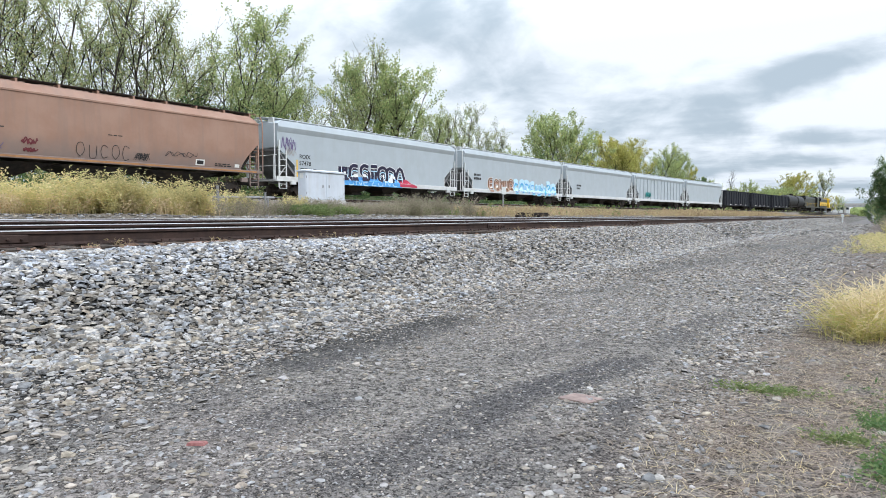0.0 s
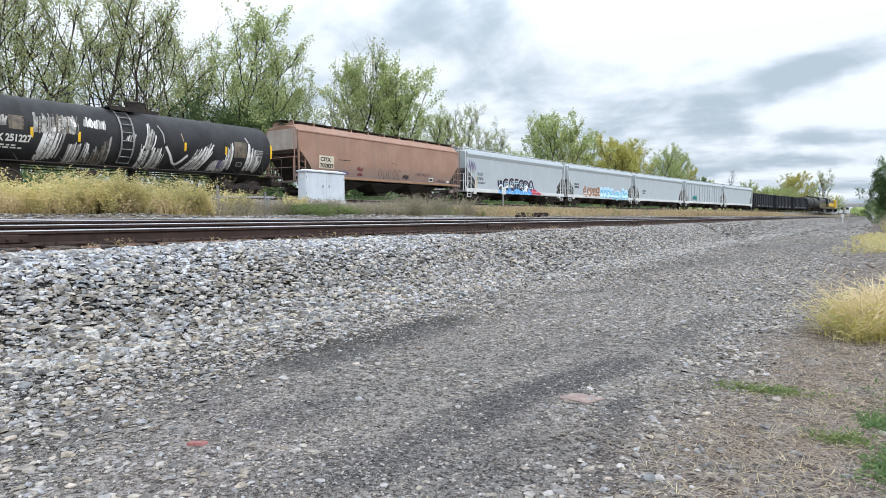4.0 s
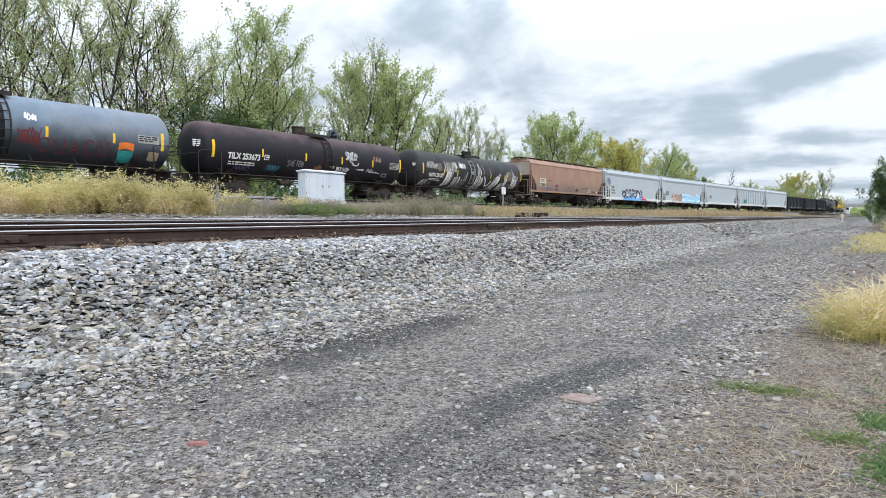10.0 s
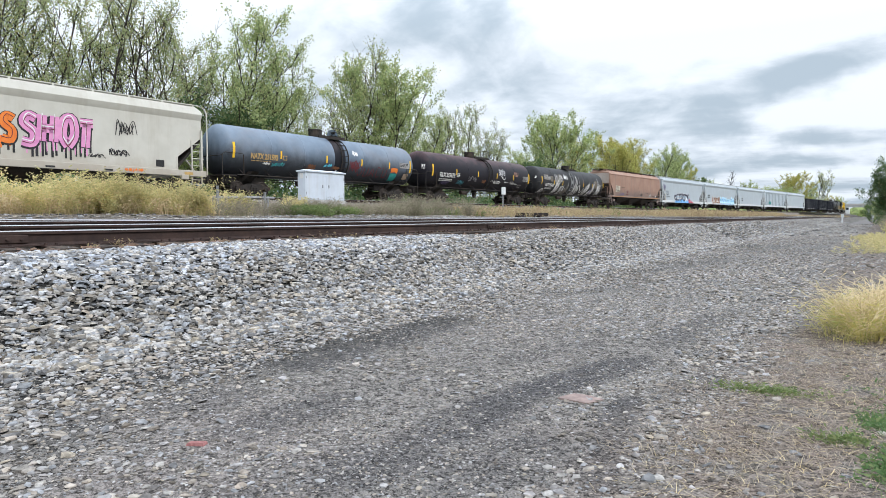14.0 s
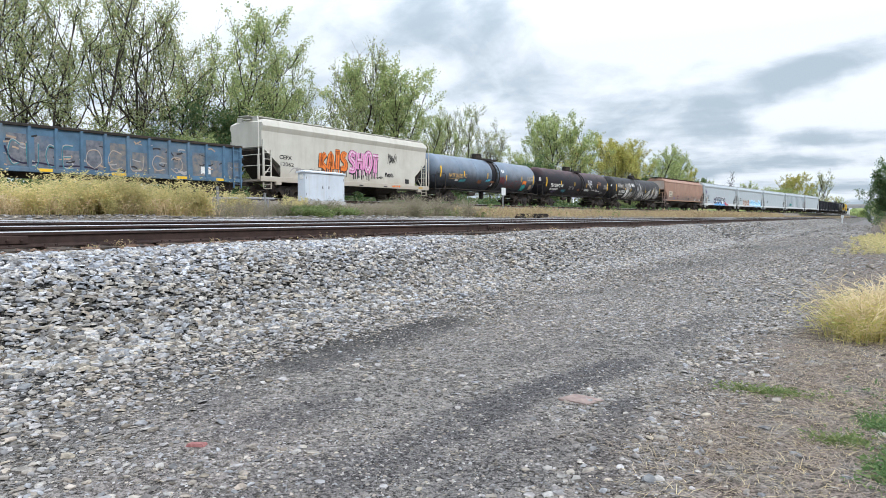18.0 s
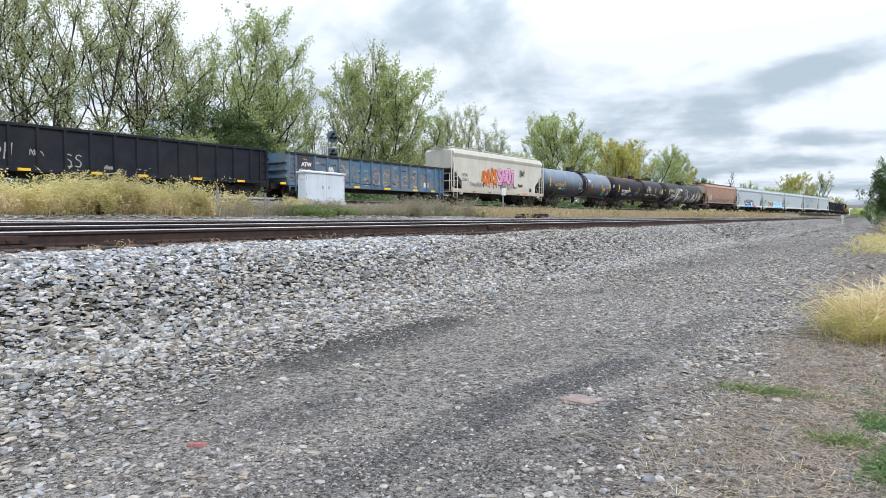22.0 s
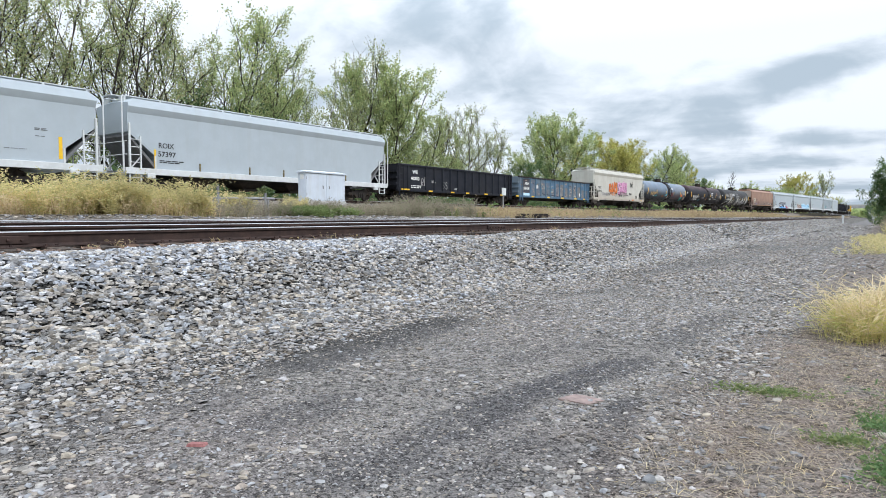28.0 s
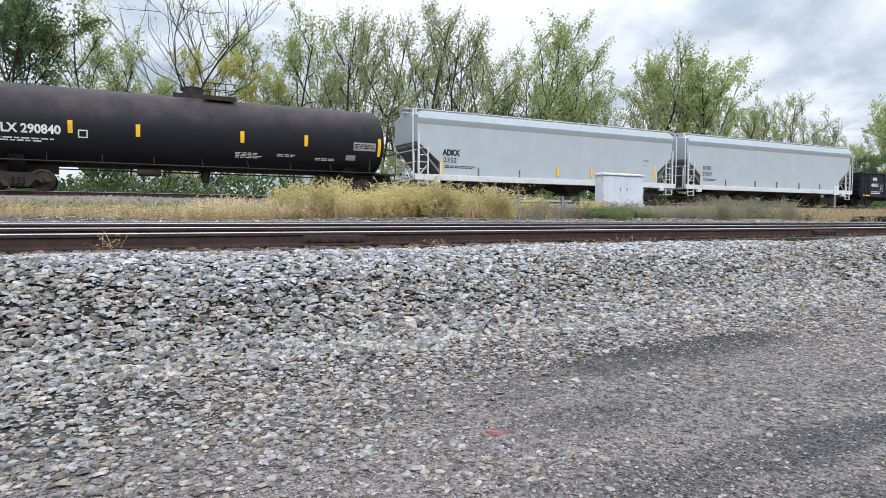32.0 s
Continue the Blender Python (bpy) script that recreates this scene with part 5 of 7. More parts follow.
def stencil(car, surf, text_top, text_num, y, z, mat, size=0.32, small=True, wide=1.0, seed=1):
    lettering("reporting_mark", text_top, size, y, z + size * 1.35, surf, mat, car, weight=0.012, wide=wide)
    lettering("car_number", text_num, size, y, z, surf, mat, car, weight=0.012, wide=wide)
    if small:
        bars("small_print", y, z - size * 0.8, 2, 1.5, 0.06, surf, mat, car, seed=seed)


def strips(car, surf, ys, z0, z1, w=0.11):
    for y in ys:
        patch("reflective_strip", y - w / 2, y + w / 2, z0, z1, surf, YELLOW, car)


TRAIN = []      # car, place of its middle along the line when the clip starts, length
REAR = [130.41]


def couple(car, length):
    TRAIN.append((car, REAR[0] - length / 2, length))
    REAR[0] -= length


def build_train():
    # white pellet hoppers behind the first cars
    c, f = hopper("covered_hopper", 20.62, WHITE, WHITE_TRIM, "plain white covered hopper car with a roof walk")
    couple(c, 20.62)
    c, f = hopper("covered_hopper", 21.79, WHITE, WHITE_TRIM, "white ribbed covered hopper with a small green tag", ribs=15)
    scrawl(c, -6.5, 1.5, 3.0, 0.8, lambda z: 1.54, "teal", 4, "small green sprayed tag", 5, 0.12)
    couple(c, 21.79)
    c, f = hopper("covered_hopper", 20.77, WHITE, WHITE_TRIM, "clean white covered hopper car with ladder ends")
    bars("small_print", -7.0, 2.3, 2, 1.2, 0.2, f, STENCIL_B, c, seed=3)
    couple(c, 20.77)
    c, f = hopper("covered_hopper", 20.58, WHITE, WHITE_TRIM, "white covered hopper with red and blue graffiti low down")
    bars("small_print", -7.9, 2.45, 2, 1.1, 0.2, f, STENCIL_B, c, seed=4)
    graffiti(c, "ECNUR", -5.3, 1.35, 4.6, 0.8, f, [("white", 0.70, 0), ("buff", 0.62, 0), ("rustdim", 0.42, 0.02), ("peach", 0.16, -0.2), ("white", 0.05, 0.1)], "red and buff sprayed letter shapes", 3)
    graffiti(c, "COREUNZO", -0.8, 1.3, 9.3, 0.8, f, [("ice", 0.85, -0.05), ("cyan", 0.60, -0.1), ("ice", 0.34, 0.05), ("sky", 0.12, -0.2)], "blue and cyan sprayed letter shapes", 5)
    couple(c, 20.58)
    c, f = hopper("covered_hopper", 20.55, WHITE, WHITE_TRIM, "white covered hopper with a large navy and blue graffiti piece")
    lettering("reporting_mark", "ROIX", 0.27, -7.78, 2.50, f, STENCIL_B, c, weight=0.006, span=0.95)
    lettering("car_number", "57478", 0.27, -7.80, 2.08, f, STENCIL_B, c, weight=0.006, span=1.0)
    bars("small_print", -7.7, 1.85, 2, 1.2, 0.05, f, STENCIL_B, c, seed=5)
    patch("reflective_strip", -8.02, -7.93, 1.32, 2.4, f, YELLOW, c)
    blue = Shape()
    for k in range(6):
        stroke(blue, [(-4.3 + 0.05 * k, 1.03 + 0.1 * k), (-1.5, 1.04 + 0.095 * k), (2.3 - 0.06 * k, 1.04 + 0.1 * k)], 0.13, f, 0.012 + 0.0004 * k)
    part("graffiti_band", blue, SPRAY["sky"], c, "sky blue sprayed band")
    graffiti(c, "CUNEZUNC", -4.3, 1.03, 6.3, 0.42, f, [("ice", 0.16, 0)], "pale blue sprayed shapes", 9)
    red = Shape()
    for k in range(6):
        stroke(red, [(2.1, 1.10 + 0.10 * k), (3.0, 1.12 + 0.085 * k), (4.2 - 0.15 * k, 1.10 + 0.05 * k)], 0.13, f, 0.014 + 0.0004 * k)
    part("graffiti_tail", red, SPRAY["red"], c, "crimson sprayed tail of the piece")
    graffiti(c, "UESTORA", -4.0, 1.5, 6.9, 0.72, f, [("white", 1.0, 0), ("navy", 0.86, 0), ("white", 0.07, 0.05), ("ice", 0.10, -0.22)], "navy sprayed letter shapes outlined in white", 8)
    scrawl(c, -9.3, 2.85, 1.5, 0.9, f, "violet", 12, "violet scribbled tag", 3, 0.045)
    scrawl(c, -9.1, 2.6, 1.2, 0.6, f, "silver", 13, "grey scribbled tag", 3, 0.04)
    couple(c, 20.55)
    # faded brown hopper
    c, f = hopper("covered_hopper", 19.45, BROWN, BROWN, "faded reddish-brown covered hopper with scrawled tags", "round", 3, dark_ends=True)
    patch("number_panel", -7.22, -5.87, 1.98, 2.82, f, CREAM, c, "cream painted number panel")
    lettering("reporting_mark", "CITX", 0.26, -7.12, 2.46, lambda z: f(z) + 0.008, STENCIL_B, c, weight=0.012, span=0.95)
    lettering("car_number", "702829", 0.26, -7.16, 2.06, lambda z: f(z) + 0.008, STENCIL_B, c, weight=0.012, span=1.22)
    scrawl(c, -6.0, 1.58, 1.9, 0.42, f, "violet", 27, "faded violet scribbled tag", 4, 0.03)
    bars("small_print", -5.4, 2.62, 1, 1.1, 0.05, f, STENCIL_B, c, seed=36)
    bars("small_print", 0.1, 2.72, 1, 0.9, 0.04, f, STENCIL_B, c, seed=39)
    part("sill_stripe", Shape().box(1.603, 1.609, -8.8, 8.8, 1.39, 1.47), ORANGE_LINE, c, "faded orange stripe along the sill")
    scrawl(c, -3.7, 1.98, 0.9, 0.30, f, "maroon", 21, "maroon scrawled tag", 3, 0.05)
    scrawl(c, -3.6, 1.66, 0.7, 0.18, f, "maroon", 22, "maroon scrawled tag", 3, 0.045)
    graffiti(c, "OUCOC", -1.35, 1.60, 2.7, 0.62, f, [("black", 0.04, 0)], "thin black outline letters", 14)
    scrawl(c, 1.35, 1.62, 1.0, 0.4, f, "black", 23, "black scribbled tag", 4, 0.025)
    scrawl(c, 2.6, 1.95, 2.6, 0.3, f, "black", 24, "black scribbled tag", 2, 0.025)
    patch("data_plate", 4.8, 5.35, 1.60, 1.92, f, STENCIL_W, c)
    patch("data_plate", 4.88, 5.27, 1.66, 1.86, f, STENCIL_B, c, lift=0.018)
    patch("label_plate", 7.3, 7.6, 1.62, 1.8, f, STENCIL_W, c)
    bars("small_print", 6.0, 1.72, 2, 1.2, 0.06, f, STENCIL_B, c, seed=31)
    couple(c, 19.45)
    # tank cars
    c, f = tank("tank_car", 18.95, GREY_TANK, "grey-black tank car with brushed white and silver paint", inset=0.9, flip=-1, ladder_paint=LADDER_GREY)
    lettering("reporting_mark", "NATX 251227", 0.30, -7.05, 2.08, lambda z: f(z) + 0.03, STENCIL_W, c, weight=0.016, span=2.05)
    bars("small_print", -6.9, 1.88, 2, 1.6, 0.06, lambda z: f(z) + 0.02, STENCIL_W, c, seed=8)
    bars("small_print", -8.75, 3.0, 2, 0.5, 0.08, lambda z: 1.1, STENCIL_W, c, seed=81)
    wl = "white paint brushed on in ragged strokes"
    # y at the rear end, y at the front end, top heights, bottom heights, lean
    for k, (y0, y1, t0, t1, b0, b1, ln) in enumerate((
            (-0.10, 1.20, 2.45, 2.35, 1.25, 1.28, 0.12), (0.15, 0.62, 3.70, 3.0, 2.2, 2.2, 0.25), (2.45, 3.55, 2.4, 2.95, 1.33, 1.36, 0.62), (4.05, 5.1, 1.9, 2.1, 1.33, 1.38, 0.05),
            (4.95, 5.45, 2.7, 3.15, 1.5, 1.5, 0.05), (6.35, 7.35, 3.15, 2.35, 1.36, 1.42, 0.10), (-3.6, -3.1, 3.35, 3.3, 2.9, 2.95, 0.0), (-2.75, -1.75, 3.5, 3.45, 3.0, 2.9, 0.05),
            (-0.75, -0.32, 2.8, 3.15, 2.5, 2.4, 0.1), (-4.75, -3.85, 2.9, 3.4, 1.3, 1.5, 0.35), (-3.5, -2.6, 2.2, 2.4, 1.3, 1.35, 0.1), (-7.9, -7.2, 1.75, 1.9, 1.35, 1.35, 0.3))):
        brushed(c, y0, y1, (t0, t1), (b0, b1), f, 300 + k, wl, ln)
    for k, (y0, y1, t0, t1, b0, b1) in enumerate(((-2.95, -1.55, 1.5, 2.75, 1.33, 1.33), (-7.7, -6.3, 1.75, 1.7, 1.36, 1.36), (-4.9, -3.0, 3.45, 3.5, 2.5, 2.6), (-7.45, -6.0, 3.35, 3.2, 2.75, 2.7))):
        brushed(c, y0, y1, (t0, t1), (b0, b1), f, 340 + k, "dull grey paint brushed on thinly", 0.05, 0.5, (SMEAR, SMEAR_TAN, SMEAR))
    for y0, y1, z0, z1 in ((5.5, 6.35, 2.2, 3.1), (-7.3, -6.4, 2.75, 3.3), (-5.9, -5.3, 2.6, 3.2)):
        patch("painted_patch", y0, y1, z0, z1, f, SMEAR_TAN, c, "faded buff panel under the brushed paint", 0.009)
    for pts, w2, m in (([(1.3, 2.45), (1.55, 2.1), (2.0, 1.58), (2.6, 2.1)], 0.13, "white"), ([(0.95, 3.5), (1.15, 3.1), (1.2, 2.6)], 0.06, "silver"), ([(2.2, 3.2), (2.3, 2.8)], 0.05, "buff"),
                       ([(6.3, 3.4), (6.45, 3.1)], 0.09, "silver"), ([(-5.6, 1.4), (-5.35, 2.2), (-5.2, 3.0)], 0.16, "black"), ([(3.75, 1.35), (4.1, 2.0), (4.2, 2.7)], 0.2, "black")):
        s = Shape()
        stroke(s, pts, w2, f, 0.030)
        part("graffiti_line", s, SPRAY[m], c, "loose sprayed line")
    scrawl(c, 4.25, 1.5, 0.95, 0.5, f, "violet", 78, "blue-grey scribbled tag", 4, 0.07)
    patch("data_panel", 6.95, 7.5, 2.3, 2.72, f, SPRAY["silver"], c)
    bars("small_print", 7.0, 2.6, 3, 0.4, 0.06, lambda z: f(z) + 0.01, STENCIL_B, c, seed=82)
    patch("data_plate", 5.75, 6.15, 1.72, 1.95, f, SPRAY["silver"], c, lift=0.026)
    patch("data_plate", 5.80, 6.10, 1.76, 1.91, f, STENCIL_B, c, lift=0.034)
    strips(c, f, (-7.85, 8.12), 2.3, 3.1, 0.13)
    strips(c, f, (2.42, 4.95, -3.0, -5.0), 2.3, 2.75, 0.12)
    couple(c, 18.95)
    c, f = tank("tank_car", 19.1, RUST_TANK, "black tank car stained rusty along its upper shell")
    lettering("reporting_mark", "TILX 253673", 0.34, -7.1, 2.15, f, STENCIL_W, c, weight=0.018, span=2.25)
    bars("small_print", -7.0, 1.93, 2, 2.0, 0.07, f, STENCIL_W, c, seed=9)
    strips(c, f, (-8.06, 8.25), 2.15, 3.1, 0.17)
    strips(c, f, (-4.68, -1.25, 2.0, 5.12), 2.38, 2.85, 0.12)
    patch("placard_frame", -4.55, -4.20, 2.22, 2.52, f, STENCIL_W, c)
    patch("placard_face", -4.51, -4.24, 2.26, 2.48, f, BLACK_TANK, c, lift=0.018)
    bars("placard_mark", -4.44, 2.34, 1, 0.1, 0.08, lambda z: f(z) + 0.012, STENCIL_W, c, seed=85)
    graffiti(c, "SHETON", -2.70, 1.98, 1.35, 0.36, f, [("silver", 0.16, 0), ("navy", 0.07, 0)], "pale outlined sprayed tag", 31)
    scrawl(c, -4.3, 1.58, 1.2, 0.40, f, "tealdim", 33, "blue-green scribbled tag", 5, 0.03)
    scrawl(c, -0.45, 1.82, 0.8, 0.35, f, "rustdim", 34, "faded orange scribble", 4, 0.04)
    scrawl(c, -6.6, 1.50, 1.6, 0.3, f, "violet", 37, "faint scribble", 3, 0.025)
    graffiti(c, "SUER", 2.36, 2.72, 1.15, 0.44, f, [("white", 0.30, 0), ("navy", 0.12, 0)], "white outlined sprayed tag", 35, 0.25)
    s = Shape()
    stroke(s, [(2.75, 2.60), (3.1, 2.50), (3.0, 2.42), (3.5, 2.36), (3.62, 2.58)], 0.06, f, 0.013)
    part("graffiti_flourish", s, SPRAY["white"], c, "white sprayed underline")
    graffiti(c, "ANV", 5.15, 2.72, 0.95, 0.36, f, [("peach", 0.10, 0)], "peach sprayed tag", 36, 0.2)
    scrawl(c, 4.45, 1.95, 1.0, 0.28, f, "silver", 38, "thin pale scribbled tag", 3, 0.03)
    bars("small_print", 1.55, 2.12, 4, 1.15, 0.04, f, STENCIL_W, c, seed=10)
    bars("small_print", 3.5, 2.12, 2, 0.8, 0.035, f, STENCIL_W, c, seed=86)
    bars("small_print", 4.9, 2.02, 2, 1.1, 0.035, f, STENCIL_W, c, seed=87)
    patch("label_plate", 1.0, 1.35, 2.05, 2.2, f, SPRAY["silver"], c)
    patch("data_panel", 7.0, 8.05, 2.33, 2.80, f, SPRAY["silver"], c)
    bars("small_print", 7.04, 2.69, 4, 0.9, 0.055, lambda z: f(z) + 0.01, STENCIL_B, c, seed=88)
    patch("data_plate", 6.3, 6.85, 1.72, 1.98, f, SPRAY["silver"], c)
    patch("data_plate", 6.36, 6.79, 1.77, 1.93, f, STENCIL_B, c, lift=0.018)
    bars("small_print", -9.1, 3.0, 4, 0.6, 0.06, lambda z: 1.1, STENCIL_W, c, seed=11)
    couple(c, 19.1)
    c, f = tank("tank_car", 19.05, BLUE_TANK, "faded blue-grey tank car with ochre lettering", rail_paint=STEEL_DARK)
    lettering("reporting_mark", "NATX 251592", 0.32, -7.02, 2.26, f, STENCIL_Y, c, weight=0.018, span=2.03)
    bars("small_print", -6.95, 2.12, 1, 1.6, 0.04, f, STENCIL_Y, c, seed=12)
    strips(c, f, (-8.2, 8.0), 2.2, 3.1, 0.16)
    strips(c, f, (-4.76, -0.9, 2.5, 5.5), 2.38, 2.85, 0.12)
    patch("placard_frame", -4.62, -4.3, 2.3, 2.58, f, STENCIL_Y, c)
    patch("placard_face", -4.58, -4.34, 2.34, 2.54, f, BLUE_TANK, c, lift=0.018)
    scrawl(c, -6.05, 1.95, 0.62, 0.16, f, "white", 41, "small white handwritten tag", 3, 0.03)
    brushed(c, -5.35, -4.45, (2.08, 2.18), (1.85, 1.95), f, 410, "blue-green sprayed smear", 0.05, 0.3, (SPRAY["tealdim"], SPRAY["teal"], SPRAY["tealdim"]))
    scrawl(c, -2.5, 1.86, 0.75, 0.34, f, "rustdim", 42, "faded orange scribbled tag", 6, 0.06)
    scrawl(c, -2.9, 1.92, 0.5, 0.12, f, "black", 48, "black sprayed dash", 2, 0.06)
    brushed(c, -1.1, -0.4, (2.24, 2.38), (2.06, 2.12), f, 411, "pale blue sprayed smear", 0.05, 0.2, (SPRAY["cyan"], SPRAY["ice"], SPRAY["cyan"]))
    brushed(c, -0.35, 0.15, (1.72, 2.05), (1.62, 1.7), f, 412, "white and red sprayed smear", 0.05, 0.3, (SPRAY["white"], SPRAY["peach"], SPRAY["maroon"]))
    scrawl(c, -0.45, 2.0, 0.9, 0.2, f, "rustdim", 43, "faded orange scribble", 4, 0.05)
    graffiti(c, "OUACU", 2.2, 1.72, 3.3, 0.62, f, [("maroon", 0.10, 0)], "faded dark red sprayed letters", 47)
    scrawl(c, 1.25, 1.9, 1.2, 0.9, f, "maroon", 413, "faded dark red sprayed lines", 3, 0.045)
    scrawl(c, 1.55, 3.0, 0.7, 0.4, f, "white", 44, "white scribbled tag", 2, 0.05)
    patch("data_panel", 6.7, 7.8, 2.5, 2.9, f, SPRAY["silver"], c)
    bars("small_print", 6.75, 2.8, 3, 0.9, 0.06, lambda z: f(z) + 0.01, STENCIL_B, c, seed=13)
    blob = Shape()
    for k in range(7):
        stroke(blob, [(5.8 + 0.1 * k, 2.05), (5.84 + 0.1 * k, 1.8), (5.88 + 0.08 * k, 1.5)], 0.15, f, 0.012 + 0.0005 * k)
    part("graffiti_blob", blob, SPRAY["teal"], c, "teal sprayed blob")
    blob = Shape()
    for k in range(5):
        stroke(blob, [(5.75, 2.12 + 0.06 * k), (6.1, 2.22 + 0.05 * k), (6.5, 2.12 + 0.06 * k)], 0.11, f, 0.018 + 0.0005 * k)
    part("graffiti_blob", blob, SPRAY["orange"], c, "orange sprayed blob")
    blob = Shape()
    for k in range(5):
        stroke(blob, [(7.3, 1.75 + 0.07 * k), (7.55, 1.70 + 0.09 * k), (7.85, 1.75 + 0.07 * k)], 0.1, f, 0.012 + 0.0005 * k)
    part("graffiti_blob", blob, SPRAY["buff"], c, "brown sprayed blob")
    band = Shape().spin([(-0.15, 1.524), (-0.14, 1.532), (0.85, 1.532), (0.86, 1.524)], 48, "y", (0, 0, 2.72))
    part("dark_band", band, BLACK_TANK, c, "black stained band round the shell", smooth=50)
    couple(c, 19.05)
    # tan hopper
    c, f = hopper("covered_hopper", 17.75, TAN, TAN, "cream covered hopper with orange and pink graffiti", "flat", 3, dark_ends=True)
    lettering("reporting_mark", "CEFX", 0.25, -6.8, 2.42, f, STENCIL_B, c, weight=0.008, span=1.0)
    lettering("car_number", "12062", 0.25, -6.8, 2.0, f, STENCIL_B, c, weight=0.004, span=1.15)
    graffiti(c, "KATS", -3.35, 2.1, 2.55, 1.0, f, [("black", 0.46, -0.03), ("orange", 0.35, 0), ("maroon", 0.03, 0.06)], "orange sprayed letters outlined in black", 51, 0.1)
    drips(c, -3.35, -0.9, 2.1, 0.62, f, "black", 151, 13, 0.10, 0.0105)
    drips(c, -3.3, -0.95, 2.1, 0.55, f, "orange", 152, 11, 0.07, 0.0112)
    graffiti(c, "SHOT", -0.7, 2.12, 3.25, 1.15, f, [("black", 0.46, -0.03), ("pink", 0.35, 0), ("white", 0.04, 0.08), ("maroon", 0.025, -0.02)], "pink sprayed letters outlined in black", 52, 0.1)
    drips(c, -0.6, 2.3, 2.1, 0.68, f, "black", 153, 14, 0.10, 0.0105)
    drips(c, -0.55, 2.2, 2.1, 0.5, f, "pink", 154, 11, 0.06, 0.0112)
    scrawl(c, 3.35, 2.75, 1.3, 0.85, f, "black", 55, "black scribbled tag", 4, 0.035)
    scrawl(c, 3.1, 1.75, 1.4, 0.4, f, "black", 56, "black scribbled tag", 4, 0.035)
    scrawl(c, 2.1, 1.62, 1.0, 0.2, f, "black", 59, "small black handwritten tag", 3, 0.025)
    brushed(c, 3.6, 4.7, (1.2, 1.22), (1.05, 1.05), lambda z: 1.605, 155, "orange sprayed smear on the sill", 0.05, 0.3, (SPRAY["orange"], SPRAY["peach"], SPRAY["orange"]))
    scrawl(c, -5.8, 1.5, 2.8, 0.5, f, "silver", 57, "faint grey scribbled tag", 6, 0.06)
    scrawl(c, -4.4, 1.55, 1.6, 0.4, f, "black", 58, "faint black scribbled tag", 2, 0.03)
    patch("data_plate", 5.5, 5.95, 1.4, 1.75, f, STENCIL_B, c)
    patch("label_plate", 7.0, 7.5, 1.05, 1.2, lambda z: 1.605, STENCIL_Y, c)
    for y in (-5.2, -2.6, 0.2, 2.8):
        patch("reflective_strip", y, y + 0.4, 1.04, 1.12, lambda z: 1.605, STENCIL_B, c)
    couple(c, 17.75)
    # gondolas
    c, f = gondola("gondola", 18.2, BLUE_GON, "worn blue gondola with rust patches and faded graffiti", 16, skip=(1,))
    patch("number_panel", -7.50, -6.12, 1.3, 2.7, f, PLUM, c, "dark plum painted number panel", 0.006)
    lettering("reporting_mark", "ATW", 0.26, -7.15, 2.10, f, STENCIL_W, c, weight=0.018, span=0.85)
    lettering("car_number", "585636", 0.26, -7.38, 1.62, f, STENCIL_W, c, weight=0.016, span=1.2)
    patch("painted_patch", -7.4, -6.15, 0.95, 1.28, f, SPRAY["ice"], c, "pale worn patch", 0.012)
    for i in range(15):
        y = -8.2 + 1.105 * i
        if not -7.6 < y + 0.55 < -6.0:
            m = SCUFF if i < 8 else SCUFF_TAN
            rr = random.Random(900 + i)
            patch("scuffed_panel", y + 0.14, y + 0.98, 1.08, rr.uniform(1.9, 2.7), f, m, c, "panel scuffed down to dull paint", 0.005)
    graffiti(c, "CUCE", -3.6, 1.15, 3.0, 0.95, f, [("silver", 0.06, 0), ("tealdim", 0.05, -0.05)], "grey sprayed shapes with dark outline", 61)
    s = Shape()
    stroke(s, [(-3.7, 1.9), (-3.5, 1.4), (-3.0, 1.2), (-2.4, 1.25), (-1.6, 1.15), (-0.6, 1.2), (0.2, 1.1)], 0.07, f, 0.016)
    part("graffiti_line", s, SPRAY["navy"], c, "long dark sprayed curve")
    graffiti(c, "OCUCO", -0.4, 1.15, 5.4, 0.8, f, [("buff", 0.05, 0), ("silver", 0.03, 0.03)], "buff sprayed shapes", 62)
    scrawl(c, -5.0, 1.7, 0.8, 0.5, f, "white", 63, "pale scribbled tag", 3, 0.06)
    for y, ln in ((-8.95, 0.45), (-5.85, 0.55), (-2.4, 0.55), (0.8, 0.7), (4.2, 0.6), (6.6, 0.5)):
        patch("reflective_strip", y, y + ln, 0.86, 1.0, lambda z: 1.585, YELLOW, c)
    patch("data_plate", 5.7, 6.3, 1.2, 1.6, f, STENCIL_W, c)
    for i in range(70):
        r = random.Random(700 + i)
        y, z = r.uniform(-8.2, 8.2), r.uniform(1.1, 2.65)
        s = Shape()
        stroke(s, [(y, z), (y + r.uniform(0.1, 0.25), z + r.uniform(-0.1, 0.1)), (y + r.uniform(0.25, 0.45), z + r.uniform(-0.15, 0.1))], r.uniform(0.03, 0.10), f, 0.008 + 0.0001 * i)
        part("rust_scrape", s, (SPRAY["buff"], SPRAY["black"], SPRAY["silver"])[i % 3], c)
    couple(c, 18.2)
    c, f = gondola("gondola", 18.8, BLACK_GON, "clean black gondola with white numbers and yellow strips", 16, skip=(2,))
    lettering("reporting_mark", "WE", 0.26, -6.8, 2.24, f, STENCIL_W, c, weight=0.02, span=0.62)
    lettering("car_number", "400013", 0.26, -7.0, 1.74, f, STENCIL_W, c, weight=0.016, span=1.05)
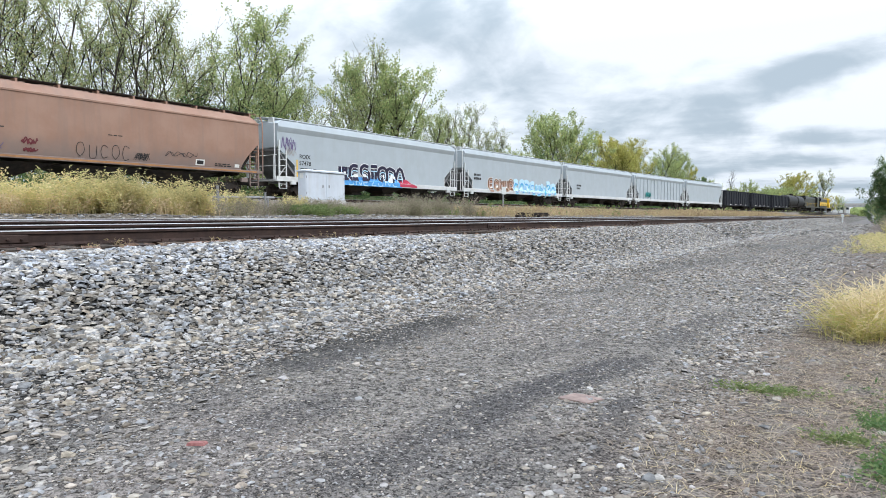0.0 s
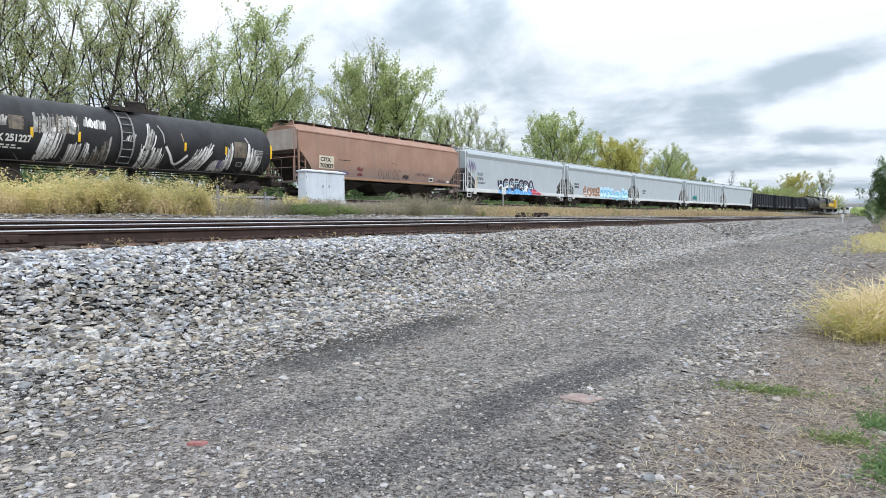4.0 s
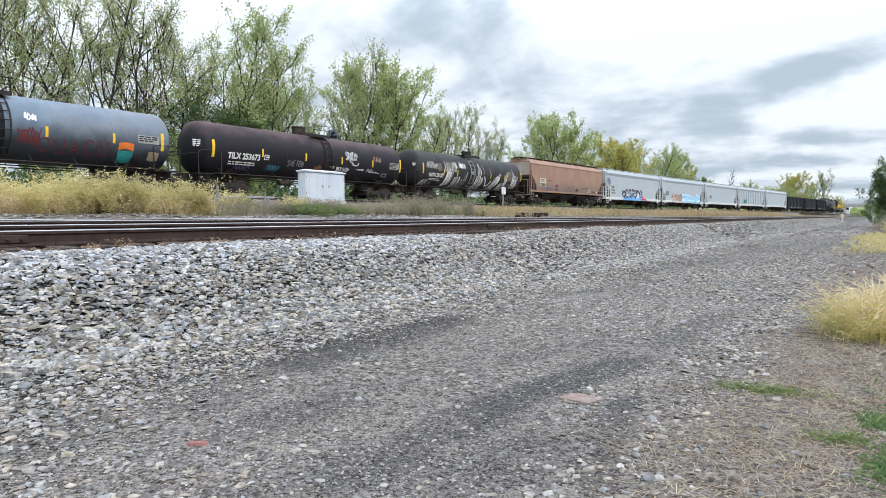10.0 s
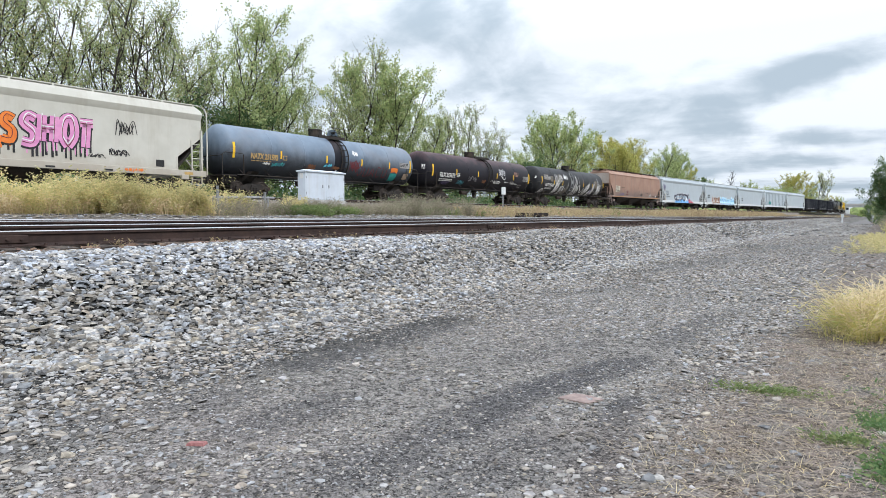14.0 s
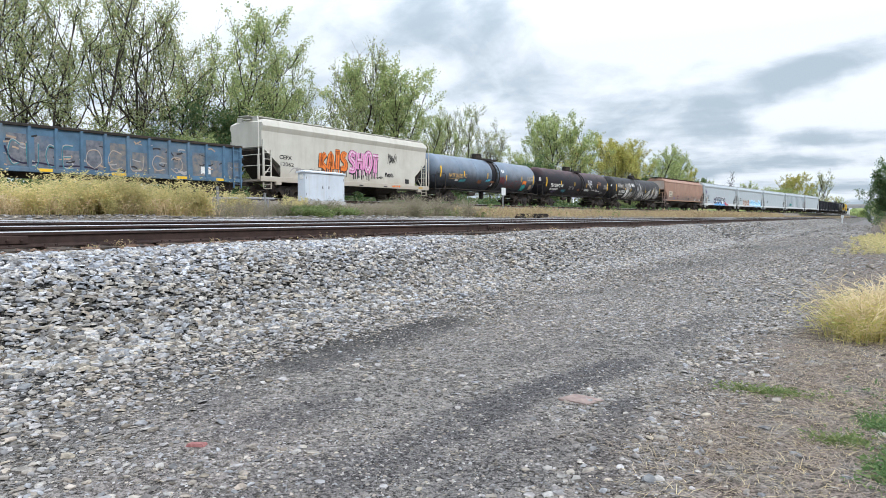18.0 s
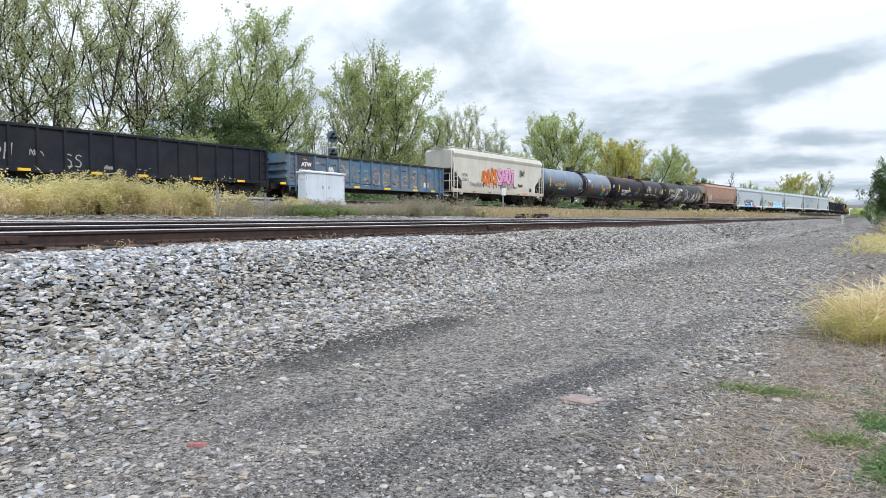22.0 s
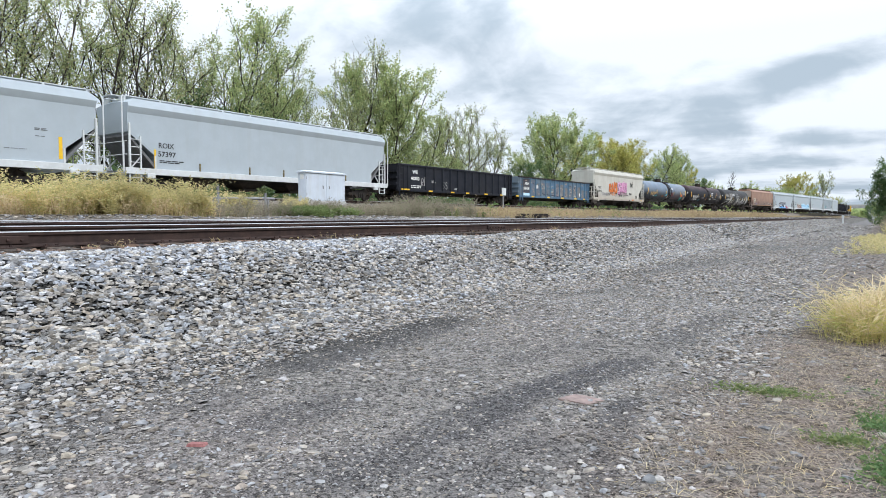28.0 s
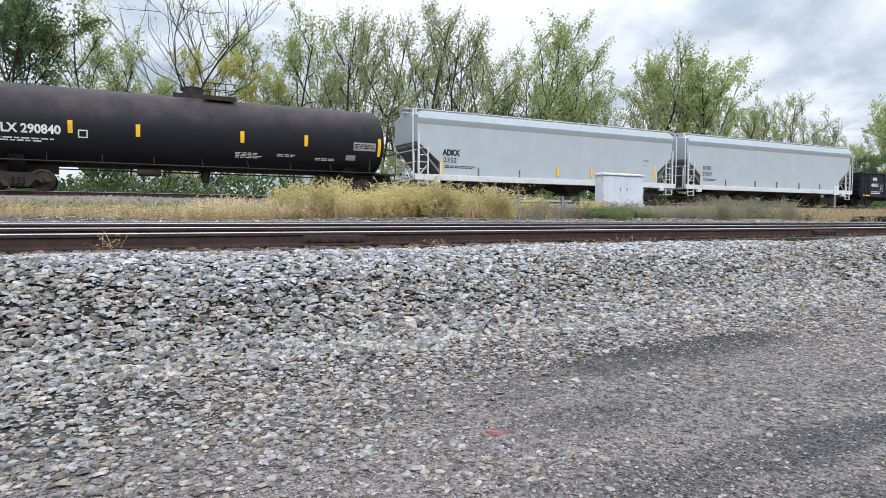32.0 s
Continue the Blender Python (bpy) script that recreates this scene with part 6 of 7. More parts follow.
    bars("small_print", -7.0, 1.25, 2, 1.2, 0.08, f, STENCIL_W, c, seed=15)
    patch("reflective_strip", -8.3, -7.3, 0.92, 1.02, lambda z: 1.605, YELLOW, c)
    for y in (-4.84, -1.74, 0.54, 3.6, 6.4):
        patch("reflective_strip", y, y + 0.52, 0.86, 0.98, lambda z: 1.605, YELLOW, c)
    graffiti(c, "RH", -5.7, 1.30, 0.75, 0.62, f, [("silver", 0.10, 0)], "pale sprayed letters", 71, 0.2)
    scrawl(c, -4.4, 1.55, 0.75, 0.3, f, "silver", 72, "pale scribbled tag", 2, 0.04)
    graffiti(c, "SS", -2.85, 1.15, 0.85, 0.55, f, [("silver", 0.09, 0)], "pale sprayed letters", 73, 0.1)
    scrawl(c, -1.1, 1.1, 0.7, 0.25, f, "silver", 74, "pale scribbled tag", 2, 0.03)
    couple(c, 18.8)
    # white hoppers at the back
    c, f = hopper("covered_hopper", 20.8, WHITE, WHITE_TRIM, "clean white covered hopper with black stencilled number")
    lettering("reporting_mark", "ROIX", 0.27, -8.05, 2.40, f, STENCIL_B, c, weight=0.006, span=0.88)
    lettering("car_number", "57397", 0.27, -8.08, 1.96, f, STENCIL_B, c, weight=0.006, span=1.0)
    bars("small_print", -8.0, 1.72, 2, 1.2, 0.05, f, STENCIL_B, c, seed=5)
    patch("reflective_strip", -8.28, -8.18, 1.32, 2.3, f, YELLOW, c)
    for y in (-5.66, -2.38, 0.16, 2.9, 5.6):
        part("side_bracket", Shape().box(1.44, 1.51, y - 0.035, y + 0.035, 1.32, 1.74), BRACKET, c)
    couple(c, 20.8)
    c, f = hopper("covered_hopper", 20.85, WHITE, WHITE_TRIM, "clean white covered hopper with a yellow strip")
    lettering("reporting_mark", "ADKX", 0.31, -8.1, 2.40, f, STENCIL_B, c, weight=0.03, span=1.1)
    lettering("car_number", "2352", 0.27, -8.08, 2.0, f, STENCIL_B, c, weight=0.004, span=0.85)
    bars("small_print", -8.0, 1.78, 2, 1.9, 0.05, f, STENCIL_B, c, seed=6)
    patch("reflective_strip", -8.20, -8.10, 1.32, 2.25, f, YELLOW, c)
    patch("reflective_strip", 7.99, 8.15, 1.48, 2.48, f, YELLOW, c)
    bars("small_print", 7.0, 2.76, 2, 0.55, 0.035, f, STENCIL_F, c, seed=16)
    bars("small_print", 7.03, 2.42, 1, 0.45, 0.03, f, STENCIL_F, c, seed=26)
    bars("small_print", 4.55, 1.78, 2, 0.85, 0.06, f, STENCIL_F, c, seed=36)
    bars("small_print", 5.8, 1.8, 1, 0.8, 0.025, f, STENCIL_F, c, seed=46)
    for y in (-5.8, -2.97):
        part("side_bracket", Shape().box(1.44, 1.51, y - 0.035, y + 0.035, 1.32, 1.74), BRACKET, c)
    for y in (-0.15, 2.53, 5.54):
        part("side_bracket", Shape().box(1.44, 1.51, y - 0.075, y + 0.075, 1.50, 2.02), YELLOW, c, "yellow-faced side bracket")
    couple(c, 20.85)
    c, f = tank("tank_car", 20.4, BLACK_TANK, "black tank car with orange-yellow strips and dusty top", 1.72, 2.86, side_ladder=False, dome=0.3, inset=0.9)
    lettering("reporting_mark", "TILX 290840", 0.36, -8.1, 2.35, f, STENCIL_W, c, weight=0.016, span=2.5)
    bars("small_print", -8.0, 2.1, 2, 2.3, 0.055, f, STENCIL_W, c, seed=17)
    strips(c, f, (-5.26, -2.69, 1.74, 4.79), 2.42, 2.95, 0.18)
    strips(c, f, (8.66,), 2.1, 3.0, 0.17)
    patch("placard_frame", -4.98, -4.62, 2.25, 2.58, f, STENCIL_W, c)
    patch("placard_face", -4.93, -4.67, 2.3, 2.53, f, BLACK_TANK, c, lift=0.018)
    bars("small_print", 1.45, 1.95, 4, 1.1, 0.04, f, STENCIL_W, c, seed=18)
    bars("small_print", 3.4, 1.95, 2, 0.8, 0.04, f, STENCIL_W, c, seed=19)
    bars("small_print", 5.3, 1.85, 2, 1.0, 0.04, f, STENCIL_W, c, seed=20)
    patch("data_panel", 7.25, 8.45, 2.35, 2.75, f, SPRAY["silver"], c)
    bars("small_print", 7.3, 2.62, 3, 1.05, 0.05, lambda z: f(z) + 0.01, STENCIL_B, c, seed=27)
    patch("data_plate", 6.9, 7.4, 1.85, 2.1, f, SPRAY["silver"], c)
    couple(c, 20.4)
    # the head of the train
    s = 130.41
    for k, ln in enumerate((19.06, 17.75, 17.71)):
        c, f = gondola("gondola", ln, BLACK_GON, "tall black gondola with ribbed sides", 12, 3.75)
        for y in (-5, -1.5, 2, 5.5):
            patch("reflective_strip", y, y + 0.7, 1.0, 1.15, lambda z: 1.605, STENCIL_W, c)
        TRAIN.append((c, s + ln / 2, ln))
        s += ln
    c, f = tank("tank_car", 18.99, GREY_TANK, "dull grey-black tank car near the locomotives")
    TRAIN.append((c, s + 18.99 / 2, 18.99))
    s += 18.99
    for nm, ln, pt, lab in (("locomotive", 23.07, LOCO_K, "black diesel locomotive with yellow handrails"), ("locomotive", 23.53, LOCO_Y, "yellow and black diesel locomotive leading the train")):
        c = locomotive(nm, ln, pt, lab)
        TRAIN.append((c, s + ln / 2, ln))
        s += ln


build_train()


def travel(t):
    """How far the train has gone after t seconds, in metres."""
    return 5.274 * t - 0.004265 * t * t - 7.29e-5 * t ** 3


def motions():
    for car, s0, ln in TRAIN:
        rows = []
        for i in range(17):
            t = i * 2.0
            s = s0 + travel(t)
            xa, ya = on_line(s - ln * 0.36)
            xb, yb = on_line(s + ln * 0.36)
            rows.append((t, pose((xa + xb) / 2, (ya + yb) / 2, RAIL_T + 0.004, 0, 0, -math.degrees(math.atan2(xb - xa, yb - ya)))))
        walk(car, rows)
    for ws, wy in WHEEL_SETS:
        walk(ws, [(i / 8, pose(0, wy, 0.457, -math.degrees(travel(i / 8) / 0.457), 0, 0)) for i in range(257)])


# ---------------------------------------------------------------- plants
def tree_meshes(seed, height, leaves, leaf_mat, leaf_size=0.2, spread=0.32, low=0.22, stems=1, fine=3, rise=0.5, keep=0.8, bare=0.0, tuft=0.008, limbs=22):
    """Bark and crown of one tree: trunks, rising limbs, branches and twigs, with leaves in sprays along the twigs. bare: how far the top has lost its leaves."""
    r = np.random.RandomState(seed)
    bark = Shape()
    sprays = []

    def limb(p, d, ln, r0, level, bend, lift):
        n = (7, 5, 3, 2)[level]
        pts, q, dd = [p], p.copy(), d.copy()
        for i in range(n):
            dd = (dd + Vector(r.normal(0, bend, 3)) + Vector((0, 0, lift))).normalized()
            q = q + dd * ln / n
            pts.append(q.copy())
        bark.tube(pts, r0, (7, 5, 3, 3)[level], r0 * (0.3, 0.28, 0.35, 0.5)[level])
        return pts

    def along(pts, t):
        k = min(len(pts) - 2, int(t * (len(pts) - 1)))
        return pts[k].lerp(pts[k + 1], min(1.0, t * (len(pts) - 1) - k)), (pts[k + 1] - pts[k]).normalized()

    for s in range(stems):
        a0 = s * math.tau / stems + r.uniform(-0.5, 0.5)
        tilt = r.uniform(0.02, 0.08) if stems == 1 else r.uniform(0.10, 0.22)
        off = 0.25 * (stems > 1)
        trunk = limb(Vector((math.cos(a0) * off, math.sin(a0) * off, -0.3)), Vector((math.cos(a0) * tilt, math.sin(a0) * tilt, 1)).normalized(),
                     height * r.uniform(0.70, 0.86), height * 0.0092 / stems ** 0.35, 0, 0.09, 0.02)
        count = 17 if stems == 1 else limbs // stems + 2
        for i in range(count):
            t = low + (0.97 - low) * (i + r.uniform(0, 0.9)) / count
            p, _ = along(trunk, t)
            a = i * 2.4 + r.uniform(-0.6, 0.6)
            d = Vector((math.cos(a), math.sin(a), rise + 0.8 * t + r.uniform(-0.2, 0.3))).normalized()
            ln = height * spread * max(0.45, 1.15 - 1.05 * abs(t - 0.42)) * r.uniform(0.7, 1.2)
            pts = limb(p, d, ln, height * 0.0044 * (1.2 - 0.8 * t), 1, 0.17, 0.10)
            for j in range(6):
                b, dir1 = along(pts, 0.25 + 0.75 * (j + r.uniform(0, 1)) / 6)
                d2 = (dir1 + Vector(r.normal(0, 0.55, 3)) + Vector((0, 0, 0.25))).normalized()
                pts2 = limb(b, d2, ln * r.uniform(0.28, 0.55), height * 0.0016, 2, 0.18, 0.12)
                for k2 in range(fine):
                    c, dir2 = along(pts2, 0.2 + 0.8 * r.uniform())
                    d3 = (dir2 + Vector(r.normal(0, 0.5, 3)) + Vector((0, 0, 0.35))).normalized()
                    sprays.append(limb(c, d3, height * r.uniform(0.035, 0.075), height * 0.0007, 3, 0.15, 0.12))
                sprays.append(pts2[-3:])
    size = height / np.percentile([t[-1].z for t in sprays], 99.3)
    bark.v = [tuple(q * size for q in p) for p in bark.v]
    bark_me = bark.mesh("trunk_and_branches", BARK)
    tw = np.array([[q[:] for q in t[-3:]] for t in sprays]) * size
    share = keep * (1 - bare * np.clip((tw[:, 2, 2] / height - 0.5) / 0.45, 0, 1))
    tw = tw[r.uniform(0, 1, len(tw)) < share]
    if not leaves or not len(tw):
        return bark_me, None
    idx, u = r.randint(0, len(tw), leaves), r.uniform(0.15, 2.12, leaves)
    lo = np.minimum(u.astype(int), 1)
    f = (u - lo)[:, None]
    c = tw[idx, lo] * (1 - f) + tw[idx, lo + 1] * f + r.normal(0, tuft * height, (leaves, 3)) * (1, 1, 0.8)
    c[:, 2] = np.maximum(c[:, 2], 0.3)
    return bark_me, leaf_cloud(c, leaf_size, leaf_mat, r)


def leaf_cloud(c, size, mat, r):
    """Folded four-cornered leaves at the places c."""
    n = len(c)
    a = r.normal(0, 1, (n, 3))
    a /= np.linalg.norm(a, axis=1)[:, None]
    b = np.cross(a, r.normal(0, 1, (n, 3)))
    b /= np.linalg.norm(b, axis=1)[:, None] + 1e-9
    s = (size * r.uniform(0.55, 1.25, n))[:, None]
    up = np.cross(a, b)
    v = np.stack([c - a * s * 0.55, c + b * s * 0.34 + up * s * 0.1, c + a * s * 0.55, c - b * s * 0.34 + up * s * 0.1], 1).reshape(-1, 3)
    f = np.arange(n * 4).reshape(-1, 4)
    return mesh_from_arrays("crown", v, f, mat)


TREE_KINDS = {}


def build_tree_kinds():
    # seed, height, leaves, material, leaf size, spread, lowest limb, stems, rise, kept twigs, bareness, label
    spec = {"olive": (1, 17, 16000, LEAF[0], 0.20, 0.33, 0.10, 2, 0.40, 0.9, 0.1, "broadleaf tree with light green autumn leaves"),
            "olive_b": (2, 17, 14000, LEAF[0], 0.19, 0.30, 0.14, 2, 0.5, 0.85, 0.35, "tall broadleaf tree with thinning green leaves"),
            "yellow": (3, 17, 21000, LEAF[1], 0.20, 0.33, 0.10, 2, 0.40, 0.9, 0.1, "broadleaf tree turning yellow-green"),
            "thin": (4, 18, 10500, LEAF[3], 0.18, 0.26, 0.12, 2, 0.6, 0.85, 0.25, "slender tree with few pale leaves"),
            "thin_b": (5, 18, 9500, LEAF[3], 0.18, 0.25, 0.12, 3, 0.65, 0.8, 0.4, "slender half-bare tree with pale leaves"),
            "dark": (6, 9, 9000, LEAF[2], 0.20, 0.40, 0.05, 2, 0.30, 1.0, 0.0, "low dense dark-green tree"),
            "deep": (21, 17, 20000, LEAF[2], 0.22, 0.33, 0.10, 2, 0.40, 0.95, 0.0, "tall tree in dense dark-green leaf"),
            "dense": (22, 9, 17000, LEAF[2], 0.19, 0.36, 0.03, 3, 0.35, 1.0, 0.0, "dense rounded dark-green tree beside the road"),
            "bushy": (7, 8, 8000, LEAF[0], 0.18, 0.40, 0.04, 3, 0.3, 1.0, 0.0, "bushy young tree with light green leaves"),
            "round": (12, 15, 30000, LEAF[0], 0.21, 0.36, 0.05, 3, 0.55, 1.0, 0.0, "rounded fan-shaped tree with light green leaves"),
            "gold": (8, 15, 30000, LEAF[1], 0.22, 0.38, 0.04, 3, 0.45, 1.0, 0.0, "rounded tree with golden-green leaves")}
    for k, (seed, h, n, m, ls, sp, low, st, rise, keep, bare, lab) in spec.items():
        TREE_KINDS[k] = (h, *tree_meshes(seed, h, n, m, ls, sp, low, st, 2 if h < 10 else 3, rise, keep, bare, 0.022 if h < 10 else 0.013, 36 if k in ("round", "gold") else 22), lab)
    h = 16
    TREE_KINDS["bare"] = (h, *tree_meshes(9, h, 350, LEAF[3], 0.16, 0.44, 0.15, 2, 4, 0.5, 0.5, limbs=16), "bare-branched tree with hardly a leaf")
    TREE_KINDS["pole"] = (h, *tree_meshes(31, h, 0, LEAF[3], 0.16, 0.13, 0.3, 1, 2, 1.2, 0.5), "slim bare tree without leaves")


build_tree_kinds()


def plant(kind, x, y, height, turn, group="trees behind the line"):
    h, bark, crown, lab = TREE_KINDS[kind]
    k = height / h
    t = thing("tree", lab, "tree", pose(x, y, float(ground_z(x, y)), 0, 0, turn), group)
    t.scale = (k * 1.04, k * 0.98, k)
    part("trunk", bark, None, t)
    if crown:
        part("crown", crown, None, t)
    return t


def build_trees():
    r = random.Random(8)
    # the row whose tops stand against the sky
    row = [(-24, 16, "olive"), (-17, 15, "thin"), (-9, 16, "deep"), (-4.2, 14.5, "deep"), (0.8, 13.2, "olive"), (4.4, 19.0, "bare"), (3.2, 10.0, "olive"), (10.4, 12.0, "yellow"), (13.5, 16, "olive_b"), (16.5, 16.0, "thin"),
           (19.5, 16.5, "thin_b"), (22.6, 18.0, "thin"), (26, 18.2, "thin_b"), (28.8, 15.5, "bare"), (30.6, 17.2, "thin"), (33.4, 18.0, "olive_b"), (37.2, 15.6, "olive_b"), (41.0, 13.8, "olive"), (44.5, 13.0, "thin"),
           (51.2, 19.6, "thin_b"), (53.6, 17.4, "round"), (59.5, 14.2, "olive"), (66, 14.2, "thin_b"), (73, 15.6, "thin"), (78.5, 14.2, "thin_b"), (86, 11.0, "olive"), (98, 15.8, "round"),
           (105, 14.0, "yellow"), (127, 15.5, "gold"), (136, 14.5, "gold"), (151, 16.6, "olive_b"), (178, 16.4, "round"), (189, 13, "yellow"), (203, 12, "dark"), (214, 11.5, "olive")]
    for y, h, k in row:
        plant(k, -45 + r.uniform(-1.6, 1.6), y, h * 0.92 - 0.4 if y < 90 else h, r.uniform(0, 360))
    kinds = ["olive", "olive_b", "thin", "yellow", "olive", "thin_b"]
    for i in range(18):
        y = -26 + i * 7.0 + r.uniform(-2.5, 2.5)
        if not 8 < y < 48:
            plant(kinds[i % 6], -56 + r.uniform(-4, 4), y, r.uniform(8.0, 10.5), r.uniform(0, 360), "second row of trees")
    for i in range(30):
        y = -26 + i * 5.4 + r.uniform(-1.8, 1.8)
        k = ("bushy", "dark", "bushy", "bushy")[i % 4]
        plant(k, -41.5 + r.uniform(-1.5, 2.0), y, r.uniform(3.0, 5.6), r.uniform(0, 360), "bushes below the trees")
    for y, h, k in ((31.5, 8.8, "dark"), (35, 8.2, "dark"), (33, 7.4, "dark"), (28, 5.5, "bushy"), (84, 8, "dark"), (140, 9, "dark")):
        plant(k, -42 + r.uniform(-1, 1), y, h, r.uniform(0, 360), "bushes below the trees")
    # beyond the bend
    for x, y, h, k in ((-36, 232, 11, "olive"), (-34, 246, 9, "olive_b"), (-31, 258, 9, "yellow"), (-30, 270, 10, "olive"), (-27, 283, 16, "gold"), (-24, 296, 11, "olive"), (-21, 318, 19, "thin_b"),
                       (-25, 330, 10, "olive"), (-19, 350, 9, "yellow"), (-17, 380, 9, "olive")):
        plant(k, x, y, h, r.uniform(0, 360), "far trees")
    for x, y, h, k in ((-38.5, 196, 9.0, "olive"), (-36.5, 206, 8.0, "bushy"), (-34, 222, 9.0, "olive_b"), (-31.5, 236, 9.0, "bushy"), (-30, 250, 9.5, "olive"), (-27, 262, 10.0, "bushy")):
        plant(k, x, y, h, r.uniform(0, 360), "far trees")
    plant("pole", -38, 214, 13.5, 40, "far trees")
    for i in range(14):
        y = 218 + i * 9
        plant(("bushy", "dark", "bushy", "gold")[i % 4], -41 + (y - 218) * 0.13 + r.uniform(-2, 2), y, r.uniform(6.5, 9.0), r.uniform(0, 360), "far trees")
    # beside the road, on the near side
    for x, y, h, k in ((1.0, 76, 6.9, "dense"), (3.4, 70, 6.6, "dense"), (1.2, 88, 5.6, "dense"), (2.0, 62, 2.8, "dense"), (3.6, 60, 3.6, "bushy"), (0.4, 112, 4.0, "bushy"), (-1.0, 135, 3.6, "dark"), (4, 140, 8, "olive")):
        plant(k, x, y, h, r.uniform(0, 360), "trees beside the road")


build_trees()


def blades(name, mat, xy, height, width, lean, seed, label, category="grass", seeds=0.0, leaves=0, leaf_size=0.1, root=0.02, leaf_wide=0.2):
    """Bent tapering stems; seeds: share of stems that end in a thick seed head; leaves: leaf blades along each stem."""
    r = np.random.RandomState(seed)
    n = len(xy)
    z = ground_z(xy[:, 0], xy[:, 1])
    p0 = np.stack([xy[:, 0], xy[:, 1], z - root], 1)
    a = r.uniform(0, math.tau, n)
    out = np.stack([np.cos(a), np.sin(a), 0 * a], 1)
    side = np.stack([-np.sin(a), np.cos(a), 0 * a], 1)
    turn = r.uniform(0, math.pi, n)
    side = side * np.cos(turn)[:, None] + out * np.sin(turn)[:, None]
    h = (np.broadcast_to(height, (n,)) * r.uniform(0.55, 1.1, n))[:, None]
    ln = (lean * r.uniform(0.2, 1.3, n))[:, None] * h
    w = (width * r.uniform(0.6, 1.3, n))[:, None]
    rings = []
    head = (r.uniform(0, 1, n) < seeds)[:, None]
    for k, t in enumerate((0, 0.4, 0.75, 1.0)):
        c = p0 + out * ln * t * t + np.array([0, 0, 1]) * h * (t - 0.18 * t * t * lean)
        ww = w * (1, 0.85, 0.6, 0.1)[k]
        ww = np.where(head, w * (0.6, 0.5, 2.2, 1.2)[k], ww)
        rings += [c - side * ww / 2, c + side * ww / 2]
    v = np.stack(rings, 1).reshape(-1, 3)
    base = (np.arange(n) * 8)[:, None]
    f = np.concatenate([base + np.array([[0, 1, 3, 2]]), base + np.array([[2, 3, 5, 4]]), base + np.array([[4, 5, 7, 6]])])
    if leaves:
        m = n * leaves
        idx = np.repeat(np.arange(n), leaves)
        t = r.uniform(0.15, 1.0, m)[:, None]
        c = p0[idx] + out[idx] * ln[idx] * t * t + np.array([0, 0, 1]) * h[idx] * (t - 0.18 * t * t * lean) + r.normal(0, 0.35 * leaf_size, (m, 3))
        d = r.normal(0, 1, (m, 3))
        d[:, 2] = np.abs(d[:, 2]) * 0.5
        d /= np.linalg.norm(d, axis=1)[:, None]
        q = np.cross(d, r.normal(0, 1, (m, 3)))
        q /= np.linalg.norm(q, axis=1)[:, None] + 1e-9
        s = (leaf_size * r.uniform(0.5, 1.3, m))[:, None]
        lv = np.stack([c, c + d * s * 0.6 + q * s * leaf_wide, c + d * s * 1.1, c + d * s * 0.6 - q * s * leaf_wide], 1).reshape(-1, 3)
        f = np.concatenate([f, np.arange(m * 4).reshape(-1, 4) + len(v)])
        v = np.concatenate([v, lv])
    return tagged(new(name, mesh_from_arrays(name, v, f, mat)), label, category, kind="stuff")


def clumps(n, per, x0, x1, y0, y1, seed, spread):
    """Stems gathered in bushes: places, and a height for each stem's bush."""
    r = np.random.RandomState(seed)
    c = np.stack([r.uniform(x0, x1, n), r.uniform(y0, y1, n)], 1)
    h = r.uniform(0.6, 1.15, n)
    i = np.repeat(np.arange(n), per)
    return c[i] + r.normal(0, spread, (len(i), 2)) * r.uniform(0.5, 1.2, n)[i][:, None], h[i]


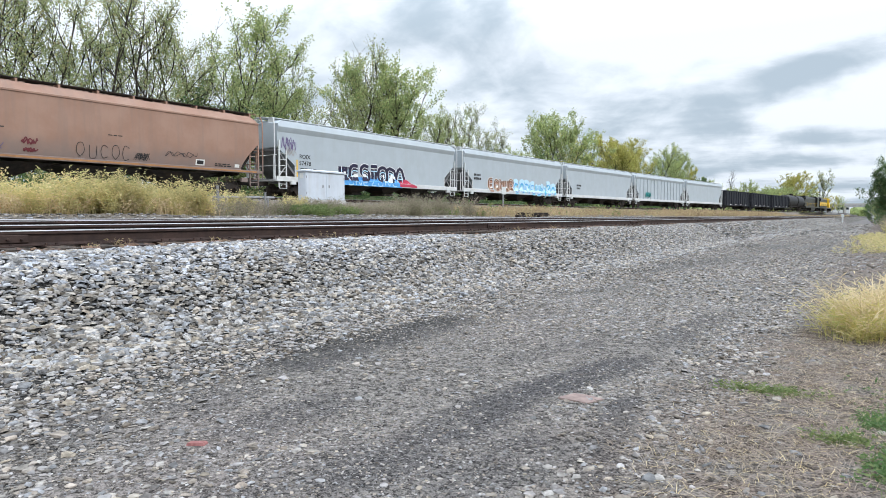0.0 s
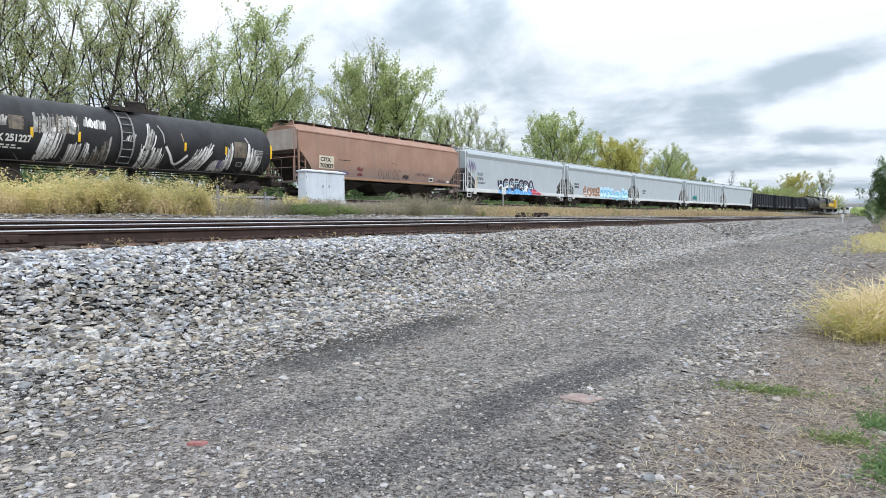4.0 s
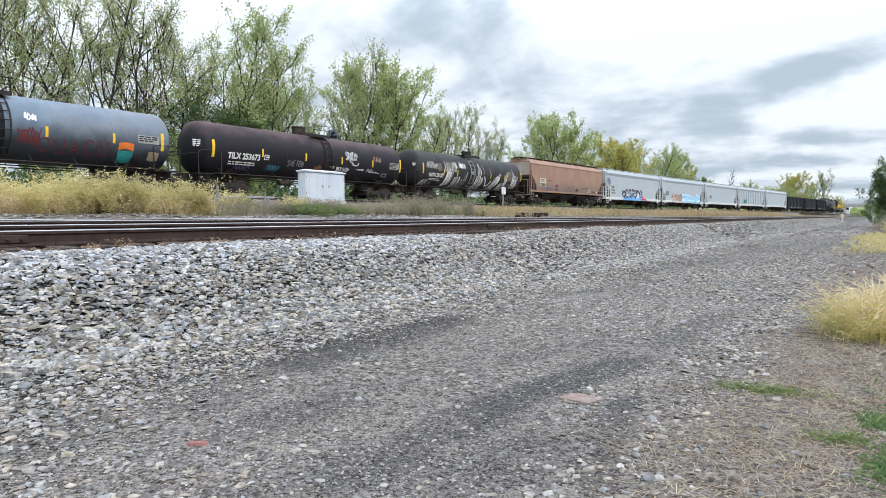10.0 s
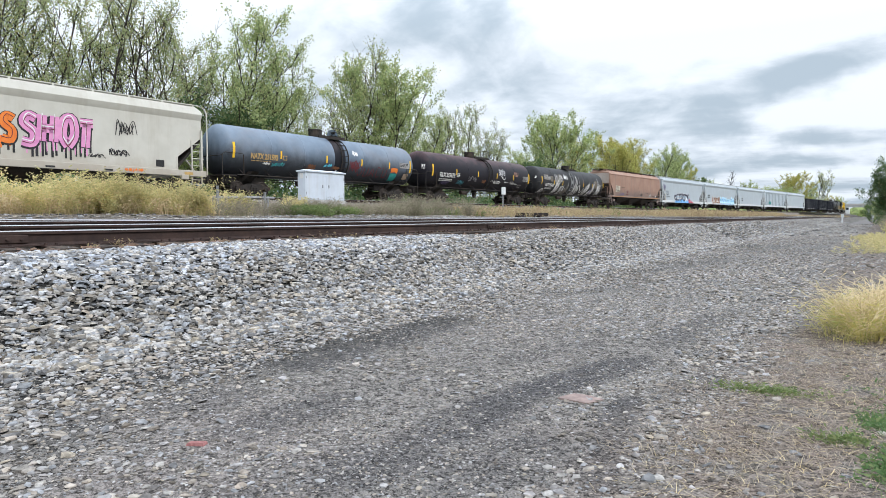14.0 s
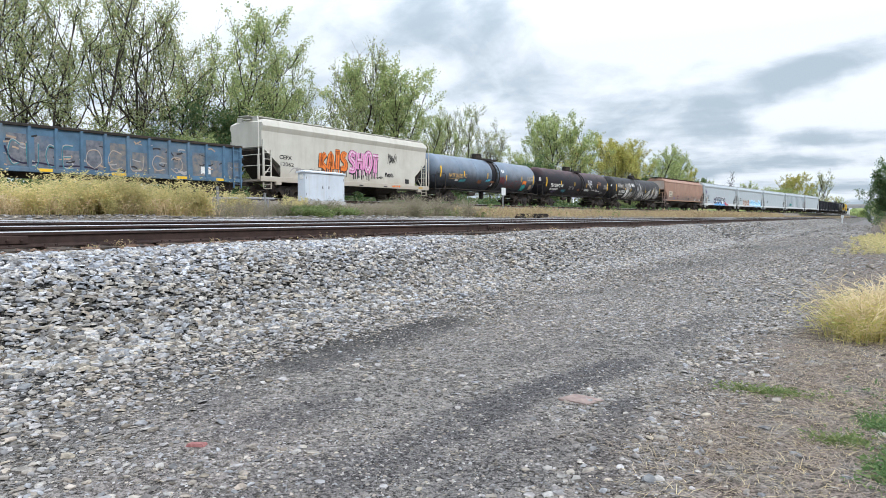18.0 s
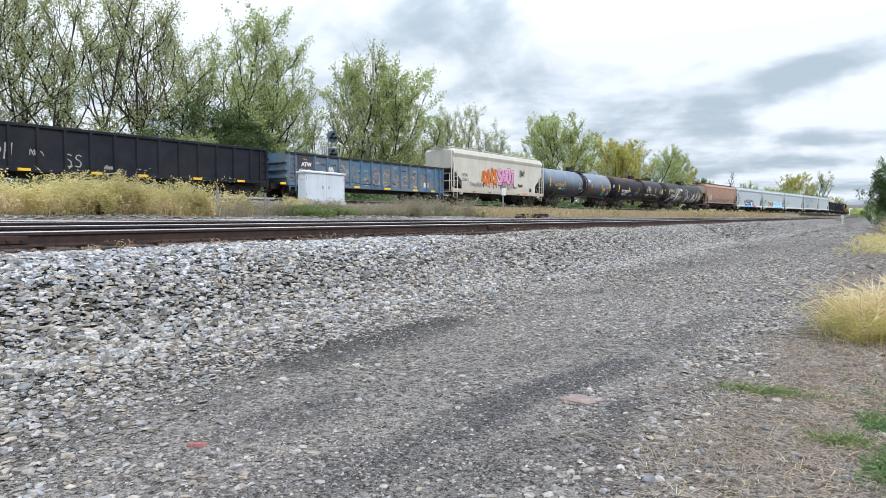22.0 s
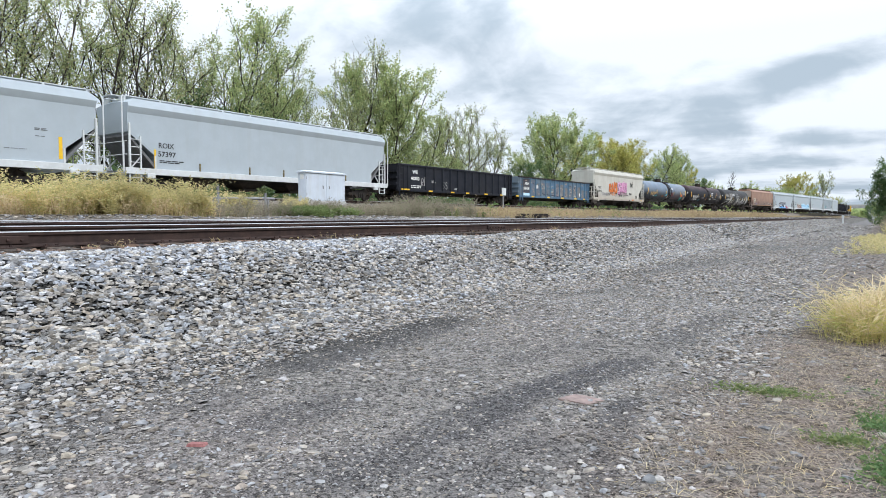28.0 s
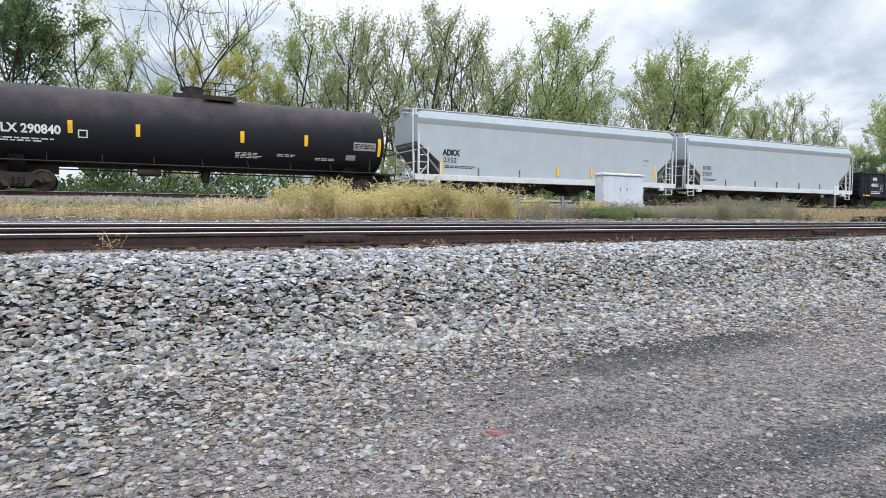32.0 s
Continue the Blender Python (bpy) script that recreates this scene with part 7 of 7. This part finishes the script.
def build_weeds():
    # the tall straw-coloured stand beyond the rails
    stand = scatter(3600, -19.6, -16.9, -5.5, 12.4, 51, lambda x, y: np.clip(0.5 + 0.9 * ripple(x, y, 1.1, 31), 0.04, 1) * smooth01(-1.5, 2.5, y) * (1 - 0.8 * smooth01(10.5, 12.6, y)))
    blades("tall_dry_grass", STRAW, stand, (0.35 + 0.6 * smooth01(0, 6.5, stand[:, 1])) * (0.82 + 0.55 * ripple(stand[:, 0], stand[:, 1], 1.3, 63)), 0.012, 0.55, 52, "tall straw-yellow grass with drooping seed heads", "grass", 0.5, 14, 0.065)
    gold, gh = clumps(70, 30, -19.6, -16.95, 4.6, 12.4, 53, 0.15)
    blades("golden_weeds", GOLD, gold, gh * (0.55 + 0.62 * smooth01(0, 7, gold[:, 1])), 0.012, 0.6, 54, "leafy golden-green weeds among the dry grass", "weeds", 0.0, 36, 0.078)
    lone = np.concatenate([np.stack([np.random.RandomState(k).normal(x, 0.10, n), np.random.RandomState(k + 9).normal(y, 0.14, n)], 1) for k, (x, y, n) in enumerate(
        ((-19.3, 14.9, 60), (-19.5, 15.5, 50), (-19.1, 14.3, 26), (-20.6, 19.3, 60), (-20.8, 18.7, 36), (-20.3, 13.2, 60)))])
    blades("golden_weeds", GOLD, lone, 0.95, 0.012, 0.6, 57, "golden weed bushes beside the posts", "weeds", 0.0, 36, 0.078)
    mixed = scatter(2200, -19.6, -17.0, -1.5, 12.6, 90)
    blades("tall_dry_grass", PINK, mixed, 0.26 + 0.28 * smooth01(0, 6, mixed[:, 1]), 0.013, 0.6, 91, "tawny dry stalks low in the grass", "grass", 0.4, 7, 0.08)
    dry = scatter(1500, -18.8, -16.5, -6, 3.0, 55, lambda x, y: np.clip(0.5 + 0.7 * ripple(x, y, 0.9, 49), 0.08, 1))
    blades("short_dry_grass", RUSSET, dry, 0.45, 0.02, 0.5, 56, "short pale dry grass", "grass", 0.2, 4, 0.09)
    # low brush round the cabinet
    brush, bh = clumps(120, 34, -22.8, -17.2, 12.2, 30, 58, 0.18)
    blades("dry_brush", BRUSH, brush, 0.72 * bh, 0.009, 0.75, 58, "low bushy grey-brown dry weeds", "weeds", 0.15, 16, 0.055)
    brush, bh = clumps(40, 70, -19.5, -17.2, 18.8, 28.6, 97, 0.24)
    blades("dry_brush", BRUSH, brush, 0.5 * bh + 0.6 * smooth01(20, 25, brush[:, 1]) * bh, 0.009, 0.75, 98, "wiry grey-brown dry bushes", "weeds", 0.15, 16, 0.055)
    thin = scatter(2600, -22.5, -16.9, 12.2, 30, 95, lambda x, y: np.clip(0.5 + 0.6 * ripple(x, y, 0.9, 35), 0.08, 1))
    blades("dry_brush", BRUSH, thin, 0.4, 0.010, 0.7, 96, "short grey-brown dry weeds", "weeds", 0.3, 8, 0.06)
    low, lh = clumps(30, 60, -18.3, -16.9, 15.6, 18.8, 59, 0.20)
    blades("green_weeds", GREEN, low, 0.42 * lh, 0.010, 0.9, 60, "low fresh green weeds", "weeds", 0.0, 14, 0.075)
    low, lh = clumps(26, 30, -21.5, -17.2, 20, 30, 61, 0.22)
    blades("green_weeds", GREEN, low, 0.45 * lh, 0.010, 0.8, 62, "low green weeds among dry brush", "weeds", 0.0, 12, 0.075)
    rus = scatter(6000, -23, -15.9, 28, 70, 61, lambda x, y: np.clip(0.7 + 0.4 * ripple(x, y, 0.6, 39), 0.2, 1))
    blades("russet_grass", RUSSET, rus, 0.62, 0.022, 0.5, 62, "russet and straw-coloured dry grass along the track", "grass", 0.4, 7, 0.10)
    tuft = scatter(800, -24, -16.5, 30, 68, 63, lambda x, y: np.clip(0.9 * ripple(x, y, 0.5, 41), 0.0, 1))
    blades("green_weeds", GREEN, tuft, 0.8, 0.03, 0.4, 64, "leafy green weeds among dry grass", "weeds", 0.0, 14, 0.16)
    far = scatter(5200, -20.5, -15.8, 70, 150, 65)
    far = far[far[:, 0] > line_x(far[:, 1]) + 3.4]
    blades("russet_grass", RUSSET, far, 0.75, 0.06, 0.5, 66, "russet dry grass running along the far track", "grass", 0.3, 3, 0.22)
    beyond = scatter(5200, -15.9, -9.0, 120, 290, 165, lambda x, y: np.clip(0.55 + 0.6 * ripple(x, y, 0.15, 166), 0.05, 1))
    beyond = beyond[(np.abs(beyond[:, 0] - line_x(beyond[:, 1])) > 2.4) & (beyond[:, 0] < -14.9 + 6 * smooth01(180, 200, beyond[:, 1]))]
    blades("russet_grass", RUSSET, beyond, 0.6, 0.08, 0.5, 167, "russet dry grass where the tracks draw together", "grass", 0.3, 3, 0.3)
    back = scatter(3800, -27.5, -22, 10, 60, 67, lambda x, y: np.clip(0.5 + 0.6 * ripple(x, y, 0.6, 43), 0.05, 1))
    blades("dry_brush", BRUSH, back, 0.6, 0.03, 0.5, 68, "dry weeds below the train", "weeds", 0.2, 5, 0.12)
    left = scatter(2600, -27.5, -19.5, -8, 12, 69)
    blades("green_weeds", GREEN, left, 0.5, 0.03, 0.5, 70, "low green weeds in front of the far track", "weeds", 0.1, 5, 0.13)
    behind = scatter(3600, -41, -36.5, -14, 70, 71)
    # dark leaf colour stands in for the deep shade below the trees
    blades("green_weeds", LEAF[2], behind, 1.1, 0.04, 0.4, 72, "rank green weeds behind the far track", "weeds", 0.1, 9, 0.2)
    ur = np.random.RandomState(88)
    n = 48000
    c = np.stack([ur.uniform(-46, -38.5, n), ur.uniform(-24, 165, n), 0 * ur.uniform(0, 1, n)], 1)
    top = 1.2 + 1.4 * np.clip(ripple(c[:, 0], c[:, 1], 0.35, 61), -0.6, 1.2)
    c[:, 2] = ground_z(c[:, 0], c[:, 1]) + ur.uniform(0, 1, n) * np.maximum(top, 1.6)
    # dark leaves again, so the canopy's shade lies in the leaf colour
    tagged(new("undergrowth", leaf_cloud(c, 0.30, LEAF[2], ur)), "dense green undergrowth at the foot of the trees", "undergrowth", kind="stuff")
    # foxtail clump beside the road
    fox = np.random.RandomState(73)
    c1 = np.stack([fox.normal(-0.05, 0.16, 560), fox.normal(7.75, 0.26, 560)], 1)
    c2 = np.stack([fox.normal(0.5, 0.26, 640), fox.normal(8.3, 0.4, 640)], 1)
    c = np.concatenate([c1, c2])
    blades("foxtail_grass", STRAW, c, 0.60 * (0.7 + 0.4 * fox.uniform(0, 1, len(c))), 0.0042, 0.85, 74, "clump of golden foxtail grass beside the road", "grass", 0.6, 5, 0.085, leaf_wide=0.05)
    c = np.concatenate([c, c]) + fox.normal(0, 0.05, (len(c) * 2, 2))
    blades("foxtail_grass", FOX, c, 0.42, 0.0044, 1.05, 174, "yellow-green leaf blades at the foot of the foxtail clump", "grass", 0.2, 4, 0.085, leaf_wide=0.05)
    c3 = np.stack([fox.normal(0.75, 0.3, 260), fox.normal(10.8, 1.0, 260)], 1)
    blades("foxtail_grass", STRAW, c3[c3[:, 0] > -0.1], 0.42, 0.007, 0.8, 75, "thin golden grass along the verge", "grass", 0.45, 4, 0.05)
    vg = scatter(1700, -1.3, 3.0, 24, 48, 76, lambda x, y: smooth01(-1.4, 0.4, x + 0.5 * ripple(x, y, 0.5, 45)))
    blades("verge_weeds", GOLD, vg, 0.26, 0.015, 0.6, 77, "yellow-green weeds on the verge", "weeds", 0.2, 14, 0.07)
    vg2 = scatter(1800, 0.4, 6, 45, 110, 78)
    blades("verge_weeds", GOLD, vg2, 0.8, 0.04, 0.5, 79, "yellow-green weeds on the far verge", "weeds", 0.2, 10, 0.18)
    scrub = scatter(2600, 0.2, 5.0, 56, 92, 178)
    blades("dry_brush", BRUSH, scrub, 1.5 * (0.6 + 0.5 * ripple(scrub[:, 0], scrub[:, 1], 0.8, 79)), 0.03, 0.5, 179, "tangled grey-brown brush below the roadside trees", "weeds", 0.2, 10, 0.14)
    # green turf patches
    for cx, cy, sx, sy, n, s in ((-0.62, 4.92, 0.17, 0.06, 420, 81), (0.10, 4.42, 0.08, 0.11, 700, 82), (-0.12, 3.98, 0.08, 0.05, 260, 83), (0.10, 3.62, 0.06, 0.11, 620, 84), (0.5, 4.9, 0.3, 0.5, 400, 85)):
        xy = np.stack([fox.normal(cx, sx, n), fox.normal(cy, sy, n)], 1)
        blades("green_turf", TURF if cx > 0 else GREEN, xy, 0.055, 0.006, 0.9, s, "small patch of short green turf", "grass", 0.0, 2, 0.03)
    thatch = scatter(24000, -1.25, 1.0, 1.9, 8.0, 86, lambda x, y: np.clip(0.1 + smooth01(-1.2, -0.3, x) * 0.8 + 0.7 * ripple(x, y, 2.6, 47) - 0.1, 0, 1))
    blades("dry_thatch", THATCH, thatch, 0.045, 0.0048, 3.2, 87, "flattened dry grass stalks on the verge", "grass", 0.0, 0, root=0.002)
    stalks = scatter(9000, -1.15, 0.9, 2.0, 8.0, 186, lambda x, y: np.clip(0.1 + smooth01(-1.1, -0.4, x) * 0.6 + 0.5 * ripple(x, y, 1.9, 147), 0, 1))
    blades("dry_thatch", STRAW, stalks, 0.032, 0.0046, 4.0, 187, "pale fallen stalks strewn over the verge", "grass", 0.0, 0, root=0.002)
    # sprigs that grow against the rail
    for x, y, h in ((-8.42, 4.64, 0.22), (-8.42, 13.67, 0.2), (-8.40, 9.2, 0.16), (-8.40, 11.0, 0.14), (-8.40, 0.25, 0.35), (-8.3, 4.2, 0.12), (-8.40, 6.1, 0.16), (-8.41, 7.6, 0.13), (-8.40, 8.5, 0.2), (-8.41, 12.1, 0.15), (-8.40, 15.9, 0.2), (-8.40, 18.4, 0.22), (-8.40, 2.1, 0.14)):
        xy = np.stack([fox.normal(x, 0.05, 16), fox.normal(y, 0.07, 16)], 1)
        blades("dry_sprig", RUSSET, xy, h, 0.008, 0.8, int(y * 10) + 100, "small dry weed sprig against the rail", "weeds", 0.3, 3, 0.04)


build_weeds()


# ---------------------------------------------------------------- trackside things
def build_cabinet():
    x, y0, y1 = -22.0, 20.9, 23.5
    g = 1.95
    c = thing("signal_cabinet", "pale grey metal signal equipment cabinet beside the track", "cabinet", pose(x, (y0 + y1) / 2, g))
    w2, d, h = (y1 - y0) / 2, 0.5, 1.42
    part("plinth", Shape().box(-d - 0.05, 0.05, -w2 - 0.05, w2 + 0.05, -0.35, 0.06, 0.02), CONCRETE, c)
    part("body", Shape().box(-d, 0, -w2, w2, 0.06, h - 0.06, 0.015), GALV, c)
    lid = Shape().loft([[(-d - 0.06, -w2 - 0.06, h - 0.06), (0.07, -w2 - 0.06, h - 0.06), (0.07, w2 + 0.06, h - 0.06), (-d - 0.06, w2 + 0.06, h - 0.06)],
                        [(-d - 0.06, -w2 - 0.06, h), (0.07, -w2 - 0.06, h), (0.07, w2 + 0.06, h), (-d - 0.06, w2 + 0.06, h)],
                        [(-d * 0.55, -w2 + 0.2, h + 0.07), (-d * 0.45, -w2 + 0.2, h + 0.07), (-d * 0.45, w2 - 0.2, h + 0.07), (-d * 0.55, w2 - 0.2, h + 0.07)]])
    part("lid", lid, GALV, c)
    for k in (0, 1):
        a = -w2 + 0.03 + k * w2
        door = part("door", Shape().box(0.003, 0.014, a + 0.01, a + w2 - 0.035, 0.10, h - 0.09, 0.004), GALV, c)
        ya = a + (w2 - 0.25 if k == 0 else 0.16)
        part("handle", Shape().box(0.014, 0.045, ya, ya + 0.035, 0.64, 0.78, 0.008), POST, door)
        hg = Shape()
        for z in (0.3, 1.05):
            hg.tube([(0.014, a + (0.02 if k == 0 else w2 - 0.08), z), (0.014, a + (0.02 if k == 0 else w2 - 0.08), z + 0.12)], 0.014, 6)
        part("hinges", hg, POST, door)
    part("label_plate", Shape().box(-0.36, -0.14, -w2 - 0.014, -w2 - 0.002, 1.05, 1.3), STENCIL_W, c, "small white plate")


build_cabinet()


def build_posts():
    for x, y, h in ((-19.0, 13.93, 1.0), (-19.0, 16.0, 0.85)):
        z = float(ground_z(x, y))
        p = thing("marker_post", "thin galvanised steel marker post", "post", pose(x, y, z), "marker posts")
        part("shaft", Shape().box(-0.03, 0.03, -0.035, 0.035, -0.3, h, 0.008), POST, p)
        part("cap", Shape().box(-0.036, 0.036, -0.041, 0.041, h, h + 0.02), POST, p)
    s = Shape().tube([(-19.3, 13.9, 1.9), (-19.25, 15.2, 1.93), (-19.2, 16.6, 1.94)], 0.05, 6)
    s.tube([(-19.3, 14.5, 1.25), (-19.3, 14.5, 1.9)], 0.04, 6)
    s.tube([(-19.2, 16.3, 1.25), (-19.2, 16.3, 1.92)], 0.04, 6)
    tagged(part("pipe_barrier", s, POST), "low rusty pipe barrier in the weeds", "barrier")
    # small white box sign
    x, y = -26.2, 47.3
    z = float(ground_z(x, y))
    p = thing("trackside_sign", "small white sign plate on a short post", "sign", pose(x, y, z))
    part("post", Shape().box(-0.04, 0.04, -0.05, 0.05, -0.3, 3.1 - z, 0.01), POST, p)
    part("plate", Shape().box(0.04, 0.09, -0.33, 0.33, 3.05 - z, 3.68 - z, 0.02), WHITE_TRIM, p)
    # signal behind the train
    x, y = -37.2, 38.3
    z = float(ground_z(x, y))
    p = thing("railway_signal", "railway signal mast with two round black targets", "signal", pose(x, y, z, 0, 0, -20))
    top = 8.25 - z
    part("mast", Shape().tube([(0, 0, -0.3), (0, 0, top)], 0.08, 10), POST, p)
    part("base", Shape().box(-0.35, 0.35, -0.35, 0.35, -0.3, 0.25, 0.04), CONCRETE, p)
    for zc in (7.8 - z, 6.45 - z):
        hd = part("target", Shape().spin([(0.10, 0.02), (0.10, 0.48), (0.13, 0.48), (0.13, 0.02)], 20, "x", (0, 0, zc)), SIGNAL_DISC, p, "round black backing disc with bluish sheen painted in")
        hoods = Shape()
        for k in range(3):
            a = k * math.tau / 3 + math.pi / 2
            hoods.spin([(0.13, 0.11), (0.36, 0.12), (0.36, 0.09), (0.14, 0.085)], 10, "x", (0, 0.2 * math.cos(a), zc + 0.2 * math.sin(a)))
        part("lamp_hoods", hoods, LOCO_K, hd)
        part("housing", Shape().box(-0.25, 0.1, -0.2, 0.2, zc - 0.25, zc + 0.25, 0.03), LOCO_K, hd)
    ldr = Shape()
    ladder(ldr, -0.2, -0.18, 0.18, 0.3, top, 18)
    part("ladder", ldr, POST, p)
    bk = Shape()
    bk.box(-0.5, 0.5, -0.65, 0.65, 5.85 - z, 5.92 - z)
    for a in (-0.6, 0.6):
        bk.tube([(0.4, a, 5.9 - z), (0.4, a, 6.9 - z)], 0.025, 5)
    bk.tube([(0.4, -0.6, 6.9 - z), (0.4, 0.6, 6.9 - z)], 0.025, 5)
    part("platform", bk, WHITE_TRIM, p, "white maintenance platform")


build_posts()


def build_litter():
    b = Shape().loft([[(-0.16, -0.03, -0.01), (0.03, -0.13, -0.01), (0.15, -0.02, -0.01), (0.04, 0.07, -0.01), (-0.04, 0.09, -0.01)], [(-0.16, -0.03, 0.004), (0.03, -0.13, 0.006), (0.15, -0.02, 0.007), (0.04, 0.07, 0.005), (-0.04, 0.09, 0.004)]])
    tagged(part("flat_board", b, CARD, at=pose(-1.66, 4.12, float(ground_z(-1.66, 4.12)) + 0.006, 1, 2, 28)), "flat weathered brown board scrap on the gravel", "board")
    b = Shape().loft([[(-0.055, -0.024, 0), (0.05, -0.028, 0), (0.055, 0.022, 0), (-0.045, 0.027, 0)], [(-0.045, -0.02, 0.018), (0.04, -0.024, 0.021), (0.048, 0.018, 0.018), (-0.04, 0.024, 0.015)]])
    tagged(part("brick_fragment", b, BRICK_RED, at=pose(-3.03, 2.06, float(ground_z(-3.03, 2.06)) - 0.004, 0, 0, 34)), "broken red brick piece in the gravel", "brick")
    r = random.Random(4)
    for x, y, s in ((-2.44, 2.34, 0.034), (-3.77, 1.69, 0.05), (-1.15, 2.95, 0.03), (-1.42, 2.8, 0.022), (-0.98, 3.6, 0.035), (-2.0, 3.15, 0.02)):
        v, f = rock_shape(int(s * 1000) + 7)
        sh = Shape().face_set([(a * s * 1.3, b2 * s * 0.8, c * s * 0.4) for a, b2, c in v.tolist()], [tuple(q) for q in f.tolist()])
        tagged(part("flat_stone", sh, GRIT if s > 0.04 else STONE, at=pose(x, y, float(ground_z(x, y)) + s * 0.15, 0, 0, r.uniform(0, 180))), "pale flat stone lying on the road", "stone")
    # old ties dumped beyond the rails
    for x, y, a, z in ((-16.4, 32.2, 4, 0.04), (-16.1, 33.6, -9, 0.03), (-16.6, 34.9, 12, 0.04), (-15.8, 35.6, 24, 0.02), (-16.35, 33.0, -16, 0.20)):
        s = Shape().box(-0.12, 0.12, -1.2, 1.2, -0.09, 0.09, 0.015)
        tagged(part("old_tie", s, OLD_TIE, at=pose(x, y, float(ground_z(x, y)) + z, 0, 0, a)), "discarded dark timber tie lying in the grass", "timber", "dumped ties")


build_litter()


# ---------------------------------------------------------------- the far distance
def build_distance():
    br = thing("road_bridge", "distant concrete road bridge over the railway", "bridge", pose(-4, 470, 0, 0, 0, 6))
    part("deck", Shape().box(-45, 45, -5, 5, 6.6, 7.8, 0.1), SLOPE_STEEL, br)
    part("parapet", Shape().box(-45, 45, -5.2, -4.9, 7.8, 8.8), CONCRETE, br)
    for x in (-28, -14, 4, 18):
        part("pier", Shape().box(x - 0.6, x + 0.6, -4.5, 4.5, -0.5, 6.6, 0.1), CONCRETE, br)
    for x, y, w2, h, d in ((-24, 520, 7, 9, 12), (2, 545, 9, 11, 14)):
        b = thing("warehouse", "distant pale flat-roofed warehouse", "building", pose(x, y, 0), "far buildings")
        part("wall", Shape().box(-w2, w2, 0, d, -0.5, h, 0.05), WHITE_TRIM, b)
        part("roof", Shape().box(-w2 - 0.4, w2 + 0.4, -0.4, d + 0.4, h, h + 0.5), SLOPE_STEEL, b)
        for k in range(5):
            xx = -w2 + (k + 0.5) * 2 * w2 / 5
            part("window", Shape().box(xx - 1.0, xx + 1.0, -0.06, -0.01, h - 3.5, h - 2.0), GLASS_DARK, b)
    m = thing("mile_post", "short white track marker post", "post", pose(-5.6, 140, float(ground_z(-5.6, 140))))
    part("shaft", Shape().box(-0.12, 0.12, -0.12, 0.12, -0.3, 1.2, 0.03), WHITE_TRIM, m)
    part("plate", Shape().box(-0.22, 0.22, -0.16, -0.12, 1.0, 1.6), WHITE_TRIM, m)
    # low wooded skyline that closes the view
    r = np.random.RandomState(91)
    n = 26000
    ang = r.uniform(0, math.tau, n)
    rad = r.uniform(560, 640, n)
    tops = 9 + 4 * np.sin(ang * 17) + 3 * np.sin(ang * 41 + 1)
    c = np.stack([np.sin(ang) * rad, np.cos(ang) * rad, r.uniform(0, 1, n) ** 0.7 * tops], 1)
    tagged(new("far_woods", leaf_cloud(c, 7.0, LEAF[0], r)), "low wooded skyline in the far distance", "woods", kind="stuff")


build_distance()

motions()
